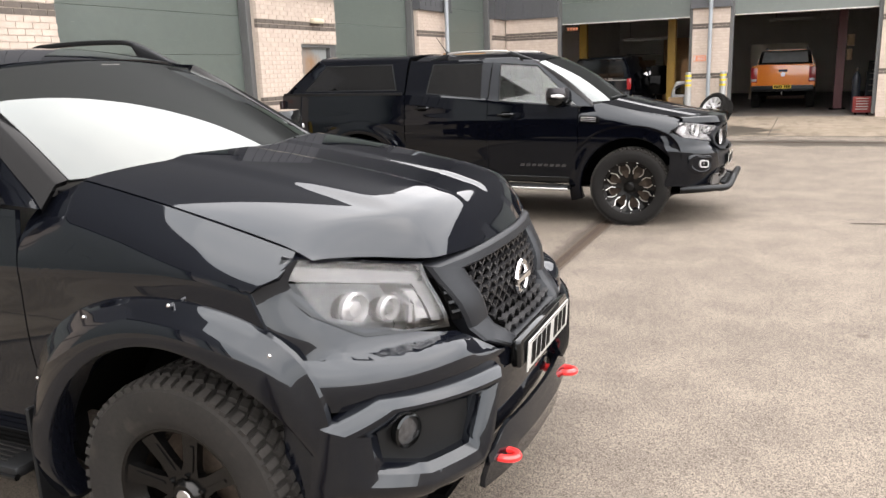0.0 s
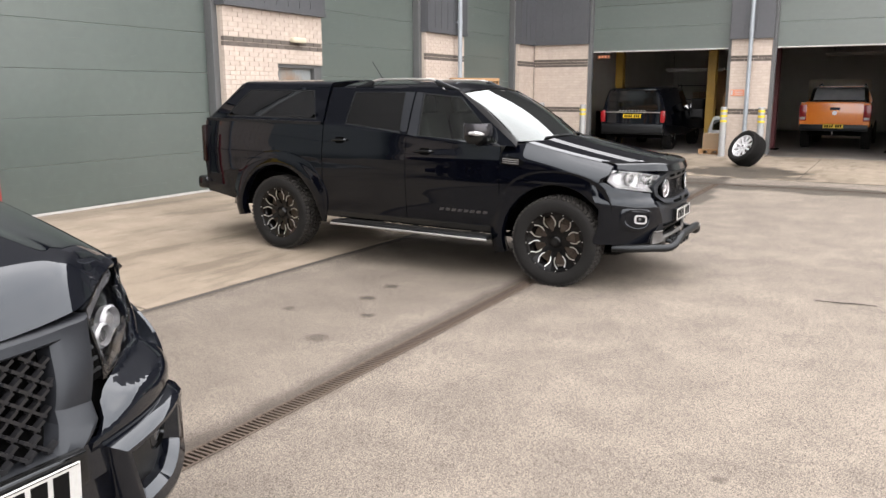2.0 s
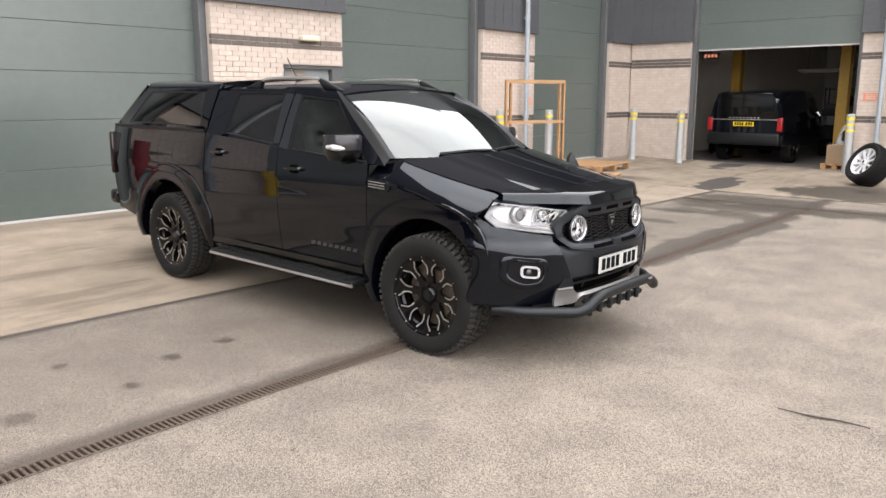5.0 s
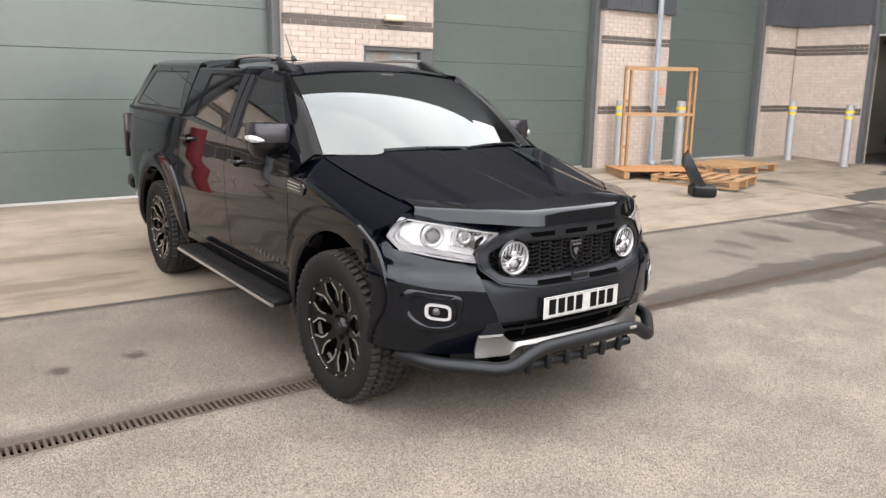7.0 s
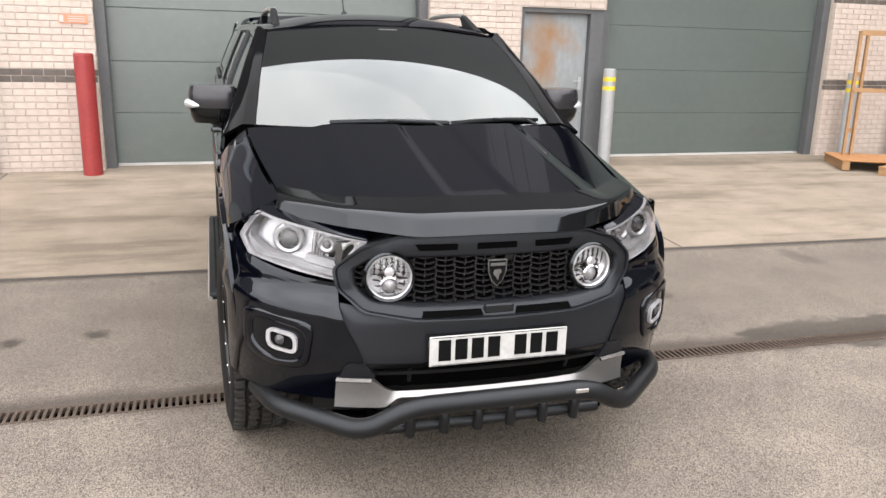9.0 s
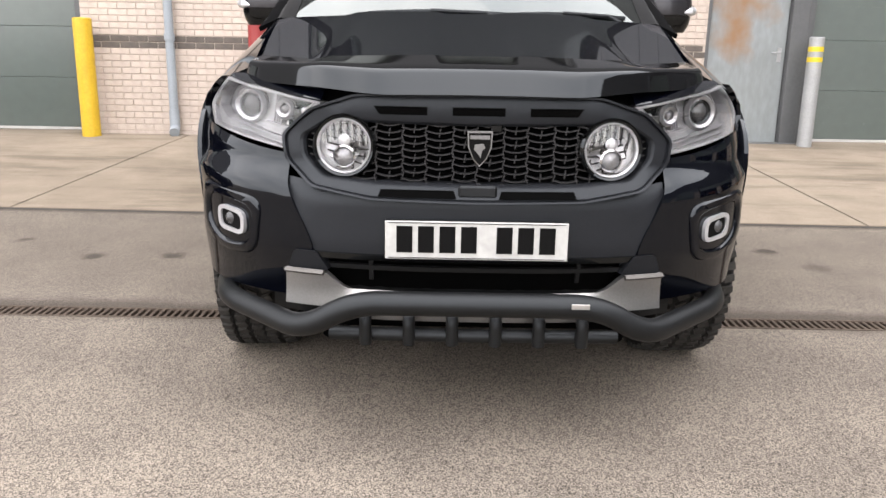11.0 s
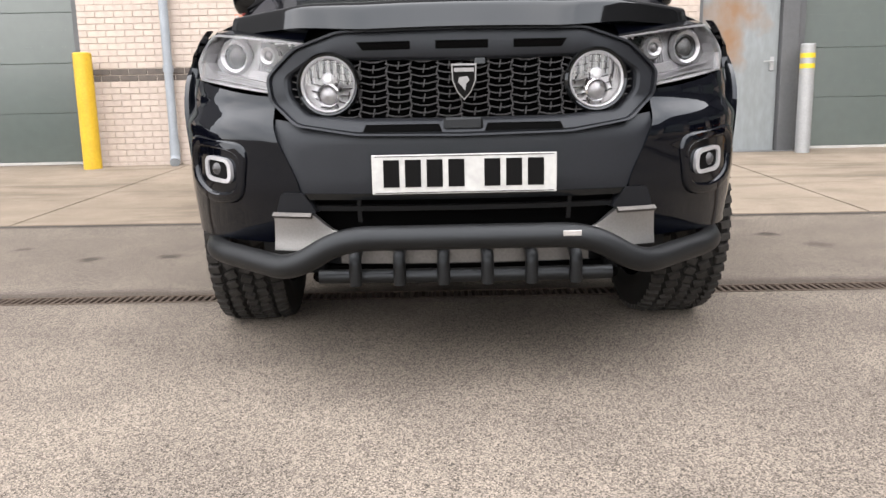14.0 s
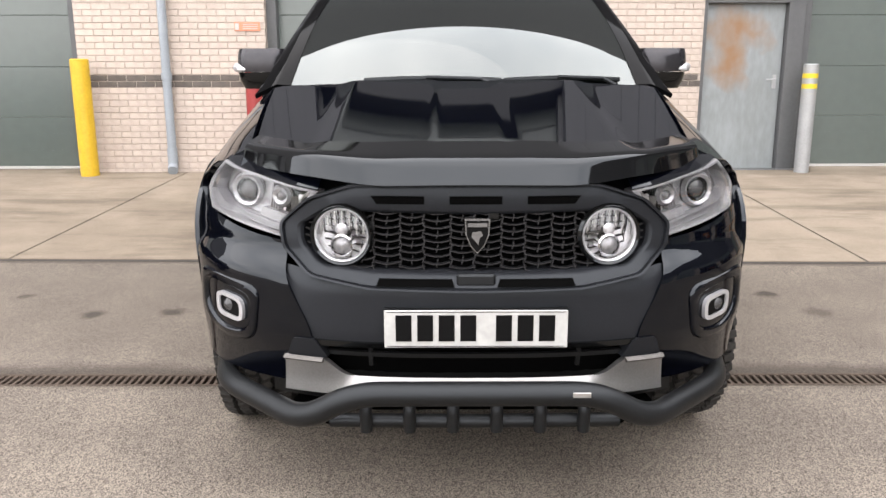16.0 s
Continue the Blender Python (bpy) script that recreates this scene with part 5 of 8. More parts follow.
def number_plate(t, m, material, back_label):
    """A plate with seven plain bars for its marks, facing +x."""
    bm = bmesh.new()
    box(bm, (0, 0, 0), (0.006, 0.52, 0.111), bevel=0.002)
    p = part("number_plate", bm, material, t, back_label, smooth=0)
    p.matrix_basis = m
    y = -0.205
    for i in range(7):
        bm = bmesh.new()
        box(bm, (0.0042, y, 0.003), (0.002, 0.045, 0.077))
        part("plate_bar", bm, M_INK, p, "plain black bar", smooth=0)
        y += 0.061 + (0.040 if i == 3 else 0)
    for z0, z1, y0, y1 in ((0.050, 0.052, -0.252, 0.252), (-0.052, -0.050, -0.252, 0.252)):
        bm = bmesh.new()
        box(bm, (0.0036, (y0 + y1) / 2, (z0 + z1) / 2), (0.001, y1 - y0, z1 - z0))
        part("plate_rim", bm, M_INK, p, smooth=0)


def step_board(t, sg, x0, x1, y, z, trim):
    s = new("side_step")
    s.parent, s.empty_display_size = t, 0.1
    bm = bmesh.new()
    box(bm, (mix(x0, x1, 0.5), sg * (y - 0.085), z), (x1 - x0, 0.17, 0.045), bevel=0.015, seg=2)
    part("board", bm, M_MATT, s)
    for q in range(5):
        bm = bmesh.new()
        box(bm, (mix(x0, x1, 0.5), sg * (y - 0.035 - 0.026 * q), z + 0.0245), (x1 - x0 - 0.16, 0.010, 0.006), bevel=0.002)
        part("tread_rib", bm, M_RUBBER, s, smooth=0)
    bm = bmesh.new()
    tube(bm, [(x0, sg * (y - 0.004), z - 0.012), (x1, sg * (y - 0.004), z - 0.012)], 0.012, 10)
    part("trim", bm, trim, s, "bright step trim" if trim is M_SATIN else "")
    bm = bmesh.new()
    for x in (x0 + 0.25, mix(x0, x1, 0.5), x1 - 0.25):
        tube(bm, [(x, sg * (y - 0.08), z - 0.01), (x, sg * 0.62, z + 0.03)], 0.02, 8)
    part("step_bracket", bm, M_DARK, s)


def underside(t, k, tail):
    # Rails and axles are coloured near black for the shade beneath the body.
    bm = bmesh.new()
    for sg in (-1, 1):
        box(bm, (mix(tail, 0.6, 0.5), sg * 0.46, 0.46), (0.5 - tail, 0.08, 0.14))
    box(bm, (mix(tail, 0.55, 0.5), 0, 0.56), (0.5 - tail, 1.08, 0.06))
    tube(bm, [(-k.base, -0.75, k.hub), (-k.base, 0.75, k.hub)], 0.05, 10)
    tube(bm, [(k.axle, -0.75, k.hub), (k.axle, 0.75, k.hub)], 0.04, 10)
    lathe(bm, [(0.0, 0.14), (0.12, 0.10), (0.15, 0.0), (0.12, -0.10), (0.0, -0.14)], 16, Matrix.Translation((-k.base, 0, k.hub)))
    part("chassis", bm, M_DARK, t, "chassis rails and axles, near black with shade in the colour")
    # Added low sheet, out of sight, that blocks light from the ground beneath.
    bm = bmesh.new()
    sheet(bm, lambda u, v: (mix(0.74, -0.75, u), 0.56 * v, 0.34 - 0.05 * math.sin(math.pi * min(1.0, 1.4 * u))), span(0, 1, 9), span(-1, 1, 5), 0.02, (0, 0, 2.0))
    part("sump_guard", bm, M_DARK, t, "unseen near-black sheet added under the engine to deepen the shade")
    # Added gearbox, shaft and tank shapes that also darken the ground below.
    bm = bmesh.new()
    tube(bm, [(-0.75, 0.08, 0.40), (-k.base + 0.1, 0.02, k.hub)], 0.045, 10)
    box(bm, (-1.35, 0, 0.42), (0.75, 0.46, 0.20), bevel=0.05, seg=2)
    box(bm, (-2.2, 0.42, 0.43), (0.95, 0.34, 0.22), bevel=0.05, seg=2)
    part("drivetrain", bm, M_DARK, t, "near-black gearbox, shaft and tank added to deepen the shade")


def lamp_brow(t, k, sg, hf, top_line, v0, u1, paint):
    """The narrow painted web between the headlamp's upper edge and the bonnet."""
    bm = bmesh.new()

    def web(s, v):
        a = hf(*top_line(s), 0.0)
        b = k.bonnet(1.0, sg * mix(v0, 1.0, s / 0.5)) if s < 0.5 else k.bonnet(mix(1.0, u1, (s - 0.5) / 0.5), sg)
        b = b + Vector((-0.012, 0, -0.012))
        return a.lerp(b, v)
    sheet(bm, web, span(0, 1, 24), span(0, 1, 4), 0.006, (0.1, 0, 0.7))
    part("lamp_brow", bm, paint, t)


def wing_return(t, k, sg, outer_edge, z0, z1, paint):
    """The wing's front edge, turned in to the headlamp's outer end."""
    bm = bmesh.new()

    def p(v, u):
        z = mix(z0, z1, v)
        y1 = k.tip(z)
        return k.on_front(sg * mix(min(outer_edge(z), y1 - 0.004), y1 + 0.002, u), z, -0.003)
    sheet(bm, p, span(0, 1, 14), span(0, 1, 7), 0.02, (-0.3, 0, 1.0))
    part("wing_return", bm, paint, t)


# ---- the subject: a black double-cab pickup with a canopy ----
def ranger():
    k = Truck(3.285, 0.405, 0.925, 1.245, 1.385, (0.30, 0.57, 2.6),
              lambda z: -0.03 - 0.05 * ramp01(0.62, 0.42, z) - 0.06 * ramp01(0.74, 0.86, z), (1.285, -0.25, 0.047), 1.835, (-0.30, 1.290, -1.07, 1.762),
              sweep=lambda y, z: -0.05 * ramp01(0.45, 0.70, y) * ramp01(0.86, 0.98, z), crest=0.085, axle=-0.065)
    t = empty("pickup_truck", pose(-1.69, 9.115, 0, 0, 0.62, 1.3), "glossy black double-cab pickup with canopy, grille lamps and arch flares", "pickup truck")
    body_sides(t, k, (-0.62, -1.65, -2.68, -4.42), 0.47, (0.53, 0.56), M_PAINT)
    bm = bmesh.new()
    sheet(bm, k.bonnet, span(0, 1, 44), span(-1, 1, 121), 0.015, (0.2, 0, 0.3))
    part("bonnet", bm, M_PAINT, t)
    bm = bmesh.new()

    def deflect(u, v):
        r = ramp01(0.36, 1.0, abs(v))
        e = 1.0 - 0.09 * r
        a = k.bonnet(e - 0.115, v) + Vector((0.0, 0, 0.012 - 0.006 * r))
        f = k.bonnet(e, v)
        side = math.copysign(0.045 * r, v)
        b = Vector((f.x + 0.040 - 0.01 * r, f.y + 0.7 * side, f.z + 0.050 - 0.042 * r))
        c = Vector((f.x + 0.066 - 0.03 * r, f.y + side, f.z - 0.022 - 0.030 * r))
        p, q = a.lerp(b, 0.72), b.lerp(c, 0.22)
        if u < 0.3:
            return a.lerp(p, u / 0.3)
        if u > 0.7:
            return q.lerp(c, (u - 0.7) / 0.3)
        w = (u - 0.3) / 0.4
        return p * (1 - w) ** 2 + b * 2 * w * (1 - w) + q * w * w
    sheet(bm, deflect, span(0, 1, 21), span(-0.985, 0.985, 91), 0.006, (0.2, 0, 0.4))
    part("bonnet_deflector", bm, M_ACRYLIC, t, "smoked black bonnet guard")
    cab(t, k, -2.65, [(-2.42, 1.395), (-2.38, 1.725), (-1.76, 1.73), (-1.73, 1.33)], [(-1.53, 1.30), (-1.56, 1.72), (-1.13, 1.69), (-0.63, 1.255)], -1.65,
        (-2.46, -1.22, 0.585, M_SATIN), M_PILLAR, M_PAINT)
    # canopy over the bed
    can = new("canopy")
    can.parent, can.empty_display_size = t, 0.1
    top, zt = 1.76, 1.828
    for sg in (-1, 1):
        outer = [(-4.36, k.belt(-3) + 0.012), (-3.92, top), (-2.705, top), (-2.70, k.belt(-3) + 0.012)]
        pane = [(-4.08, 1.435), (-3.82, 1.735), (-2.90, 1.735), (-2.80, 1.435)]
        bm = bmesh.new()
        side_ring(bm, k, sg, outer, pane, n=10)
        part("canopy_side", bm, M_PAINT, can)
        bm = bmesh.new()
        side_pane(bm, k, sg, pane, inset=0.004)
        g = part("canopy_window", bm, M_TINT, can, "dark tinted canopy window")
        g.visible_shadow = False
        bm = bmesh.new()
        inner = [(mix(-3.4, a, 0.97), mix(1.585, b, 0.93)) for a, b in pane]
        side_ring(bm, k, sg, pane, inner, n=10, th=0.008, proud=-0.001)
        part("window_seal", bm, M_MATT, can)
        bm = bmesh.new()

        def edge(u, v):
            x = mix(-2.70, -3.93, u)
            a = Vector((x, sg * 0.60, zt - 0.005))
            b = Vector((x, sg * k.side(x, top), top))
            mid = Vector((x, sg * (abs(b.y) - 0.005), zt - 0.012))
            return a * (1 - v) ** 2 + mid * 2 * v * (1 - v) + b * v * v
        sheet(bm, edge, span(0, 1, 12), span(0, 1, 7), 0.02, (-3.4, 0, 1.2))
        part("canopy_shoulder", bm, M_PAINT, can)
    bm = bmesh.new()
    sheet(bm, lambda u, v: (mix(-2.70, -3.95, u), 0.602 * v, zt - 0.004 + 0.025 * (1 - v * v)), span(0, 1, 8), span(-1, 1, 13), 0.02, (-3.4, 0, 0.5))
    part("canopy_roof", bm, M_PAINT, can)
    bm = bmesh.new()
    sheet(bm, lambda u, v: (mix(-4.37, -3.93, u), mix(k.side(-4.3, 1.41), k.side(-3.95, 1.76), u) * v, mix(1.41, 1.80, u)), span(0, 1, 6), span(-1, 1, 9), 0.015, (-3.4, 0, 1.3))
    part("canopy_tail_window", bm, M_TINT, can, "dark tinted tail window")
    bm = bmesh.new()
    sheet(bm, lambda u, v: (-2.712, mix(0.86, 0.63, u) * v, mix(1.40, 1.82, u)), span(0, 1, 4), span(-1, 1, 5), 0.015, (-3.4, 0, 1.3))
    part("canopy_front", bm, M_GLOSSPLASTIC, can)
    for sg in (-1, 1):
        bm = bmesh.new()
        sheet(bm, lambda u, v: (mix(-2.72, -4.40, u), sg * (k.side(mix(-2.72, -4.40, u), 1.38) + 0.006), mix(1.383, 1.412, v)), span(0, 1, 12), span(0, 1, 3), 0.02, (-3.4, 0, 1.4))
        part("bed_rail", bm, M_MATT, t)
    # tail
    bm = bmesh.new()
    sheet(bm, lambda u, v: (-4.42 - 0.02 * math.sin(math.pi * u), 0.80 * v, mix(0.66, 1.375, u)), span(0, 1, 8), span(-1, 1, 9), 0.03, (-3.4, 0, 1.0))
    part("tailgate", bm, M_PAINT, t)
    for sg in (-1, 1):
        bm = bmesh.new()
        box(bm, (-4.41, sg * 0.85, 1.12), (0.06, 0.11, 0.42), bevel=0.02, seg=2)
        part("tail_light", bm, M_SMOKED, t, "dark smoked tail lamp")
    bm = bmesh.new()
    box(bm, (-4.50, 0, 0.66), (0.17, 1.74, 0.15), bevel=0.04, seg=3)
    part("rear_bumper", bm, M_GLOSSPLASTIC, t)
    bm = bmesh.new()
    box(bm, (-4.40, 0, 0.52), (0.30, 0.5, 0.09), bevel=0.01)
    tube(bm, [(-4.55, 0, 0.52), (-4.66, 0, 0.52), (-4.68, 0, 0.60)], 0.02, 8)
    part("tow_bar", bm, M_DARK, t)
    bm = bmesh.new()
    box(bm, (-3.55, 0, 0.80), (1.7, 1.5, 0.06))
    part("bed_floor", bm, M_DARK, t)

    # wheels and flares
    for x, r0, r1 in ((k.axle, 0.515, 0.655), (-k.base, 0.525, 0.685)):
        for sg in (-1, 1):
            wheel(t, pose(x, sg * 0.805, k.hub, 0, 17 * sg + 40 * round(x), (0 if sg < 0 else 180) + (3.0 if x > -1 else 0.0)), 0.418 if x > -1 else 0.405, 0.270, 0.278, "split", M_TREAD_DARK)
            flare(t, k, sg, x, r0, r1, 0.918 if x > -1 else 0.955, (-6 if x < -1 else 22), (196 if x > -1 else 187), M_PAINT, 7, M_GLOSSPLASTIC)
    for sg in (-1, 1):
        mirror(t, k, sg, -0.85, 1.372, M_MIRRORCAP)
        step_board(t, sg, -2.52, -0.70, 1.005, 0.385, M_SATIN)
        # satin covers on the pillar between the doors
        for pts in ([(-1.728, 1.335), (-1.758, 1.728), (-1.660, 1.728), (-1.658, 1.328)], [(-1.642, 1.322), (-1.640, 1.726), (-1.562, 1.722), (-1.532, 1.303)]):
            bm = bmesh.new()
            (xa, za), (xb, zb), (xc, zc), (xd, zd) = pts
            sheet(bm, lambda u, v: (mix(mix(xa, xd, u), mix(xb, xc, u), v), sg * (k.side(mix(mix(xa, xd, u), mix(xb, xc, u), v), mix(mix(za, zd, u), mix(zb, zc, u), v)) + 0.0025), mix(mix(za, zd, u), mix(zb, zc, u), v)),
                  span(0, 1, 3), span(0, 1, 9), 0.006, (-1.65, 0, 1.4))
            part("pillar_cover", bm, M_SATINBLACK, t, "satin black pillar cover")
        # slatted side vent on the wing
        bm = bmesh.new()
        f = lambda a, b, d: (a, sg * (k.side(a, b) + d), b)
        prism(bm, rounded([(-0.60, 1.085), (-0.40, 1.075), (-0.37, 1.12), (-0.42, 1.15), (-0.60, 1.16)], 0.02), f, -0.005, 0.010)
        vent = part("side_vent", bm, M_GLOSSPLASTIC, t)
        for q in range(3):
            bm = bmesh.new()
            prism(bm, [(-0.585, 1.10 + 0.018 * q), (-0.43, 1.094 + 0.018 * q), (-0.42, 1.100 + 0.018 * q), (-0.585, 1.106 + 0.018 * q)], f, 0.009, 0.014)
            part("vent_slat", bm, M_SATIN, vent, smooth=0)
        # raised mark low on the front door: plain bars
        for q in range(8):
            bm = bmesh.new()
            x = -1.27 + 0.067 * q
            prism(bm, [(x, 0.602), (x + 0.045, 0.602), (x + 0.058, 0.628), (x + 0.013, 0.628)], f, -0.002, 0.0022)
            part("door_mark_bar", bm, surface("dark_chrome_mark", (0.10, 0.10, 0.105), scale=9, rough=0.3, metal=0.8) if (q, sg) == (0, -1) else bpy.data.materials["dark_chrome_mark"], t, "grey decal bar", smooth=0)
    bm = bmesh.new()
    tube(bm, [(-2.50, 0.0, 1.835), (-2.52, 0, 1.87)], [0.03, 0.018], 12)
    tube(bm, [(-2.52, 0, 1.865), (-2.66, 0, 2.05)], [0.006, 0.003], 6)
    part("antenna", bm, M_MATT, t)
    underside(t, k, -4.4)

    # ---- the front ----
    def strip(name, y0, y1, zlo, zhi, mt, d=0.0, th=0.02, n=25, m=9, label="", lean=0.0):
        bm = bmesh.new()

        def p(s, v):
            y = k.hw * math.sin(s)
            return k.on_front(y, mix(zlo(y), zhi(y), v), d + lean * (1 - v))
        a0, a1 = math.asin(y0 / k.hw), math.asin(y1 / k.hw)
        sheet(bm, p, span(a0, a1, n), span(0, 1, m), th, (-0.5, 0, 0.8))
        return part(name, bm, mt, t, label)

    lamp_low = lambda y: mix(0.872, 0.955, ramp01(0.45, 0.90, abs(y)))
    lamp_top = lambda y: mix(1.030, 1.075, ramp01(0.42, 0.90, abs(y)))
    for sg in (-1, 1):
        bm = bmesh.new()

        def corner(q, v):
            y1 = 0.921
            zl, zh = 0.432, lamp_low(0.50 + 0.42 * q) - 0.006
            z = mix(zl, zh, v)
            y0 = mix(0.478, 0.552, ramp01(0.58, 0.80, z))
            a = mix(math.asin(y0 / k.hw), math.asin(y1 / k.hw), q)
            y = k.hw * math.sin(a)
            swell = 0.012 * math.exp(-((z - 0.80) / 0.035) ** 2) * ramp01(0.52, 0.60, y)
            return k.on_front(sg * y, z, 0.006 + swell)
        sheet(bm, corner, span(0, 1, 32), span(0, 1, 40), 0.02, (-0.5, 0, 0.8))
        part("bumper_corner", bm, M_PAINT, t)
        lo, hi = sorted((sg * 0.44, sg * 0.87))
        strip("nose_panel", lo, hi, lamp_low, lambda y: lamp_top(y) - 0.005, M_PAINT, -0.075, n=24, m=10)
    strip("bumper_centre", -0.552, 0.552, lambda y: 0.585 + 0.17 * ramp01(0.478, 0.560, abs(y)), lambda y: 0.775 + 0.03 * ramp01(0.4, 0.56, abs(y)), M_SATINBLACK, 0.0, label="satin black bumper centre")
    # Near-black sheet behind the bumper openings paints the shade inside them.
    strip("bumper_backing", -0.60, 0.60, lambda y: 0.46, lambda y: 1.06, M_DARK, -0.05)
    strip("intake_bar", -0.47, 0.47, lambda y: 0.535, lambda y: 0.55, M_MATT, -0.012, 0.01, 17, 3)
    for y in (-0.31, 0.31):
        strip("intake_post", y - 0.006, y + 0.006, lambda q: 0.50, lambda q: 0.585, M_MATT, -0.014, 0.01, 3, 3)
    strip("intake_lip", -0.50, 0.50, lambda y: 0.572, lambda y: 0.590, M_GLOSSPLASTIC, 0.006, 0.03, 17, 3)
    strip("skid_plate", -0.563, 0.563, lambda y: mix(0.455, 0.414, ramp01(0.34, 0.40, abs(y))), lambda y: mix(0.474, 0.528, ramp01(0.37, 0.46, abs(y))), M_BRUSHED, 0.014, n=61, m=5, label="brushed silver skid plate", lean=0.018)
    for sg in (-1, 1):
        lo, hi = sorted((sg * 0.445, sg * 0.563))
        strip("skid_lip", lo, hi, lambda y: 0.522, lambda y: 0.532, M_SKIDSHADE, 0.016, 0.012, n=9, m=3, label="upper edge of the skid plate", lean=0.012)
        bm = bmesh.new()
        prism(bm, rounded([(0.430, 0.531), (0.556, 0.531), (0.534, 0.592), (0.468, 0.592)], 0.012), lambda a, b, d: k.on_front(sg * a, b, d), -0.03, 0.012)
        part("skid_shoulder", bm, M_SATINBLACK, t, "satin black block over the skid plate's end", smooth=30)
    strip("skid_lower", -0.37, 0.37, lambda y: 0.375, lambda y: 0.452, M_SKIDSHADE, 0.004, n=21, m=4, label="skid metal under-plate with its shade in the colour")
    strip("lower_valance", -0.66, 0.66, lambda y: 0.36, lambda y: 0.47, M_MATT, -0.05, n=21, m=4)
    strip("plate_holder", -0.262, 0.262, lambda y: 0.60, lambda y: 0.70, M_MATT, 0.012, 0.01, 9, 3)
    number_plate(t, pose(k.fx(0, 0.63) + 0.030, -0.0, 0.647), M_PLATE, "white number plate with plain black bars")

    # headlamps
    for sg in (-1, 1):
        hl = new("headlamp")
        hl.parent, hl.empty_display_size = t, 0.1
        outline = [(0.455, 1.020), (0.66, 1.050), (0.862, 1.075), (0.874, 0.985), (0.842, 0.928), (0.70, 0.900), (0.545, 0.874)]

        def hf(y, z, d):
            q = min(1.0, max(0.0, (z - 0.95) / 0.14))
            p = k.on_front(sg * y, z, d)
            p.y *= 1 - 0.085 * q * q * ramp01(0.5, 0.85, y)
            return p
        bm = bmesh.new()
        prism(bm, along(outline, 5), hf, -0.075, -0.066)
        part("lamp_bowl", bm, M_LAMPGREY, hl, "bright reflector housing")
        bm = bmesh.new()
        dents = random.Random(5)
        deep = [[dents.uniform(-0.005, 0.005) for b in range(7)] for a in range(15)]

        def facet(a, b):
            q0, q1 = Vector((0.475, 1.012)).lerp(Vector((0.560, 0.905)), b / 6), Vector((0.652, 1.045)).lerp(Vector((0.655, 0.920)), b / 6)
            q = q0.lerp(q1, a / 14)
            return hf(q.x, q.y, -0.050 + deep[a][b])
        grid = [[bm.verts.new(facet(a, b)) for b in range(7)] for a in range(15)]
        for a in range(14):
            for b in range(6):
                bm.faces.new((grid[a][b], grid[a + 1][b], grid[a + 1][b + 1], grid[a][b + 1]))
        part("reflector_facets", bm, M_REFLECTOR, hl, "faceted silver reflector", smooth=0)
        bm = bmesh.new()
        prism(bm, along([(0.650, 1.044), (0.845, 1.068), (0.872, 0.985), (0.84, 0.950), (0.655, 0.922)], 3), hf, -0.060, -0.046)
        part("projector_panel", bm, M_FACET, hl, "silver panel round the projector")
        lamp_brow(t, k, sg, hf, lambda s: (mix(0.455, 0.862, s), mix(1.020, 1.075, s) + 0.006), 0.64, 0.74, M_PAINT)
        bm = bmesh.new()
        c = Vector((0.70, 0.985))
        inner = [tuple(c.lerp(Vector(q), 0.90)) for q in outline]
        collar(bm, along(outline, 5), along(inner, 5), hf, -0.055, 0.004, 0.004)
        part("lamp_rim", bm, M_SMOKY, hl, "smoky lamp rim")
        bm = bmesh.new()

        def lens(u, v):
            a, b = Vector(outline[0]).lerp(Vector(outline[6]), v), Vector(outline[2]).lerp(Vector(outline[4]), v)
            q = a.lerp(b, u)
            return hf(q.x, q.y - 0.004 + 0.012 * math.sin(math.pi * u), 0.006 + 0.012 * math.sin(math.pi * v) * math.sin(math.pi * u) ** 0.5)
        sheet(bm, lens, span(0, 1, 18), span(0, 1, 9), 0.003, (0, 0, 0.9))
        ln = part("lens", bm, M_CLEAR, hl, "clear lamp lens")
        ln.visible_shadow = False
        for y, z, r, big in ((0.728, 0.996, 0.044, True), (0.600, 0.992, 0.021, False)):
            bm = bmesh.new()
            m = Matrix.Translation(hf(y, z, -0.042)) @ Matrix.Rotation(radians(90 + sg * 18), 4, "Z")
            lathe(bm, [(r + 0.010, 0.0), (r + 0.012, 0.018), (r + 0.004, 0.028), (r - 0.005, 0.022), (r - 0.008, 0.002)], 32, m)
            part("lamp_ring", bm, M_FACET, hl, "silver lamp ring")
            # Added dark ring: the shaded gap round the lamp, put into colour.
            bm = bmesh.new()
            lathe(bm, [(r + 0.012, -0.006), (r + 0.012, 0.012), (r + 0.016, 0.012), (r + 0.016, -0.006)], 32, m)
            part("lamp_shadow_gap", bm, M_LAMPDARK, hl, "dark ring painted for a shadow gap")
            bm = bmesh.new()
            lathe(bm, [(0.0, 0.028), (r * 0.35, 0.025), (r * 0.7, 0.014), (r * 0.93, -0.002)], 28, m)
            part("projector" if big else "bulb", bm, M_LAMPDARK if big else M_SMOKY, hl, "grey projector lens" if big else "")
            if big:
                bm = bmesh.new()
                lathe(bm, [(r - 0.004, 0.018), (r - 0.010, 0.021), (r - 0.016, 0.018), (r - 0.010, 0.014)], 32, m)
                part("inner_ring", bm, M_GLOSSPLASTIC, hl)
        for q in range(4):
            bm = bmesh.new()
            y0 = 0.642 - 0.009 * q
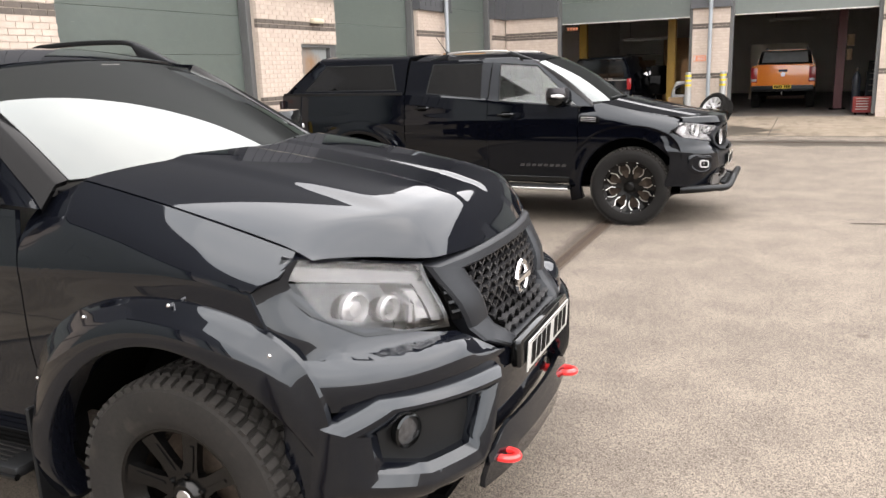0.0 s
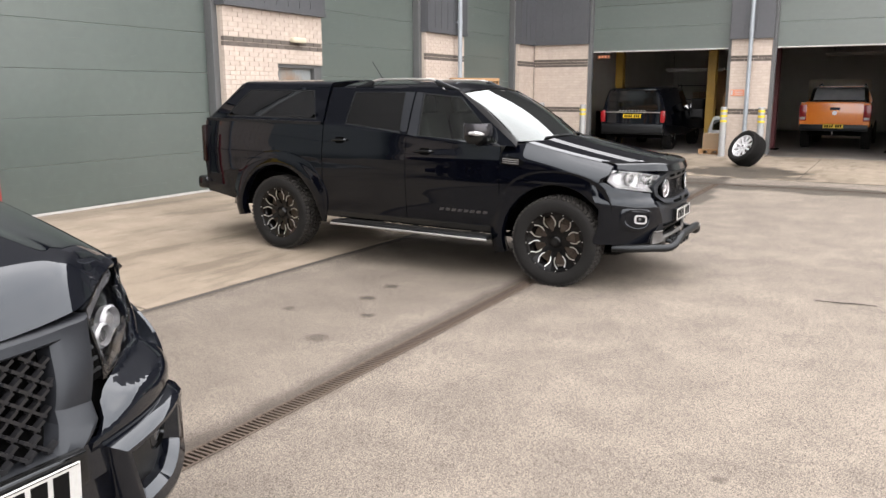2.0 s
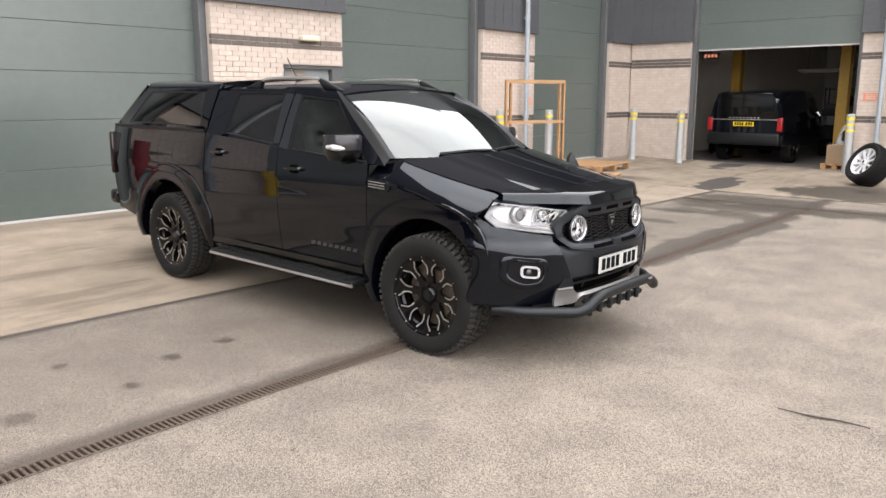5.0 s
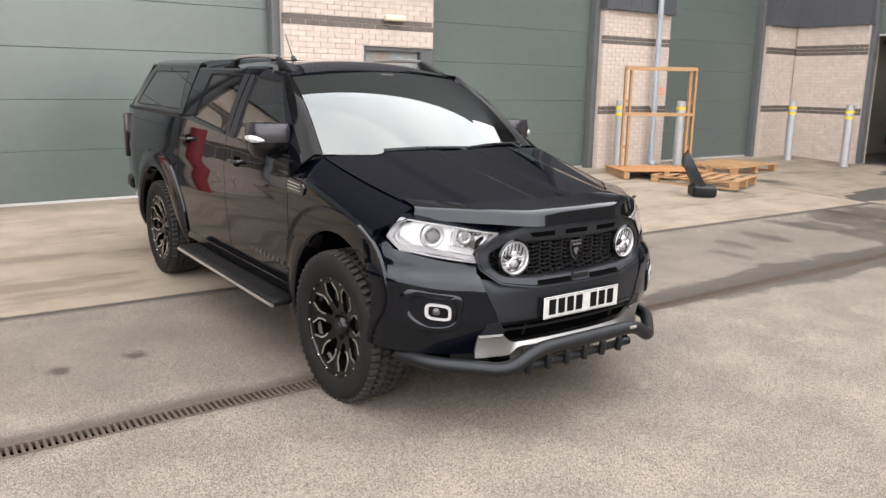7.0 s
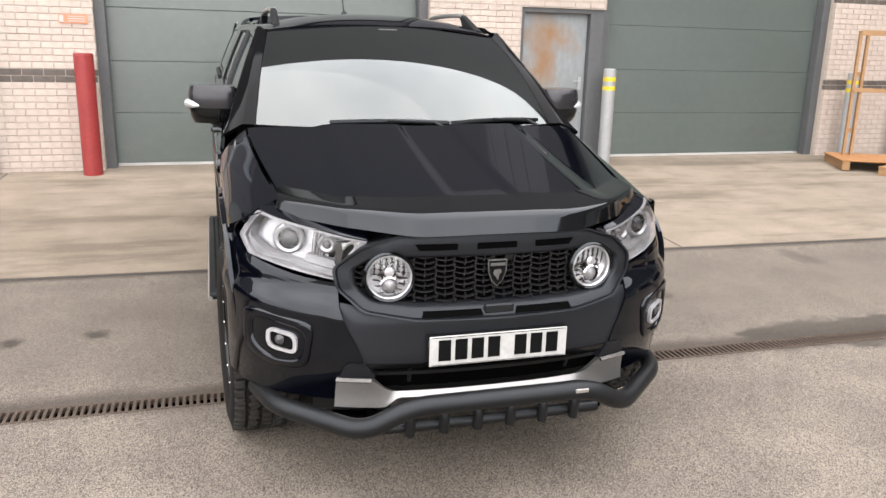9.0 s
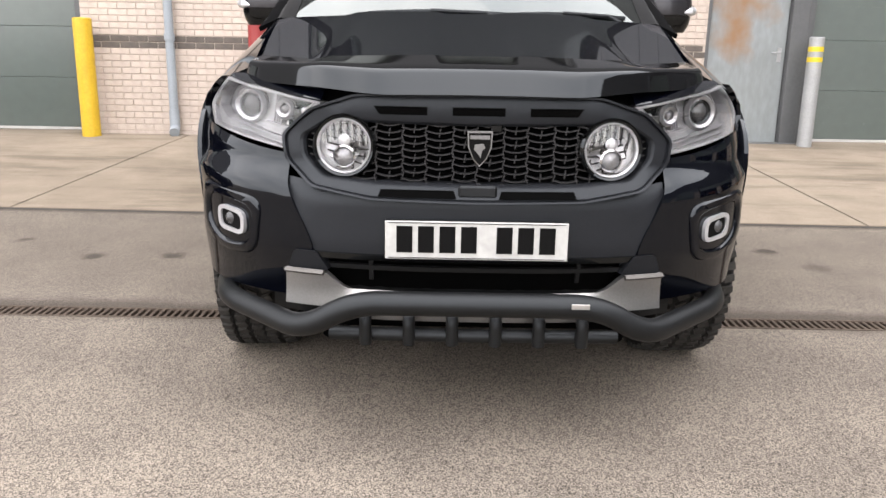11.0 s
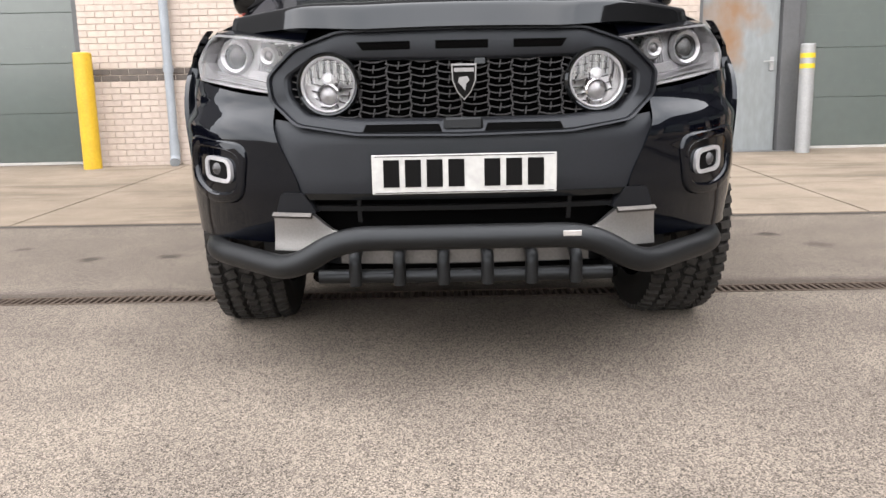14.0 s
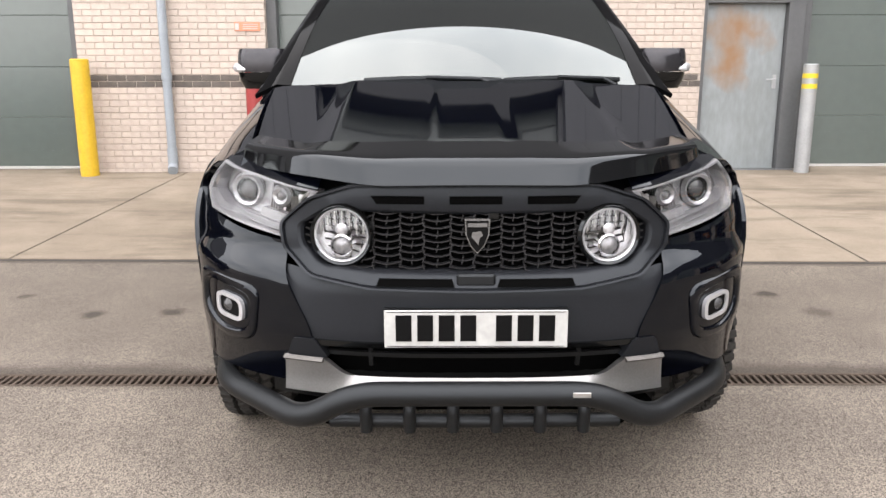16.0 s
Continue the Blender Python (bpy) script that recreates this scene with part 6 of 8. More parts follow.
            prism(bm, [(y0, 0.940), (y0 + 0.004, 0.940), (y0 - 0.004, 1.036 - 0.1 * (0.64 - y0)), (y0 - 0.008, 1.036 - 0.1 * (0.64 - y0))], hf, -0.060, -0.034)
            part("reflector_rib", bm, M_LAMPGREY if q % 2 else M_SMOKY, hl, smooth=0)
        bm = bmesh.new()
        prism(bm, along([(0.565, 0.908), (0.668, 0.928), (0.660, 0.952), (0.570, 0.938)], 2), hf, -0.050, -0.022)
        part("lower_reflector", bm, M_SMOKY, hl, "clear lower reflector box")
        bm = bmesh.new()
        prism(bm, along([(0.55, 0.884), (0.70, 0.914), (0.838, 0.936), (0.868, 0.985), (0.860, 1.045), (0.846, 0.985), (0.80, 0.950), (0.67, 0.926), (0.56, 0.905)], 3), hf, -0.045, -0.012)
        part("lower_bezel", bm, M_SMOKY, hl, "smoky grey lower band")
        wing_return(t, k, sg, lambda z: 0.86 + 0.03 * ramp01(0.94, 0.985, z) - 0.035 * ramp01(0.985, 1.075, z), 0.90, 1.08, M_PAINT)
        # fog lamp in its bezel
        fog = new("fog_lamp")
        fog.parent, fog.empty_display_size = t, 0.1
        o = rounded([(0.635, 0.735), (0.865, 0.765), (0.868, 0.60), (0.79, 0.545), (0.66, 0.555)], 0.05)
        i = rounded([(0.665, 0.705), (0.838, 0.730), (0.838, 0.625), (0.775, 0.580), (0.68, 0.590)], 0.045)
        bm = bmesh.new()
        collar(bm, o, i, hf, -0.02, 0.016, 0.009)
        part("bezel", bm, M_PAINT, fog)
        bm = bmesh.new()
        prism(bm, o, hf, -0.01, 0.0035)
        part("bezel_back", bm, M_MATT, fog)
        o = rounded([(0.692, 0.688), (0.788, 0.700), (0.788, 0.622), (0.692, 0.612)], 0.028)
        i = rounded([(0.7035, 0.677), (0.7765, 0.688), (0.7765, 0.634), (0.7035, 0.624)], 0.018)
        bm = bmesh.new()
        collar(bm, o, i, hf, 0.0, 0.018)
        part("surround", bm, M_CHROMEWHITE, fog, "bright rounded surround")
        bm = bmesh.new()
        prism(bm, i, hf, 0.0, 0.012)
        part("lens", bm, M_INK, fog)
        bm = bmesh.new()
        lathe(bm, [(0.0, 0.010), (0.010, 0.008), (0.019, 0.0)], 16, Matrix.Translation(hf(0.748, 0.658, 0.012)) @ Matrix.Rotation(radians(90 + sg * 30), 4, "Z"))
        part("bulb", bm, M_LAMPDARK, fog)
        bm = bmesh.new()
        lathe(bm, [(0.0, 0.002), (0.010, 0.002), (0.011, 0.0)], 14, Matrix.Translation(hf(0.70, 0.50, 0.0)) @ Matrix.Rotation(radians(90 + sg * 25), 4, "Z"))
        part("parking_sensor", bm, M_MATT, t)

    # grille
    gr = new("grille")
    gr.parent, gr.empty_display_size = t, 0.1
    gx = lambda y, z, d: k.on_front(y, z, d + 0.005)
    half_out = [(0.0, 1.052), (0.35, 1.048), (0.475, 1.006), (0.562, 0.925), (0.555, 0.855), (0.475, 0.785), (0.30, 0.757), (0.0, 0.752)]
    half_in = [(0.0, 0.962), (0.34, 0.968), (0.42, 0.968), (0.498, 0.925), (0.495, 0.865), (0.435, 0.815), (0.30, 0.803), (0.0, 0.800)]
    full = lambda h: h + [(-a, b) for a, b in h[-2:0:-1]]
    outer, inner = along(rounded(full(half_out), 0.018, 3), 2), along(rounded(full(half_in), 0.02, 3), 2)
    bm = bmesh.new()
    collar(bm, outer, inner, gx, -0.05, 0.018, 0.012)
    part("grille_frame", bm, M_SATINBLACK, gr, "matt black grille surround", smooth=25)
    bm = bmesh.new()
    collar(bm, outer, [(a * 0.985, 0.893 + (b - 0.893) * 0.965) for a, b in outer], gx, 0.01, 0.026)
    part("frame_lip", bm, M_SATINBLACK, gr, smooth=25)
    # Slots are solid near-black patches, painted as the shade of openings.
    for y0, y1 in ((-0.295, -0.145), (-0.074, 0.074), (0.145, 0.295)):
        bm = bmesh.new()
        prism(bm, along([(y0 + 0.016 * (y0 < -0.2), 0.993), (y1 - 0.016 * (y1 > 0.2), 0.993), (y1, 1.016), (y0, 1.016)], 4), gx, 0.0, 0.0195)
        part("grille_slot", bm, M_DARK, gr, "near-black patch for a shaded slot", smooth=0)
    for y0, y1 in ((-0.28, -0.06), (0.06, 0.28)):
        bm = bmesh.new()
        prism(bm, along([(y0, 0.766), (y1, 0.766), (y1 - 0.008, 0.786), (y0 + 0.008, 0.786)], 4), gx, 0.01, 0.0215)
        part("grille_slot", bm, M_DARK, gr, "near-black patch for a shaded slot", smooth=0)
    bm = bmesh.new()
    box(bm, gx(0, 0.785, 0.020), (0.02, 0.11, 0.035), bevel=0.006)
    part("grille_nub", bm, M_MATT, gr)
    # columns of stretched cells between leaning ribs
    bm = bmesh.new()
    cw, ch = 0.073, 0.0205

    def inside(y, z):
        y = abs(y)
        return 0.795 < z < 0.975 and y < 0.505 and z < 0.975 - max(0, (y - 0.42)) * 0.5 and z > 0.798 + max(0, (y - 0.43)) * 0.9

    def bar(p, q, thick):
        mid = ((p[0] + q[0]) / 2, (p[1] + q[1]) / 2)
        if not inside(*mid):
            return
        d = Vector((0, q[0] - p[0], q[1] - p[1]))
        box(bm, gx(mid[0], mid[1], -0.012), (0.016, d.length + 0.002, thick), Matrix.Rotation(math.atan2(d.z, d.y), 3, "X"))
    for i in range(-8, 8):
        y0, y1 = i * cw, (i + 1) * cw
        wave = 0.006 if i % 2 else -0.006
        for j in range(-1, 10):
            z = 0.797 + j * ch + (ch / 2 if i % 2 else 0.0)
            ym = (y0 + y1) / 2
            bar((y0, z + 0.005), (ym - 0.012, z - 0.001), 0.0036)
            bar((ym - 0.012, z - 0.001), (ym + 0.012, z - 0.001), 0.0036)
            bar((ym + 0.012, z - 0.001), (y1, z + 0.005), 0.0036)
            bar((ym, z), (ym + 0.002, z + ch * 0.5), 0.0034) if j % 2 else bar((ym - 0.002, z + ch * 0.5), (ym, z + ch), 0.0034)
            bar((y0 + (wave if j % 2 else 0.0), z), (y0 + (0.0 if j % 2 else wave), z + ch), 0.0036)
    part("mesh_insert", bm, M_MESH, gr, "black mesh of stretched cells", smooth=0)
    # Near-black sheet behind the mesh: the grille's inner shade as colour.
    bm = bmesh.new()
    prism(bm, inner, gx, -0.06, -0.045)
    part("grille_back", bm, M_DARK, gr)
    # round lamps in the grille
    for sg in (-1, 1):
        sp = new("spot_lamp")
        sp.parent, sp.empty_display_size = t, 0.1
        m = Matrix.Translation(gx(sg * 0.380, 0.900, 0.018)) @ Matrix.Rotation(radians(90 + sg * 6), 4, "Z") @ Matrix.Scale(1.05, 4)
        bm = bmesh.new()
        lathe(bm, [(0.072, -0.05), (0.086, -0.04), (0.088, 0.004), (0.082, 0.012), (0.0765, 0.008), (0.075, -0.01)], 40, m)
        part("housing", bm, M_GLOSSPLASTIC, sp)
        bm = bmesh.new()
        lathe(bm, [(0.0765, 0.006), (0.0735, 0.010), (0.069, 0.004), (0.068, -0.012)], 48, m)
        part("lamp_ring", bm, M_CHROMEWHITE, sp, "bright lamp ring")
        bm = bmesh.new()
        lathe(bm, [(0.074, 0.002), (0.066, -0.018), (0.045, -0.036), (0.02, -0.044), (0.0, -0.046)], 40, m)
        part("reflector", bm, M_REFLECTOR, sp, "bright reflector bowl")
        rnd = random.Random(11)
        for q in range(13):
            h = (q - 6) * 0.0098
            top = math.sqrt(max(0.0, 0.067 ** 2 - h * h))
            low = 0.012 + rnd.uniform(-0.004, 0.006) - (0.010 if abs(q - 6) > 3 else 0.0)
            a, b = m @ Vector((h, 0.014, low)), m @ Vector((h, 0.004, top))
            bm = bmesh.new()
            tube(bm, [a, a.lerp(b, 0.5) + m.to_3x3() @ Vector((0, -0.003, 0)), b], [0.0018, 0.0034, 0.0026], 6)
            part("lens_flute", bm, M_LAMPDARK if q % 2 else M_LAMPWHITE, sp)
        bm = bmesh.new()
        lathe(bm, [(0.027, 0.010), (0.031, 0.006), (0.034, -0.03)], 28, m @ Matrix.Translation((0, 0, -0.028)))
        part("bulb_ring", bm, M_CHROME, sp, "bright projector ring")
        bm = bmesh.new()
        lathe(bm, [(0.0, 0.012), (0.014, 0.009), (0.027, -0.002)], 24, m @ Matrix.Translation((0, 0, -0.028)))
        part("bulb_eye", bm, M_LAMPGREY, sp, "dim projector lens")
        bm = bmesh.new()
        lathe(bm, [(0.0, 0.008), (0.010, 0.007), (0.017, 0.0)], 18, m @ Matrix.Translation((0, 0, 0.016)))
        part("bulb_hood", bm, M_CHROMEWHITE, sp, "bright bulb hood")
        bm = bmesh.new()
        lathe(bm, [(0.0, 0.018), (0.03, 0.016), (0.055, 0.011), (0.074, 0.005), (0.074, 0.002), (0.055, 0.008), (0.03, 0.013), (0.0, 0.015)], 40, m)
        g = part("lens", bm, M_CLEAR, sp, "clear lamp lens")
        g.visible_shadow = False
    # shield badge with no lettering
    shield = [(-0.036, 0.046), (0.036, 0.046), (0.034, 0.0), (0.020, -0.034), (0.0, -0.056), (-0.020, -0.034), (-0.034, 0.0)]
    bm = bmesh.new()
    prism(bm, shield, lambda a, b, d: gx(a + 0.005, b + 0.905, d), 0.005, 0.016)
    bd = part("badge", bm, M_DULLSILVER, gr, "silver shield badge", smooth=0)
    bm = bmesh.new()
    prism(bm, [(a * 0.88, b * 0.90) for a, b in shield], lambda a, b, d: gx(a + 0.005, b + 0.904, d), 0.0155, 0.0185)
    part("badge_field", bm, M_INK, bd, smooth=0)
    bm = bmesh.new()
    prism(bm, [(-0.014, 0.014), (0.010, 0.017), (0.016, 0.005), (0.006, -0.004), (0.003, -0.024), (-0.005, -0.013), (-0.017, 0.0)], lambda a, b, d: gx(a + 0.005, b + 0.899, d), 0.018, 0.0205)
    part("badge_shape", bm, M_DULLSILVER, bd, "plain silver shape", smooth=0)
    bm = bmesh.new()
    prism(bm, [(-0.028, 0.024), (0.028, 0.024), (0.028, 0.035), (-0.028, 0.035)], lambda a, b, d: gx(a + 0.005, b + 0.904, d), 0.018, 0.0205)
    part("badge_bar", bm, M_DULLSILVER, bd, "plain silver bar", smooth=0)
    bm = bmesh.new()
    box(bm, gx(0.052, 0.958, 0.005), (0.014, 0.032, 0.022), bevel=0.003)
    part("grille_camera", bm, M_GLOSSPLASTIC, gr)

    # tubular front bar
    bar_t = new("front_bar")
    bar_t.parent, bar_t.empty_display_size = t, 0.1
    right = [(0.935, 0.0, 0.478), (0.935, 0.345, 0.478), (0.905, 0.495, 0.386), (0.650, 0.778, 0.400), (0.45, 0.830, 0.394)]
    pts = [(x, -y, z) for x, y, z in right[:0:-1]] + right[1:]
    bm = bmesh.new()
    tube(bm, arc_points(pts, 0.085, 8), 0.035, 18)
    part("upper_tube", bm, M_MATT, bar_t, "matt black bent tube")
    bm = bmesh.new()
    tube(bm, [(0.82, -0.43, 0.345), (0.83, 0, 0.345), (0.82, 0.43, 0.345)], 0.021, 14)
    part("lower_tube", bm, M_MATT, bar_t)
    for q in range(6):
        y = -0.32 + 0.128 * q
        bm = bmesh.new()
        tube(bm, arc_points([(0.80, y, 0.415), (0.858, y, 0.408), (0.850, y, 0.325)], 0.03, 5), 0.0185, 12)
        part("tooth", bm, M_MATT, bar_t, "short black tube tooth")
    for sg in (-1, 1):
        bm = bmesh.new()
        tube(bm, [(0.82, sg * 0.43, 0.345), (0.66, sg * 0.44, 0.40)], 0.02, 10)
        part("bracket", bm, M_DARK, bar_t)
    bm = bmesh.new()
    box(bm, (0.9695, 0.29, 0.488), (0.004, 0.05, 0.015), bevel=0.001)
    part("maker_plate", bm, M_SATIN, bar_t, "small silver plate", smooth=0)
    return t


ranger()


# ---- the second black pickup, passed first ----
def navara():
    k = Truck(3.15, 0.405, 0.925, 1.30, 1.41, (0.29, 0.585, 2.5),
              lambda z: -0.05 * ramp01(0.55, 0.36, z) - 0.075 * ramp01(0.80, 0.90, z) - 0.07 * ramp01(0.93, 1.12, z), (1.390, -0.19, -0.058), 1.85, (-0.31, 1.380, -1.07, 1.782), (0.055, 0.86),
              sweep=lambda y, z: -0.07 * ramp01(0.45, 0.70, y) * (1 - 0.8 * ramp01(0.74, 0.88, y)) * ramp01(0.84, 0.96, z) + 0.075 * (ramp01(0.80, 0.90, z) - ramp01(0.872, 0.905, z)) * ramp01(0.42, 0.54, abs(y)), crest=0.115, lid=0.795, dome=0.082)
    t = empty("pickup_truck", pose(-1.76, 2.575, 0, 0, 0.2, 2.0), "glossy black double-cab pickup with lattice grille and red tow hooks", "pickup truck")
    body_sides(t, k, (-0.60, -1.62, -2.60, -4.35), 0.47, (0.53, 0.54), M_PAINT_FLAKE)
    bm = bmesh.new()
    sheet(bm, k.bonnet, span(0, 1, 44), span(-1, 1, 121), 0.015, (0.2, 0, 0.3))
    part("bonnet", bm, M_PAINT_FLAKE, t)
    cab(t, k, -2.56, [(-2.36, 1.43), (-2.32, 1.725), (-1.73, 1.73), (-1.70, 1.38)], [(-1.50, 1.36), (-1.53, 1.72), (-1.13, 1.69), (-0.66, 1.315)], -1.62,
        (-2.42, -1.18, 0.60, M_MATT), M_PILLAR, M_PAINT_FLAKE)
    for x, r0, r1 in ((0.0, 0.515, 0.66), (-3.15, 0.515, 0.67)):
        for sg in (-1, 1):
            wheel(t, pose(x, sg * 0.82, k.hub, 0, 9 * sg + 30 * x, 0 if sg < 0 else 180), 0.405, 0.28, 0.245, "paddle", M_TREAD, M_DUSTY)
            flare(t, k, sg, x, r0, r1, 0.99, 20 if x > -1 else 8, 192, M_PAINT_FLAKE, 5)
    for sg in (-1, 1):
        mirror(t, k, sg, -0.84, 1.43, M_GLOSSPLASTIC)
        step_board(t, sg, -2.45, -0.66, 1.01, 0.40, M_GLOSSPLASTIC)
        bm = bmesh.new()
        box(bm, (-0.60, sg * 0.86, 0.43), (0.015, 0.24, 0.42), bevel=0.005)
        part("mud_flap", bm, M_MATT, t)
    underside(t, k, -4.3)
    bm = bmesh.new()
    sheet(bm, lambda u, v: (-4.35, 0.82 * v, mix(0.66, 1.40, u)), span(0, 1, 5), span(-1, 1, 7), 0.03, (-3.4, 0, 1.0))
    part("tailgate", bm, M_PAINT_FLAKE, t)
    bm = bmesh.new()
    sheet(bm, lambda u, v: (mix(-2.60, -4.34, u), 0.875 * v, 1.415 + 0.02 * (1 - v * v)), span(0, 1, 6), span(-1, 1, 9), 0.02, (-3.4, 0, 0.5))
    part("bed_cover", bm, M_MATT, t, "black bed cover")
    bm = bmesh.new()
    box(bm, (-4.42, 0, 0.64), (0.15, 1.70, 0.15), bevel=0.04, seg=3)
    part("rear_bumper", bm, M_GLOSSPLASTIC, t)
    for sg in (-1, 1):
        bm = bmesh.new()
        box(bm, (-4.34, sg * 0.86, 1.12), (0.06, 0.10, 0.40), bevel=0.02, seg=2)
        part("tail_light", bm, M_REDLENS, t, "red tail lamp")

    def strip(name, y0, y1, zlo, zhi, mt, d=0.0, th=0.02, n=25, m=9, label="", push=None):
        bm = bmesh.new()

        def p(s, v):
            y = k.hw * math.sin(s)
            z = mix(zlo(y), zhi(y), v)
            return k.on_front(y, z, d + (push(y, z) if push else 0.0))
        sheet(bm, p, span(math.asin(y0 / k.hw), math.asin(y1 / k.hw), n), span(0, 1, m), th, (-0.5, 0, 0.8))
        return part(name, bm, mt, t, label)

    low = lambda y: mix(0.905, 1.035, ramp01(0.48, 0.90, abs(y)))
    top = lambda y: mix(1.10, 1.16, ramp01(0.45, 0.90, abs(y)))
    for sg in (-1, 1):
        lo, hi = sorted((sg * 0.46, sg * 0.85))
        strip("nose_panel", lo, hi, low, top, M_PAINT_FLAKE, -0.075, n=24, m=8)
        lo, hi = sorted((sg * 0.34, sg * 0.921))
        strip("bumper_upper", lo, hi, lambda y: 0.755, lambda y: mix(0.80, low(y) - 0.006, ramp01(0.34, 0.50, abs(y))), M_PAINT_FLAKE, 0.0, n=28, m=16, push=lambda y, z: 0.022 * ramp01(0.90, 0.83, z) - 0.012 * ramp01(0.80, 0.76, z))
        lo, hi = sorted((sg * 0.36, sg * 0.921))
        strip("bumper_corner", lo, hi, lambda y: 0.42, lambda y: 0.795, M_PAINT_FLAKE, -0.045, n=28, m=9)
        # angular frame round the fog lamp
        hf = lambda y, z, d: k.on_front(sg * y, z, d)
        o = along([(0.385, 0.770), (0.80, 0.792), (0.895, 0.720), (0.90, 0.480), (0.70, 0.415), (0.46, 0.420)], 6)
        i = along([(0.475, 0.700), (0.74, 0.722), (0.80, 0.675), (0.79, 0.580), (0.68, 0.540), (0.53, 0.545)], 6)
        bm = bmesh.new()
        collar(bm, o, i, hf, -0.05, 0.060, 0.05, 0.42)
        part("bumper_frame", bm, M_PAINT_FLAKE, t, smooth=30)
        fog = new("fog_lamp")
        fog.parent, fog.empty_display_size = t, 0.1
        bm = bmesh.new()
        prism(bm, i, hf, -0.05, -0.02)
        part("bezel", bm, M_MATT, fog)
        m = Matrix.Translation(hf(0.720, 0.645, -0.03)) @ Matrix.Rotation(radians(90 + sg * 22), 4, "Z")
        bm = bmesh.new()
        lathe(bm, [(0.052, -0.01), (0.054, 0.014), (0.047, 0.018), (0.043, 0.008)], 28, m)
        part("ring", bm, M_GLOSSPLASTIC, fog)
        bm = bmesh.new()
        lathe(bm, [(0.0, 0.014), (0.025, 0.010), (0.044, 0.004)], 28, m)
        part("lens", bm, M_LAMPDARK, fog)
        bm = bmesh.new()
        tube(bm, [hf(0.50, 0.728, 0.036), hf(0.72, 0.748, 0.036)], 0.004, 6)
        part("trim_line", bm, M_MATT, fog)
        # headlamp
        hl = new("headlamp")
        hl.parent, hl.empty_display_size = t, 0.1
        outline = [(0.505, 1.112), (0.70, 1.150), (0.868, 1.186), (0.885, 1.125), (0.83, 1.02), (0.72, 0.935), (0.49, 0.912)]
        lf = lambda y, z, d: (lambda q: Vector((q.x, q.y * (1 - 0.035 * ramp01(1.03, 1.2, z) * ramp01(0.5, 0.85, y)), q.z)))(k.on_front(sg * y, z, d))
        lamp_brow(t, k, sg, lf, lambda s: (mix(0.505, 0.868, s), mix(1.112, 1.186, s) + 0.005), 0.62, 0.90, M_PAINT_FLAKE)
        bm = bmesh.new()
        prism(bm, along(outline, 5), lf, -0.075, -0.06)
        part("lamp_bowl", bm, M_GLOSSPLASTIC, hl, "black lamp housing")
        c = Vector((0.68, 1.05))
        inner = [tuple(c.lerp(Vector(q), 0.93)) for q in outline]
        bm = bmesh.new()
        collar(bm, along(outline, 5), along(inner, 5), lf, -0.065, 0.004)
        part("lamp_rim", bm, M_GLOSSPLASTIC, hl)
        bm = bmesh.new()
        prism(bm, along([(0.52, 1.085), (0.70, 1.128), (0.855, 1.160), (0.86, 1.12), (0.70, 1.085), (0.53, 1.05)], 3), lf, -0.035, -0.02)
        part("daytime_strip", bm, M_LAMPSTRIP, hl, "grey lamp strip")
        bm = bmesh.new()
        prism(bm, along([(0.506, 1.052), (0.545, 1.064), (0.532, 0.935), (0.498, 0.930)], 3), lf, -0.045, -0.022)
        part("daytime_strip", bm, M_LAMPSTRIP, hl, "smoky grey inner strip")
        for y, z, r in ((0.712, 1.008, 0.046), (0.632, 0.992, 0.034)):
            p = lf(y, z, -0.04)
            m = Matrix.Translation(p) @ Matrix.Rotation(radians(90 + sg * 18), 4, "Z")
            bm = bmesh.new()
            lathe(bm, [(r + 0.006, 0.0), (r + 0.008, 0.02), (r, 0.028), (r - 0.008, 0.002)], 28, m)
            part("lamp_ring", bm, M_FACET, hl, "chrome lamp ring")
            bm = bmesh.new()
            lathe(bm, [(0.0, 0.024), (r * 0.5, 0.020), (r * 0.95, -0.002)], 24, m)
            part("projector", bm, M_FACET if r > 0.04 else M_LAMPDARK, hl)
        for a, w in ((0.585, 0.010), (0.560, 0.016)):
            bm = bmesh.new()
            prism(bm, [(a, 0.940), (a + w, 0.940), (a - 0.018 + w, 0.990), (a + 0.004 + w, 1.030), (a + 0.004, 1.030), (a - 0.018, 0.990)], lf, -0.05, -0.028)
            part("light_guide", bm, M_LAMPSTRIP, hl, "grey light guide", smooth=0)
        bm = bmesh.new()
        prism(bm, [(0.540, 0.945), (0.572, 0.95), (0.562, 1.00), (0.572, 1.035), (0.545, 1.030)], lf, -0.05, -0.026)
        part("indicator", bm, M_SMOKY, hl, "clear indicator")
        bm = bmesh.new()

        def lens(u, v):
            a, b = Vector(outline[0]).lerp(Vector(outline[6]), v), Vector(outline[2]).lerp(Vector((0.80, 1.0)), v)
            q = a.lerp(b, u)
            return lf(q.x, q.y - 0.02 * v * math.sin(math.pi * u), 0.005 + 0.010 * math.sin(math.pi * v) * math.sin(math.pi * u) ** 0.5)
        sheet(bm, lens, span(0, 1, 18), span(0, 1, 9), 0.003, (0, 0, 0.9))
        ln = part("lens", bm, M_CLEAR, hl, "clear lamp lens")
        ln.visible_shadow = False
        wing_return(t, k, sg, lambda z: 0.69 + 0.11 * ramp01(0.92, 1.02, z) + 0.05 * ramp01(1.02, 1.12, z) - 0.02 * ramp01(1.12, 1.18, z), 0.90, 1.185, M_PAINT_FLAKE)
        # side inlet: a near-black block painted for its shaded opening
        bm = bmesh.new()
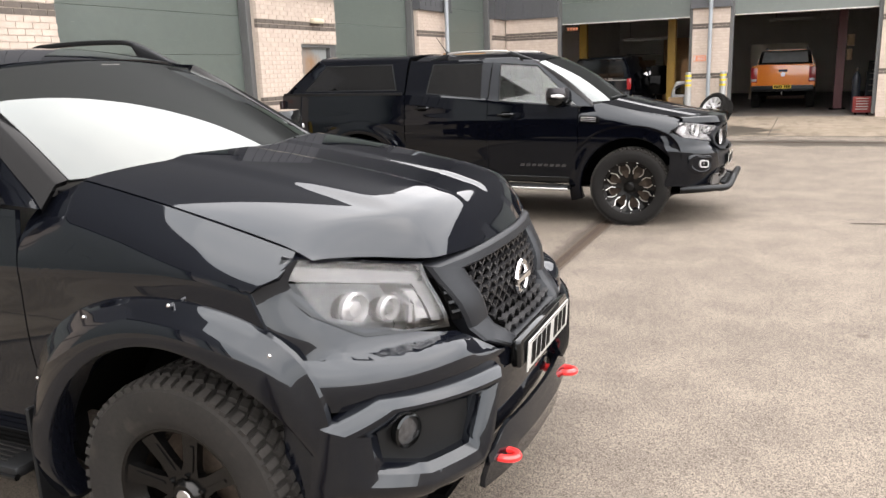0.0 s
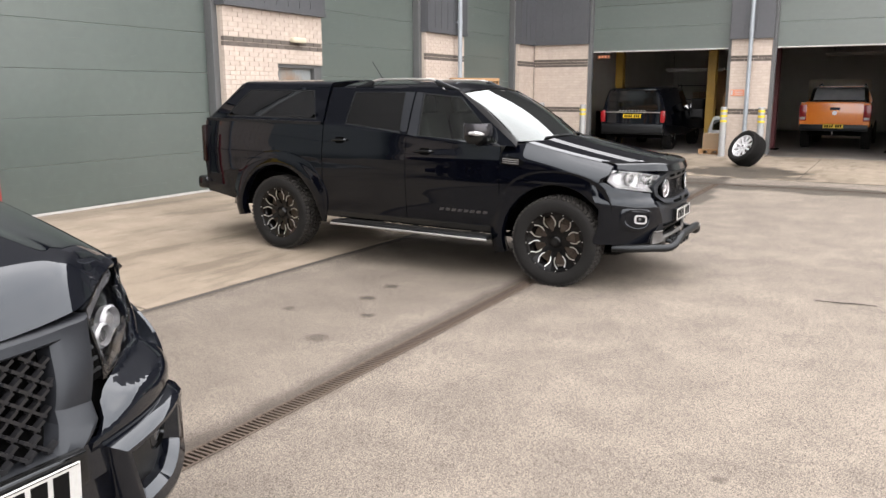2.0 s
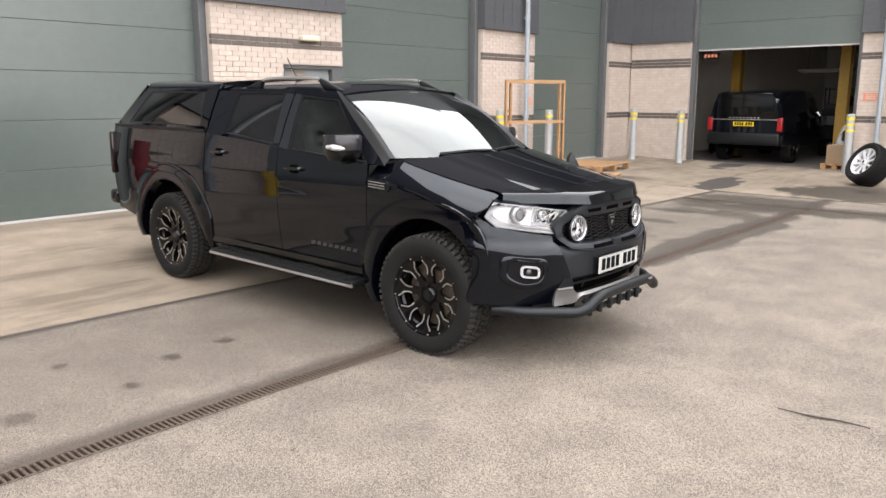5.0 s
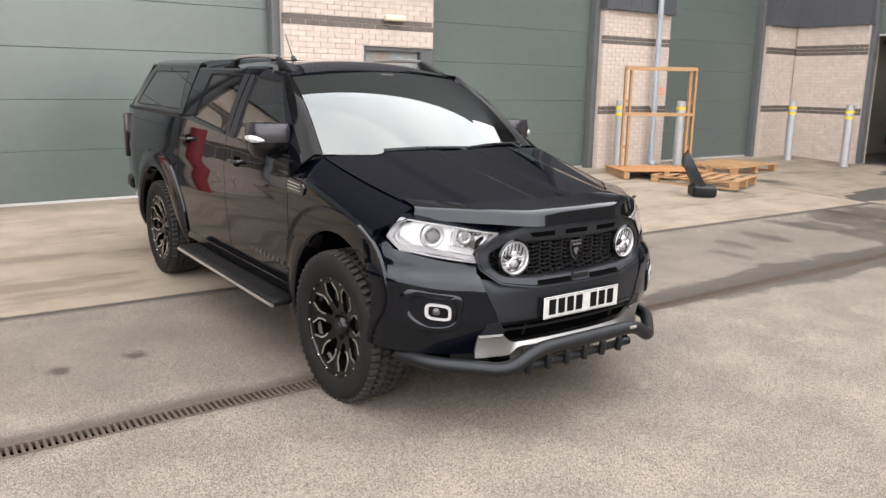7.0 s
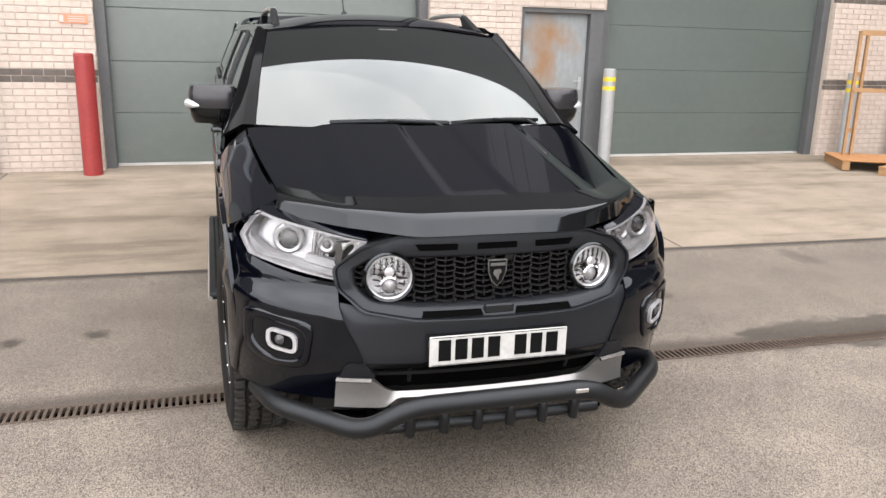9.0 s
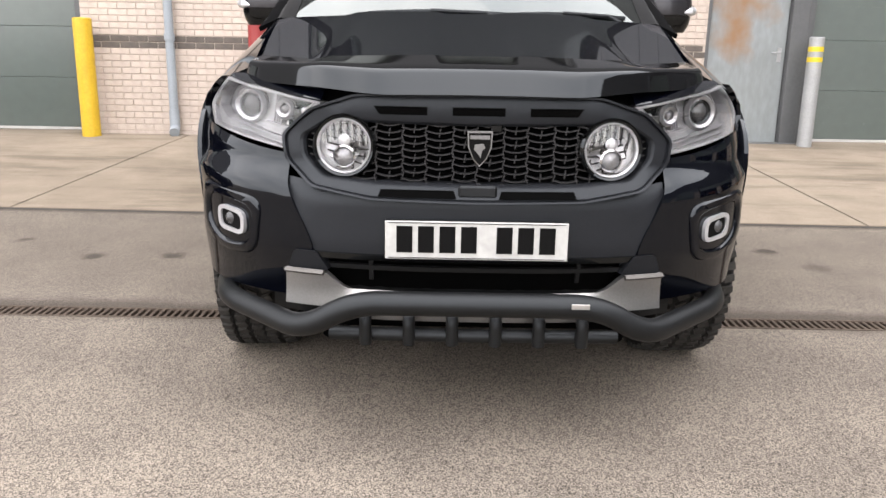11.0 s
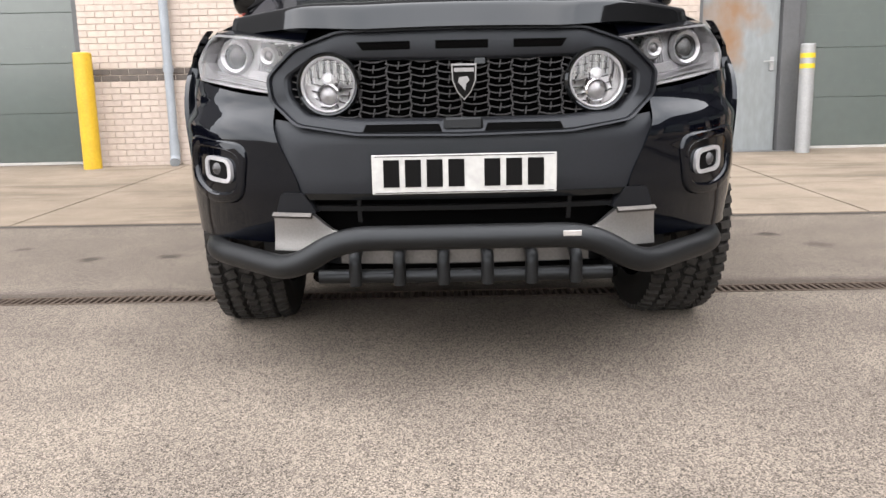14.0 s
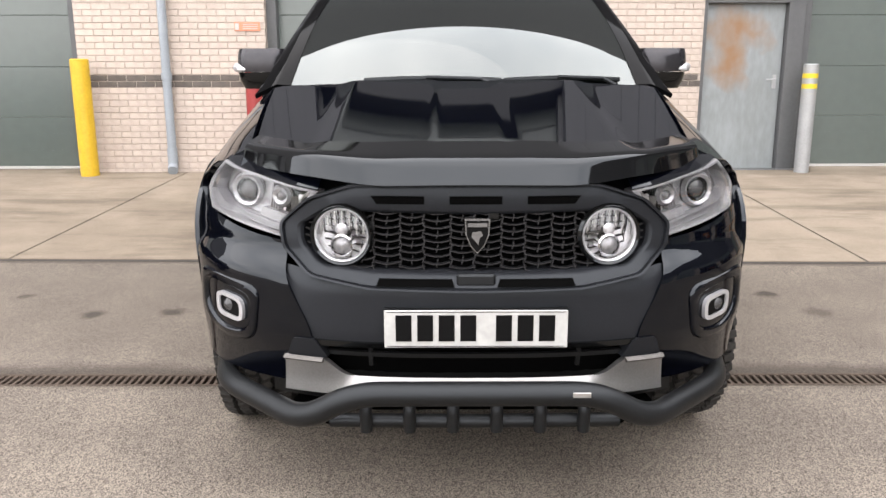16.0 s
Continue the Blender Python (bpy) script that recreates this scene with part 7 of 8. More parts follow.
        prism(bm, along([(0.395, 1.075), (0.485, 1.090), (0.480, 0.930), (0.375, 0.915)], 4), hf, -0.03, 0.004)
        inlet = part("side_inlet", bm, M_DARK, t, smooth=0)
        for q in range(5):
            bm = bmesh.new()
            z = 0.945 + 0.03 * q
            prism(bm, [(0.39, z), (0.478, z + 0.006), (0.478, z + 0.014), (0.39, z + 0.008)], hf, 0.003, 0.010)
            part("inlet_slat", bm, M_MATT, inlet, smooth=0)
    strip("bumper_mid", -0.40, 0.40, lambda y: 0.69, lambda y: 0.80, M_PAINT_FLAKE, 0.012)
    # Added near-black sheet: shade behind the bumper's gaps, put into colour.
    strip("bumper_backing", -0.62, 0.62, lambda y: 0.40, lambda y: 1.10, M_DARK, -0.06)
    strip("lower_panel", -0.50, 0.50, lambda y: 0.47, lambda y: 0.715, M_PAINT_FLAKE, -0.018, n=25, m=7)
    strip("skid_plate", -0.46, 0.46, lambda y: 0.36, lambda y: 0.53 - 0.05 * ramp01(0.3, 0.46, abs(y)), M_PAINT_FLAKE, 0.02, n=31, m=5, push=lambda y, z: 0.05 * ramp01(0.53, 0.44, z))
    strip("lower_valance", -0.80, 0.80, lambda y: 0.34, lambda y: 0.44, M_MATT, -0.06, n=21, m=4)
    bm = bmesh.new()
    box(bm, (k.fx(0, 0.76) + 0.022, 0, 0.765), (0.04, 0.60, 0.10), bevel=0.012, seg=2)
    part("plate_holder", bm, M_GLOSSPLASTIC, t)
    number_plate(t, pose(k.fx(0, 0.74) + 0.052, 0, 0.745, 0, 4, 0), M_PLATE, "white number plate with plain black bars")
    # grille
    gr = new("grille")
    gr.parent, gr.empty_display_size = t, 0.1
    gx = lambda y, z, d: k.on_front(y, z, d)
    o = along([(-0.50, 1.105), (0.50, 1.105), (0.40, 0.84), (0.27, 0.775), (-0.27, 0.775), (-0.40, 0.84)], 6)
    i = along([(-0.335, 1.062), (0.335, 1.062), (0.285, 0.865), (0.235, 0.812), (-0.235, 0.812), (-0.285, 0.865)], 6)
    bm = bmesh.new()
    collar(bm, o, i, gx, -0.05, 0.026, 0.016)
    part("grille_frame", bm, M_SATINBLACK, gr, "satin black grille surround", smooth=25)
    # Shade behind the lattice, painted as a near-black sheet.
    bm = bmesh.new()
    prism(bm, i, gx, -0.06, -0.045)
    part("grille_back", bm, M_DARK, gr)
    bm = bmesh.new()
    for a in range(-14, 15):
        for b in range(0, 12):
            y, z = a * 0.0335, 0.80 + b * 0.0245
            lim = mix(0.245, 0.335, (z - 0.82) / 0.24)
            for s in (-1, 1):
                if (a + b) % 2 == 0 and abs(y) < lim and 0.812 < z < 1.062:
                    box(bm, gx(y + s * 0.008, z, -0.012), (0.022, 0.040, 0.009), Matrix.Rotation(s * 0.62, 3, "X"))
    part("lattice", bm, M_MESH, gr, "black lattice insert", smooth=0)
    p = gx(0, 0.952, 0.012)
    bm = bmesh.new()
    tube(bm, [p + Vector((0.012, 0.056 * math.cos(q), 0.056 * math.sin(q))) for q in span(0, 2 * math.pi, 41)], 0.012, 8)
    box(bm, p + Vector((0.020, 0, 0)), (0.016, 0.145, 0.026), bevel=0.004)
    part("badge", bm, M_CHROME, gr, "plain chrome ring and bar")
    # red tow hooks
    for sg in (-1, 1):
        bm = bmesh.new()
        c = Vector((0.885, sg * 0.39, 0.445))
        tube(bm, [c + Vector((0.045 * math.cos(q), 0.030 * math.sin(q), 0.0)) for q in span(0, 2 * math.pi, 25)], 0.014, 8)
        box(bm, c + Vector((-0.075, 0, 0)), (0.07, 0.04, 0.025), bevel=0.006)
        part("tow_hook", bm, M_REDHOOK, t, "red painted tow hook")
    return t


navara()


def pallet(m, label, w=1.2, d=1.0):
    t = empty("pallet", m, label, "pallet", "wooden pallets")
    for q in range(7):
        bm = bmesh.new()
        box(bm, (-w / 2 + 0.05 + (w - 0.1) * q / 6, 0, 0.133), (0.10, d, 0.02), bevel=0.003)
        part("deck_board", bm, M_WOOD, t, smooth=0)
    for y in (-d / 2 + 0.05, 0, d / 2 - 0.05):
        bm = bmesh.new()
        box(bm, (0, y, 0.111), (w, 0.09, 0.022), bevel=0.003)
        part("stringer", bm, M_WOOD, t, smooth=0)
        for x in (-w / 2 + 0.07, 0, w / 2 - 0.07):
            bm = bmesh.new()
            box(bm, (x, y, 0.060), (0.13, 0.09, 0.078), bevel=0.003)
            part("block", bm, M_WOOD, t, smooth=0)
        bm = bmesh.new()
        box(bm, (0, y, 0.011), (w, 0.09, 0.020), bevel=0.003)
        part("foot_board", bm, M_WOOD, t, smooth=0)
    return t



# ---- the open bays: vehicles on the workshop floor, lifts and clutter ----
def simple_body(bm, stations):
    """Lofts a car body from (x, half width, sill, belt, roof half width, roof z)."""
    rings = []
    for x, w, sill, belt, rw, roof in stations:
        half = [(w * 0.94, sill), (w, sill + 0.10), (w, mix(sill, belt, 0.6)), (w * 0.97, belt), (mix(w, rw, 0.55), mix(belt, roof, 0.55)), (rw, roof - 0.05), (rw * 0.86, roof)]
        ring = [Vector((x, -a, b)) for a, b in half] + [Vector((x, a, b)) for a, b in half[::-1]]
        rings.append(ring)
    return loft(bm, rings)


def shop_wheels(t, base, y, r, style):
    for x in (0.0, -base):
        for sg in (-1, 1):
            wheel(t, pose(x, sg * y, r, 0, 20 * sg, 0 if sg < 0 else 180), r, 0.25, r * 0.66, style)


def estate():
    """A black luxury off-roader, nose to the back of the bay."""
    t = empty("off_road_car", pose(-6.06, 28.2, SHOP_Z, 0, 0, 90), "black off-road estate car parked nose-in inside the bay", "car")
    bm = bmesh.new()
    simple_body(bm, [(-3.86, 0.90, 0.55, 1.10, 0.70, 1.72), (-3.80, 0.96, 0.46, 1.12, 0.74, 1.78), (-3.4, 0.99, 0.42, 1.13, 0.74, 1.83), (-2.0, 0.99, 0.40, 1.12, 0.74, 1.85), (-1.2, 0.99, 0.40, 1.11, 0.72, 1.82),
                     (-0.55, 0.99, 0.40, 1.10, 0.72, 1.22), (0.3, 0.97, 0.42, 1.06, 0.72, 1.14), (0.75, 0.90, 0.46, 0.95, 0.66, 1.04)])
    part("body", bm, M_PAINT_FLAKE, t)
    bm = bmesh.new()
    sheet(bm, lambda u, v: (-3.874 - 0.015 * math.sin(math.pi * u), 0.74 * v * mix(1.0, 0.90, u), mix(1.165, 1.66, u)), span(0, 1, 5), span(-1, 1, 7), 0.01, (-2, 0, 1))
    part("tail_window", bm, M_GLOSSPLASTIC, t, "dark tail window")
    bm = bmesh.new()
    box(bm, (-3.90, 0, 0.62), (0.12, 1.84, 0.30), bevel=0.05, seg=3)
    part("rear_bumper", bm, M_MATT, t)
    bm = bmesh.new()
    box(bm, (-3.885, 0, 1.10), (0.03, 1.62, 0.022), bevel=0.004)
    part("tailgate_trim", bm, M_SATIN, t, "bright tailgate strip")
    for q in range(9):
        bm = bmesh.new()
        box(bm, (-3.90, -0.36 + 0.09 * q, 1.145), (0.006, 0.05, 0.03))
        part("mark_bar", bm, M_SATIN, t, "plain silver bar", smooth=0)
    for sg in (-1, 1):
        bm = bmesh.new()
        box(bm, (-3.86, sg * 0.885, 0.98), (0.10, 0.13, 0.34), bevel=0.02, seg=2)
        part("tail_light", bm, M_REDLENS, t, "red tail lamp")
        mirror(t, Truck(2.9, 0.38, 0.97, 1.1, 1.12, (0.3, 0.5, 2.6), lambda z: 0, (1.1, -0.1, 0), 1.85, (-0.3, 1.2, -1.2, 1.8)), sg, -0.75, 1.24, M_GLOSSPLASTIC)
    number_plate(t, pose(-3.915, 0.0, 0.99, 0, 0, 180), M_PLATEY, "yellow number plate with plain black bars")
    bm = bmesh.new()
    box(bm, (-3.84, 0, 1.735), (0.20, 1.36, 0.045), bevel=0.02, seg=2)
    part("roof_spoiler", bm, M_GLOSSPLASTIC, t)
    bm = bmesh.new()
    box(bm, (-1.6, 0, 0.45), (3.9, 1.5, 0.2))
    part("chassis", bm, M_DARK, t)
    shop_wheels(t, 2.92, 0.84, 0.39, "paddle")
    # the driver's door stands open
    for sg in (-1,):
        bm = bmesh.new()
        box(bm, (-1.02, sg * 1.36, 0.86), (0.07, 0.80, 0.62), Matrix.Rotation(radians(14), 3, "Z"), bevel=0.02, seg=2)
        box(bm, (-0.98, sg * 1.30, 1.30), (0.03, 0.62, 0.36), Matrix.Rotation(radians(14), 3, "Z"), bevel=0.01)
        part("open_door", bm, M_PILLAR, t, "open black side door")
    return t


def orange_pickup():
    t = empty("pickup_truck", pose(-0.98, 31.4, SHOP_Z, 0, 0, 90), "orange pickup with a black tailgate bumper parked nose-in inside the bay", "pickup truck")
    bm = bmesh.new()
    simple_body(bm, [(-4.32, 0.90, 0.66, 1.36, 0.84, 1.38), (-4.28, 0.93, 0.62, 1.38, 0.86, 1.40), (-2.72, 0.93, 0.52, 1.38, 0.86, 1.40)])
    simple_body(bm, [(-2.70, 0.93, 0.48, 1.36, 0.68, 1.84), (-1.4, 0.93, 0.48, 1.32, 0.68, 1.86), (-1.1, 0.93, 0.48, 1.30, 0.66, 1.80), (-0.3, 0.93, 0.48, 1.22, 0.74, 1.28), (0.5, 0.92, 0.50, 1.08, 0.70, 1.14), (0.85, 0.78, 0.55, 0.95, 0.6, 1.02)])
    part("body", bm, M_ORANGE, t)
    bm = bmesh.new()
    box(bm, (-4.325, 0, 1.06), (0.03, 1.52, 0.60), bevel=0.012, seg=2)
    tg = part("tailgate", bm, M_ORANGE, t)
    bm = bmesh.new()
    box(bm, (-4.345, 0, 1.20), (0.012, 0.26, 0.075), bevel=0.004)
    part("handle", bm, M_MATT, tg, "black tailgate handle")
    bm = bmesh.new()
    lathe(bm, [(0.0, 0.004), (0.06, 0.004), (0.065, 0.0)], 24, Matrix.Translation((-4.345, 0, 1.08)) @ Matrix.Rotation(radians(-90), 4, "Z"))
    part("emblem", bm, M_SATIN, tg, "plain oval emblem")
    bm = bmesh.new()
    box(bm, (-4.40, 0, 0.66), (0.16, 1.80, 0.18), bevel=0.04, seg=2)
    part("rear_bumper", bm, M_MATT, t)
    bm = bmesh.new()
    tube(bm, [(-4.42, 0, 0.50), (-4.56, 0, 0.50), (-4.57, 0, 0.57)], 0.026, 10)
    part("tow_ball", bm, M_CHROME, t)
    for sg in (-1, 1):
        bm = bmesh.new()
        box(bm, (-4.29, sg * 0.835, 1.08), (0.13, 0.20, 0.46), bevel=0.02, seg=2)
        tl = part("tail_light", bm, M_REDLENS, t, "red tail lamp")
        bm = bmesh.new()
        box(bm, (-4.357, sg * 0.835, 0.92), (0.006, 0.15, 0.07), bevel=0.002)
        part("reversing_lens", bm, M_LAMPWHITE, tl, "white lens")
    number_plate(t, pose(-4.49, 0, 0.71, 0, 0, 180), M_PLATEY, "yellow number plate with plain black bars")
    bm = bmesh.new()
    sheet(bm, lambda u, v: (mix(-3.30, -2.72, u), 0.80 * v * mix(1, 0.9, u), mix(1.40, 1.82, u) + 0.10 * math.sin(math.pi * u)), span(0, 1, 9), span(-1, 1, 9), 0.03, (-2.5, 0, 1.0))
    part("sports_bar", bm, M_GLOSSPLASTIC, t)
    bm = bmesh.new()
    sheet(bm, lambda u, v: (-2.73, 0.62 * v, mix(1.44, 1.76, u)), span(0, 1, 3), span(-1, 1, 5), 0.008, (-1, 0, 1.5))
    part("tail_window", bm, M_GLOSSPLASTIC, t)
    # The pane's grey is a painted reflection of the sky outside.
    bm = bmesh.new()
    sheet(bm, lambda u, v: (mix(-3.285, -2.93, u), 0.69 * v * mix(1, 0.93, u), mix(1.425, 1.685, u) + 0.10 * math.sin(math.pi * mix(0.04, 0.64, u)) + 0.006), span(0, 1, 7), span(-1, 1, 9), 0.006, (-2.5, 0, 1.0))
    part("canopy_window", bm, M_SKYGLASS, t, "sloping window with a sky reflection painted in grey")
    for sg in (-1, 1):
        bm = bmesh.new()
        tube(bm, [(-2.60, sg * 0.62, 1.86), (-1.9, sg * 0.62, 1.92), (-1.2, sg * 0.62, 1.85)], 0.022, 8)
        part("roof_rail", bm, M_MATT, t)
    bm = bmesh.new()
    box(bm, (-1.8, 0, 0.5), (4.6, 1.4, 0.16))
    part("chassis", bm, M_DARK, t)
    shop_wheels(t, 3.22, 0.82, 0.38, "paddle")


estate()
orange_pickup()


def lift_post(x, y, material, label, face, w=0.24):
    t = empty("lift_post", pose(x, y, SHOP_Z), label, "vehicle lift", "posts of the vehicle lifts")
    bm = bmesh.new()
    box(bm, (0, 0, 1.55), (w, 0.06, 3.1), bevel=0.006)
    box(bm, (0.02 - w / 2, 0.10 * face, 1.55), (0.04, 0.22, 3.1), bevel=0.006)
    box(bm, (w / 2 - 0.02, 0.10 * face, 1.55), (0.04, 0.22, 3.1), bevel=0.006)
    part("column", bm, material, t)
    bm = bmesh.new()
    box(bm, (0, 0.06 * face, 0.015), (0.46, 0.46, 0.03), bevel=0.004)
    part("base_plate", bm, M_DARK, t)
    bm = bmesh.new()
    box(bm, (0, 0.10 * face, 0.55), (w - 0.09, 0.20, 0.55), bevel=0.02)
    part("carriage", bm, M_IRON, t)


lift_post(-7.12, 26.2, M_OCHRE, "yellow steel vehicle lift post", 1)
lift_post(-4.12, 25.4, M_OCHRE, "yellow steel vehicle lift post", 1)
lift_post(-2.62, 26.8, M_MAROON, "dark red steel vehicle lift post", 1)
lift_post(0.60, 27.0, M_MAROON, "dark red steel vehicle lift post", 1)


def hung_pad(x, y, z, w, h):
    t = empty("hanging_cover", pose(x, y, z), "pale fabric cover hung on the red lift post", "cover", "covers on the lift post")
    bm = bmesh.new()
    box(bm, (0, 0, 0), (w, 0.10, h), bevel=0.03, seg=2)
    part("cloth", bm, M_CARD, t)
    bm = bmesh.new()
    tube(bm, [(-w / 2 + 0.02, 0, h / 2 - 0.02), (-w / 2 - 0.05, 0.02, h / 2 + 0.03)], 0.012, 8)
    part("hook", bm, M_IRON, t)


hung_pad(0.845, 26.98, 2.10, 0.20, 0.34)
hung_pad(0.825, 26.98, 1.68, 0.16, 0.34)


def leaning_board(name, m, w, h, material, label, category):
    t = empty(name, m, label, category)
    bm = bmesh.new()
    box(bm, (0, 0, h / 2), (w, 0.03, h), bevel=0.004)
    part("sheet", bm, material, t, smooth=0)
    for x in (-w / 2 + 0.04, w / 2 - 0.04):
        bm = bmesh.new()
        box(bm, (x, 0.025, h / 2), (0.06, 0.02, h - 0.02), bevel=0.003)
        part("batten", bm, material, t, smooth=0)
    return t


leaning_board("partition_panel", pose(-1.44, 34.2, SHOP_Z), 2.05, 2.12, M_PALEBOARD, "pale board partition behind the orange pickup", "panel")
leaning_board("partition_panel", pose(-3.50, 26.3, SHOP_Z), 0.9, 1.65, M_BROWNBOARD, "brown board leaning behind the lift post", "panel")
leaning_board("partition_panel", pose(-4.9, 33.5, SHOP_Z), 1.7, 2.5, M_BROWNBOARD, "dark brown timber doors at the back of the bay", "panel")


def strip_light(x, y, z):
    t = empty("strip_light", pose(x, y, z), "unlit grey fluorescent strip light on two chains", "ceiling light", "workshop strip lights")
    bm = bmesh.new()
    box(bm, (0, 0, 0), (1.9, 0.16, 0.07), bevel=0.015)
    part("casing", bm, M_WHITE, t)
    bm = bmesh.new()
    tube(bm, [(-0.9, 0, -0.055), (0.9, 0, -0.055)], 0.02, 8)
    part("lamp_tube", bm, M_LAMPWHITE, t, "white lamp tube")
    for x2 in (-0.7, 0.7):
        bm = bmesh.new()
        tube(bm, [(x2, 0, 0.03), (x2, 0, (5.0 if y == 29.0 else 5.345) - z)], 0.006, 6)
        part("chain", bm, M_IRON, t)


strip_light(-5.45, 29.0, 2.48)
strip_light(-0.75, 31.0, 2.98)


def carton(m, w, d, h, label):
    t = empty("cardboard_box", m, label, "box", "cardboard boxes")
    bm = bmesh.new()
    box(bm, (0, 0, h / 2), (w, d, h), bevel=0.004)
    part("carton", bm, M_CARD, t, smooth=0)
    bm = bmesh.new()
    box(bm, (0, 0, h + 0.001), (w * 0.98, 0.05, 0.003))
    part("packing_tape", bm, M_PALEBOARD, t, smooth=0)


pallet(pose(-3.75, 24.15, SHOP_Z, 0, 0, 6), "small wooden pallet under a carton at the bay's mouth", 0.6, 0.6)
carton(pose(-3.75, 24.15, SHOP_Z + 0.145, 0, 0, 6), 0.42, 0.34, 0.42, "brown carton standing on a small pallet")


def car_door():
    """A bare car door leaning on a lift post."""
    t = empty("car_door_panel", pose(-3.55, 24.85, SHOP_Z, -8, 0, 20), "pale grey car door leaning beside the lift post", "car part")
    o = rounded([(-0.42, 0.0), (0.36, 0.0), (0.42, 0.60), (0.20, 1.02), (-0.30, 1.02), (-0.44, 0.62)], 0.08)
    i = rounded([(-0.34, 0.66), (-0.30, 0.62), (0.33, 0.62), (0.30, 0.68), (0.15, 0.95), (-0.26, 0.95)], 0.03)
    bm = bmesh.new()
    collar(bm, o, i, lambda a, b, d: Vector((a, -d, b)), -0.05, 0.03, 0.02)
    part("skin", bm, M_GALV, t)
    bm = bmesh.new()
    prism(bm, i, lambda a, b, d: Vector((a, -d, b)), -0.006, 0.0)
    part("glass", bm, M_SIDEGLASS, t)


car_door()


def gas_bottle(x, y, material, label):
    t = empty("gas_bottle", pose(x, y, SHOP_Z), label, "gas bottle", "gas bottles")
    bm = bmesh.new()
    tube(bm, [(0, 0, 0), (0, 0, 0.03), (0, 0, 0.95), (0, 0, 1.06), (0, 0, 1.12), (0, 0, 1.16)], [0.09, 0.11, 0.11, 0.085, 0.04, 0.03], 18)
    part("cylinder", bm, material, t)
    bm = bmesh.new()
    tube(bm, [(0, 0, 1.16), (0, 0, 1.26)], 0.016, 8)
    tube(bm, [(-0.05, 0, 1.24), (0.05, 0, 1.24)], 0.014, 8)
    part("valve", bm, M_SATIN, t)


gas_bottle(-3.38, 24.55, M_RED, "red gas bottle standing beside the lift post")
gas_bottle(1.02, 25.6, M_BLUE, "blue gas bottle standing in the bay")


def tool_cabinet(x, y, w, h, material, label, rz=0):
    t = empty("tool_cabinet", pose(x, y, SHOP_Z, 0, 0, rz), label, "cabinet", "workshop cabinets")
    bm = bmesh.new()
    box(bm, (0, 0, h / 2 + 0.06), (w, 0.5, h), bevel=0.01)
    part("body", bm, material, t, smooth=0)
    n = 5
    for q in range(n):
        bm = bmesh.new()
        box(bm, (0, -0.256, 0.10 + (h - 0.06) * (q + 0.5) / n), (w - 0.06, 0.02, (h - 0.06) / n - 0.015), bevel=0.004)
        dr = part("drawer", bm, material, t, smooth=0)
        bm = bmesh.new()
        box(bm, (0, -0.276, 0.10 + (h - 0.06) * (q + 0.78) / n), (w - 0.16, 0.02, 0.018), bevel=0.004)
        part("handle", bm, M_SATIN, dr, smooth=0)
    for x2 in (-w / 2 + 0.08, w / 2 - 0.08):
        for y2 in (-0.18, 0.18):
            bm = bmesh.new()
            lathe(bm, [(0.0, 0.02), (0.035, 0.02), (0.035, -0.02), (0.0, -0.02)], 14, Matrix.Translation((x2, y2, 0.035)))
            part("castor", bm, M_DARK, t)


tool_cabinet(1.9, 29.6, 0.9, 1.0, M_BLUE, "dark blue tool cabinet with drawers in the bay")
tool_cabinet(1.15, 24.6, 0.45, 0.42, M_RED, "small red tool chest at the bay's mouth")
tool_cabinet(-7.9, 27.5, 0.9, 1.0, M_DARK, "black tool cabinet against the workshop wall", 90)
tool_cabinet(2.3, 33.5, 1.2, 1.3, M_CLAD, "grey tool cabinet at the back of the bay")


def shelf_rack(x, y, rz):
    t = empty("shelf_rack", pose(x, y, SHOP_Z, 0, 0, rz), "grey steel shelf rack at the back of the bay", "shelf", "steel shelf racks")
    for sx in (-0.9, 0.9):
        for sy in (-0.22, 0.22):
            bm = bmesh.new()
            box(bm, (sx, sy, 1.0), (0.04, 0.04, 2.0), bevel=0.003)
            part("upright", bm, M_FRAME, t, smooth=0)
    for q in range(4):
        bm = bmesh.new()
        box(bm, (0, 0, 0.2 + 0.58 * q), (1.84, 0.48, 0.03), bevel=0.003)
        part("shelf", bm, M_FRAME, t, smooth=0)


shelf_rack(-6.9, 36.5, 0)
shelf_rack(3.6, 31.0, 90)
for sx, sz, w, h in ((-7.4, 0.815 + SHOP_Z, 0.4, 0.3), (-6.6, 0.815 + SHOP_Z, 0.5, 0.36), (-6.9, 1.395 + SHOP_Z, 0.6, 0.3), (-7.3, 0.235 + SHOP_Z, 0.5, 0.4)):
    carton(pose(sx, 36.5, sz - 0.02 + 0.0), w, 0.36, h, "brown carton on the steel shelf rack")

sign_77 = empty("lit_sign", pose(-6.78, 23.745, 2.72), "small orange sign with plain bars under the raised shutter", "sign")
bm = bmesh.new()
box(bm, (0, 0, 0), (0.42, 0.04, 0.14), bevel=0.005)
part("panel", bm, M_DARK, sign_77, smooth=0)
for q in range(4):
    bm = bmesh.new()
    box(bm, (-0.13 + 0.09 * q, -0.022, 0), (0.06, 0.006, 0.08))
    part("sign_bar", bm, M_SIGN, sign_77, smooth=0)
bm = bmesh.new()
box(bm, (0, 0.0, 0.15), (0.02, 0.02, 0.18))
part("hanger", bm, M_FRAME, sign_77, smooth=0)


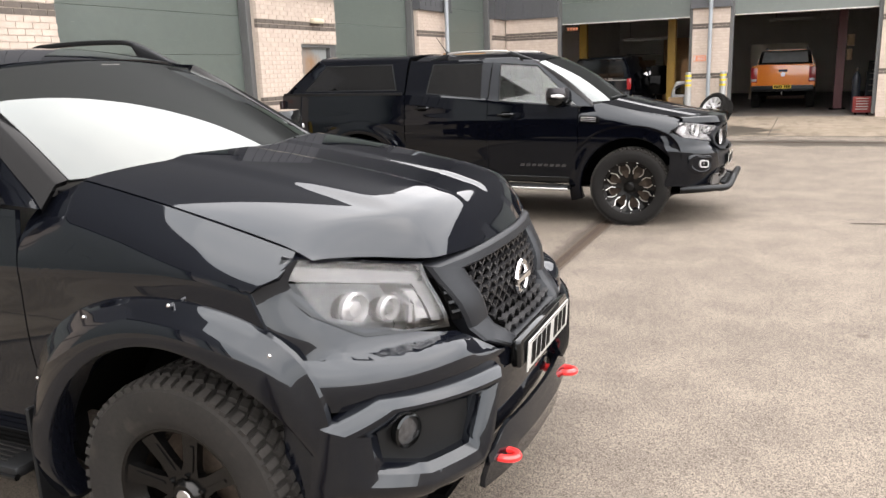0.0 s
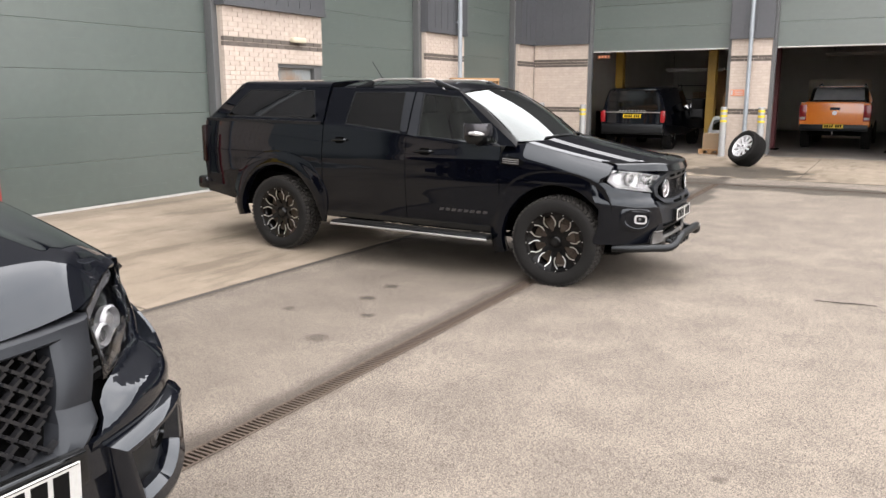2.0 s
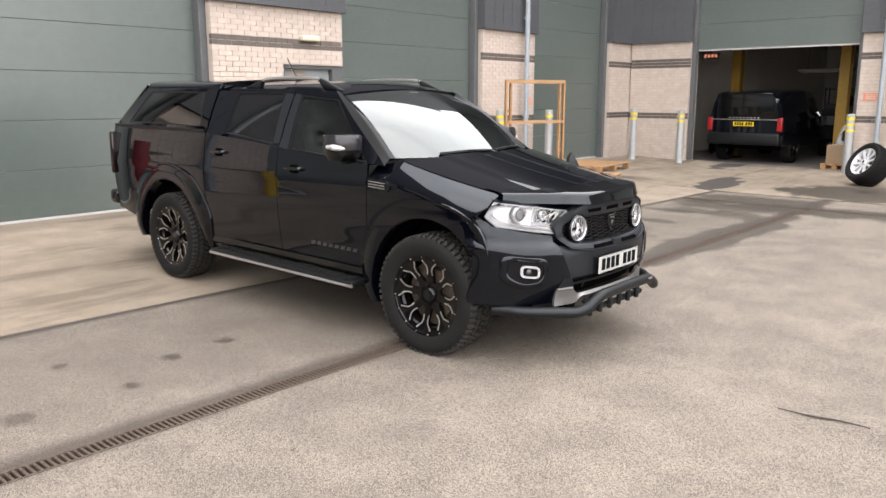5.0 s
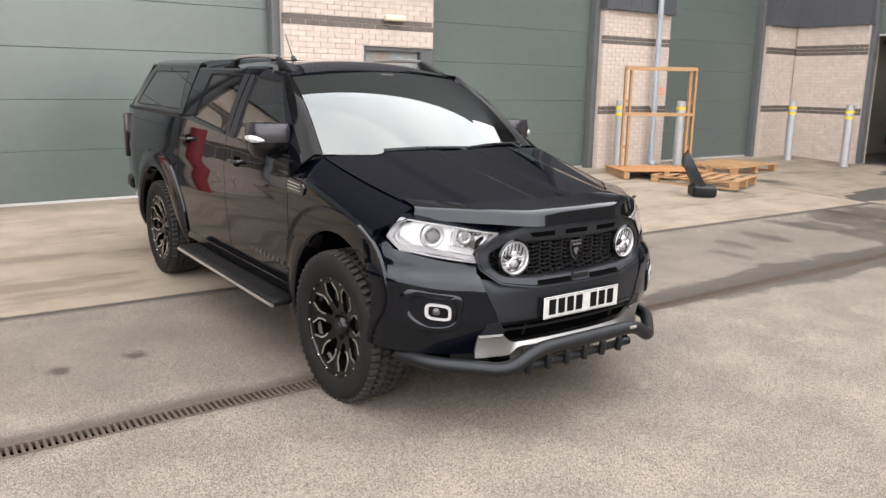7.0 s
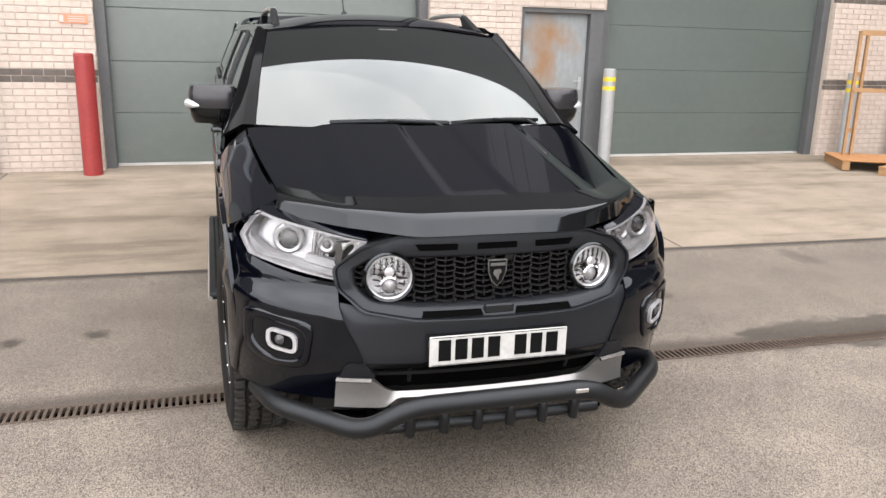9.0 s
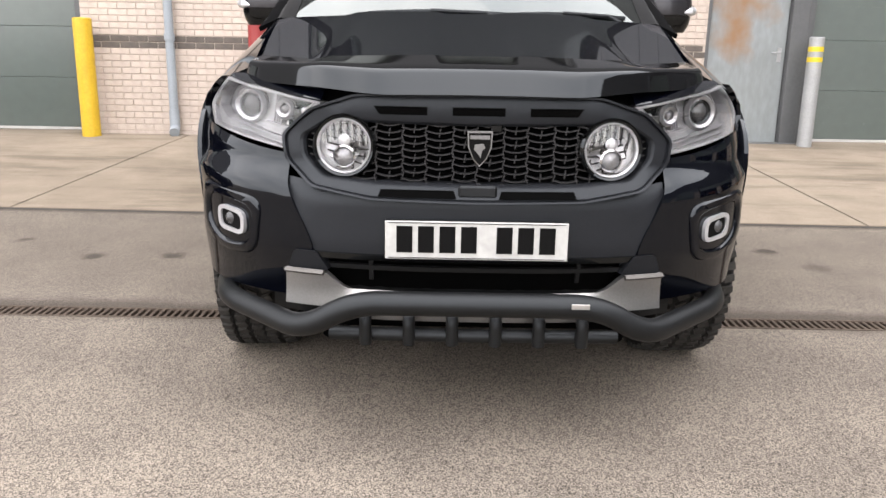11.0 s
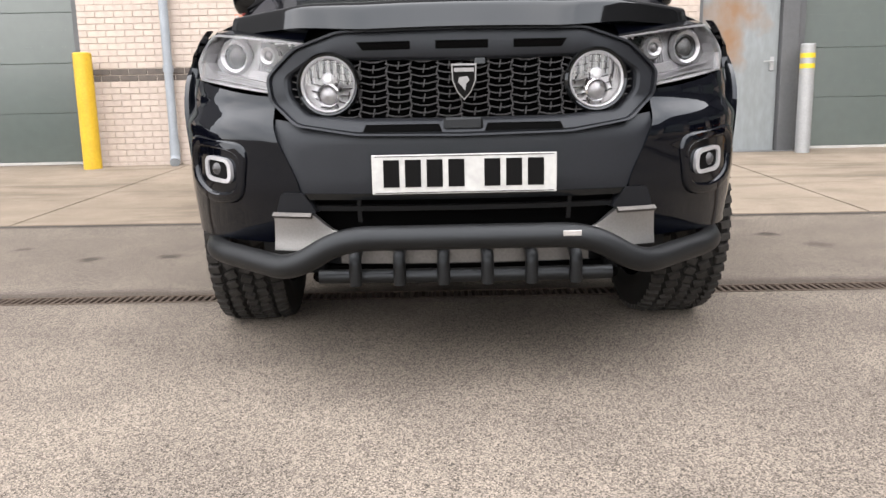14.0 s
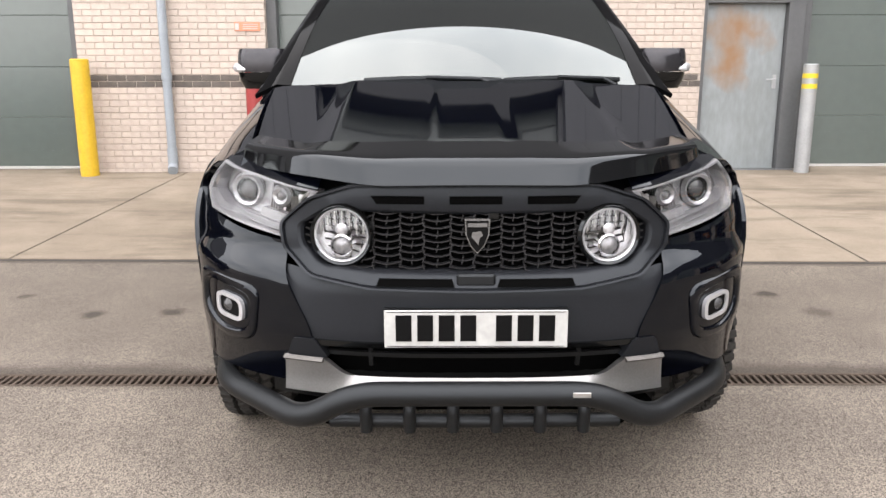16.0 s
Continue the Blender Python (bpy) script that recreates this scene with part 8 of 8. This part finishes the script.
# ---- loose things in the yard ----
def spare_wheel():
    t = empty("loose_wheel", pose(-2.28, 21.0, ground_z(-2.28, 21.0) + 0.400, 0, 0, -38) @ pose(0, 0, 0, -30, 0, 0), "silver ten-spoke alloy wheel with tyre, leaning in the yard", "wheel")
    wheel(t, Matrix(), 0.41, 0.36, 0.275, "silver")


spare_wheel()


def crate_frame():
    """An open upright frame of paired slats, standing on a small pallet with a plywood deck."""
    t = empty("crate_frame", on_ground(-7.60, 17.50, 64), "open upright timber crate frame on a pallet", "crate")
    w, h = 1.20, 1.90
    for x in (-w / 2, w / 2):
        for dx in (-0.05, 0.05):
            bm = bmesh.new()
            box(bm, (x + dx, -0.01, h / 2 + 0.07), (0.036, 0.075, h - 0.14), bevel=0.003)
            part("upright", bm, M_WOOD, t, smooth=0)
        for z in (0.5, 1.3):
            bm = bmesh.new()
            box(bm, (x, 0.01, z), (0.064, 0.03, 0.06), bevel=0.003)
            part("spacer", bm, M_WOOD, t, smooth=0)
    for z, th in ((h - 0.03, 0.07), (1.08, 0.06)):
        bm = bmesh.new()
        box(bm, (0, -0.055, z), (w + 0.10, 0.022, th), bevel=0.003)
        part("rail", bm, M_WOOD, t, smooth=0)
    bm = bmesh.new()
    box(bm, (-0.08, -0.22, 0.137), (w + 0.34, 0.95, 0.014), bevel=0.002)
    part("deck_sheet", bm, M_PLY, t, "orange-brown plywood deck", smooth=0)
    for x in (-w / 2 - 0.18, -0.05, w / 2 + 0.02):
        bm = bmesh.new()
        box(bm, (x, -0.22, 0.066), (0.10, 0.92, 0.122), bevel=0.003)
        part("bearer", bm, M_WOOD, t, smooth=0)


crate_frame()
pallet(on_ground(-6.55, 17.55, 20), "pale wooden pallet lying on the concrete", 1.45, 1.15)
pallet(on_ground(-7.45, 19.5, 8), "pale wooden pallet lying by the shutter", 1.1, 1.6)


def bent_trim():
    """A black moulded panel with an upturned arm."""
    t = empty("plastic_panel", on_ground(-5.7, 16.35, 56), "bent black plastic vehicle panel lying on the concrete", "car part")
    bm = bmesh.new()
    rings = []
    for x, z, h, w in ((0.24, 0.075, 0.050, 0.10), (0.20, 0.085, 0.080, 0.15), (0.02, 0.09, 0.085, 0.16), (-0.10, 0.095, 0.090, 0.15), (-0.14, 0.10, 0.07, 0.12)):
        rings.append([(x, w * c, z + h * e) for c, e in ((-0.9, -1), (0.9, -1), (1, -0.5), (1, 0.6), (0.8, 1), (-0.8, 1), (-1, 0.6), (-1, -0.5))])
    loft(bm, rings)
    part("base", bm, M_MATT, t, smooth=30)
    bm = bmesh.new()
    rings = []
    for x, z, w, th in ((0.02, 0.10, 0.13, 0.085), (-0.07, 0.25, 0.12, 0.075), (-0.15, 0.40, 0.11, 0.065), (-0.22, 0.52, 0.10, 0.075), (-0.24, 0.60, 0.08, 0.05), (-0.25, 0.66, 0.05, 0.02)):
        rings.append([(x - th, -w, z - 0.02), (x - th * 0.8, w, z - 0.02), (x + th * 0.2, w * 1.1, z + 0.005), (x + th, w * 0.8, z + 0.03), (x + th, -w * 0.8, z + 0.03), (x + th * 0.2, -w * 1.1, z + 0.005)])
    loft(bm, rings)
    part("arm", bm, M_MATT, t, smooth=30)


bent_trim()

twig = empty("twig", on_ground(0.62, 8.85, 12), "thin dark twig lying on the tarmac", "twig")
bm = bmesh.new()
tube(bm, arc_points([(-0.22, 0.03, 0.0), (-0.05, -0.01, 0.003), (0.10, 0.012, 0.0), (0.24, -0.02, 0.001)], 0.06, 3), [0.003, 0.004, 0.005, 0.006, 0.006, 0.006, 0.005, 0.005, 0.004, 0.003], 6)
part("stem", bm, M_JOINT, twig)
pebble = empty("pebble", on_ground(1.02, 9.45), "small dark pebble on the tarmac", "stone")
bm = bmesh.new()
lathe(bm, [(0.0, 0.006), (0.007, 0.004), (0.010, 0.0), (0.007, -0.004), (0.0, -0.006)], 8)
part("stone", bm, M_JOINT, pebble)


# ---- drain channels and brickwork, piece by piece ----
def lay_bricks(t, axis, face, a0, a1, door, keep):
    """Bricks in stretcher bond, proud of the mortar; the nearest are parts of their own, the rest one mesh."""
    meshes = {}

    def brick_mesh(length, dark):
        key = (round(length, 3), dark)
        if key not in meshes:
            bm = bmesh.new()
            size = (0.06, length, BRICK_H) if axis == "y" else (length, 0.06, BRICK_H)
            box(bm, (0, 0, 0), size, bevel=0.003)
            me = bpy.data.meshes.new("brick")
            bm.to_mesh(me)
            bm.free()
            me.materials.append(M_BRICK_DARK if dark else M_BRICK)
            meshes[key] = me
        return meshes[key]
    rest = {False: bmesh.new(), True: bmesh.new()}
    floor = ground_z(FACE_W, (a0 + a1) / 2) if axis == "y" else ground_z((a0 + a1) / 2, FACE_N)
    row, z = 0, floor + BRICK_H / 2 - 0.03
    while z < BRICK_TOP - BRICK_H / 2:
        dark = 1.18 < z < 1.335 or 2.475 < z < 2.63
        a = a0 - (0.1125 if row % 2 else 0.0)
        while a < a1 - 0.03:
            b0, b1 = max(a, a0), min(a + BRICK_L, a1)
            if door and z < door[2] + 0.03 and b1 > door[0] and b0 < door[1]:
                pieces = [(b0, min(b1, door[0] - 0.002)), (max(b0, door[1] + 0.002), b1)]
            else:
                pieces = [(b0, b1)]
            for p0, p1 in pieces:
                if p1 - p0 < 0.04:
                    continue
                out = 0.030 - 0.0012 * ((row * 7 + int(a * 40)) % 3)
                c = ((face - out, (p0 + p1) / 2, z) if axis == "y" else ((p0 + p1) / 2, face + out, z))
                if z < keep:
                    ob = new("brick", brick_mesh(p1 - p0, dark))
                    ob.parent, ob.location = t, c
                else:
                    size = (0.06, p1 - p0, BRICK_H) if axis == "y" else (p1 - p0, 0.06, BRICK_H)
                    box(rest[dark], c, size)
            a += BRICK_L + 0.010
        z += COURSE
        row += 1
    for dark, bm in rest.items():
        o = part("brickwork", bm, M_BRICK_DARK if dark else M_BRICK, t, "brown brick band" if dark else "cream bricks", smooth=0, flip=False)
        o["kind"] = "stuff"


for job in bricks_to_lay:
    lay_bricks(*job)


def drain(name, along_y, fixed, s0, s1, near):
    """A slotted iron channel drain: trough, two kerb strips and cross bars."""
    t = tagged(new(name), "rusty slotted iron drain channel set in the tarmac", "drain", kind="structure")
    t.empty_display_size = 0.1

    def put(bm, lo, hi, d0, d1, z0, z1):
        c, s = ((lo + hi) / 2, (d0 + d1) / 2, (z0 + z1) / 2), (hi - lo, d1 - d0, z1 - z0)
        if along_y:
            box(bm, (fixed + c[1], c[0], c[2]), (s[1], s[0], s[2]))
        else:
            box(bm, (c[0], fixed + c[1], c[2]), (s[0], s[1], s[2]))
    bm = bmesh.new()
    put(bm, s0, s1, -0.07, -0.066, -0.15, 0.0)
    put(bm, s0, s1, 0.066, 0.07, -0.15, 0.0)
    put(bm, s0, s1, -0.07, 0.07, -0.155, -0.15)
    part("trough", bm, M_DARK, t, smooth=0)
    for d0, d1 in ((-0.068, -0.052), (0.052, 0.068)):
        bm = bmesh.new()
        put(bm, s0, s1, d0, d1, -0.03, 0.002)
        part("edge_strip", bm, M_IRON, t, smooth=0)
    n = int((s1 - s0) / 0.032)
    me, rest = None, bmesh.new()
    for q in range(n):
        s = s0 + 0.032 * (q + 0.5)
        if near[0] <= s <= near[1]:
            if me is None:
                one = bmesh.new()
                box(one, (0, 0, 0), (0.106, 0.016, 0.022) if along_y else (0.016, 0.106, 0.022), bevel=0.002)
                me = bpy.data.meshes.new("grate_bar")
                one.to_mesh(me)
                one.free()
                me.materials.append(M_IRON)
            ob = new("grate_bar", me)
            ob.parent, ob.location = t, (fixed, s, -0.011) if along_y else (s, fixed, -0.011)
        else:
            put(rest, s - 0.008, s + 0.008, -0.053, 0.053, -0.022, 0.0)
    o = part("grate_bars", rest, M_IRON, t, smooth=0, flip=False)
    o["kind"] = "stuff"
    if along_y:
        t.matrix_basis = Matrix.Translation((fixed, 7.0, 0)) @ Matrix.Rotation(math.atan(SKEW), 4, "Z") @ Matrix.Translation((-fixed, -7.0, 0))


drain("drain_west", True, DRAIN_X, -18.0, DRAIN_Y - 0.07, (3.6, 12.9))
drain("drain_north", False, DRAIN_Y, -20.0, 12.0, (99, 100))
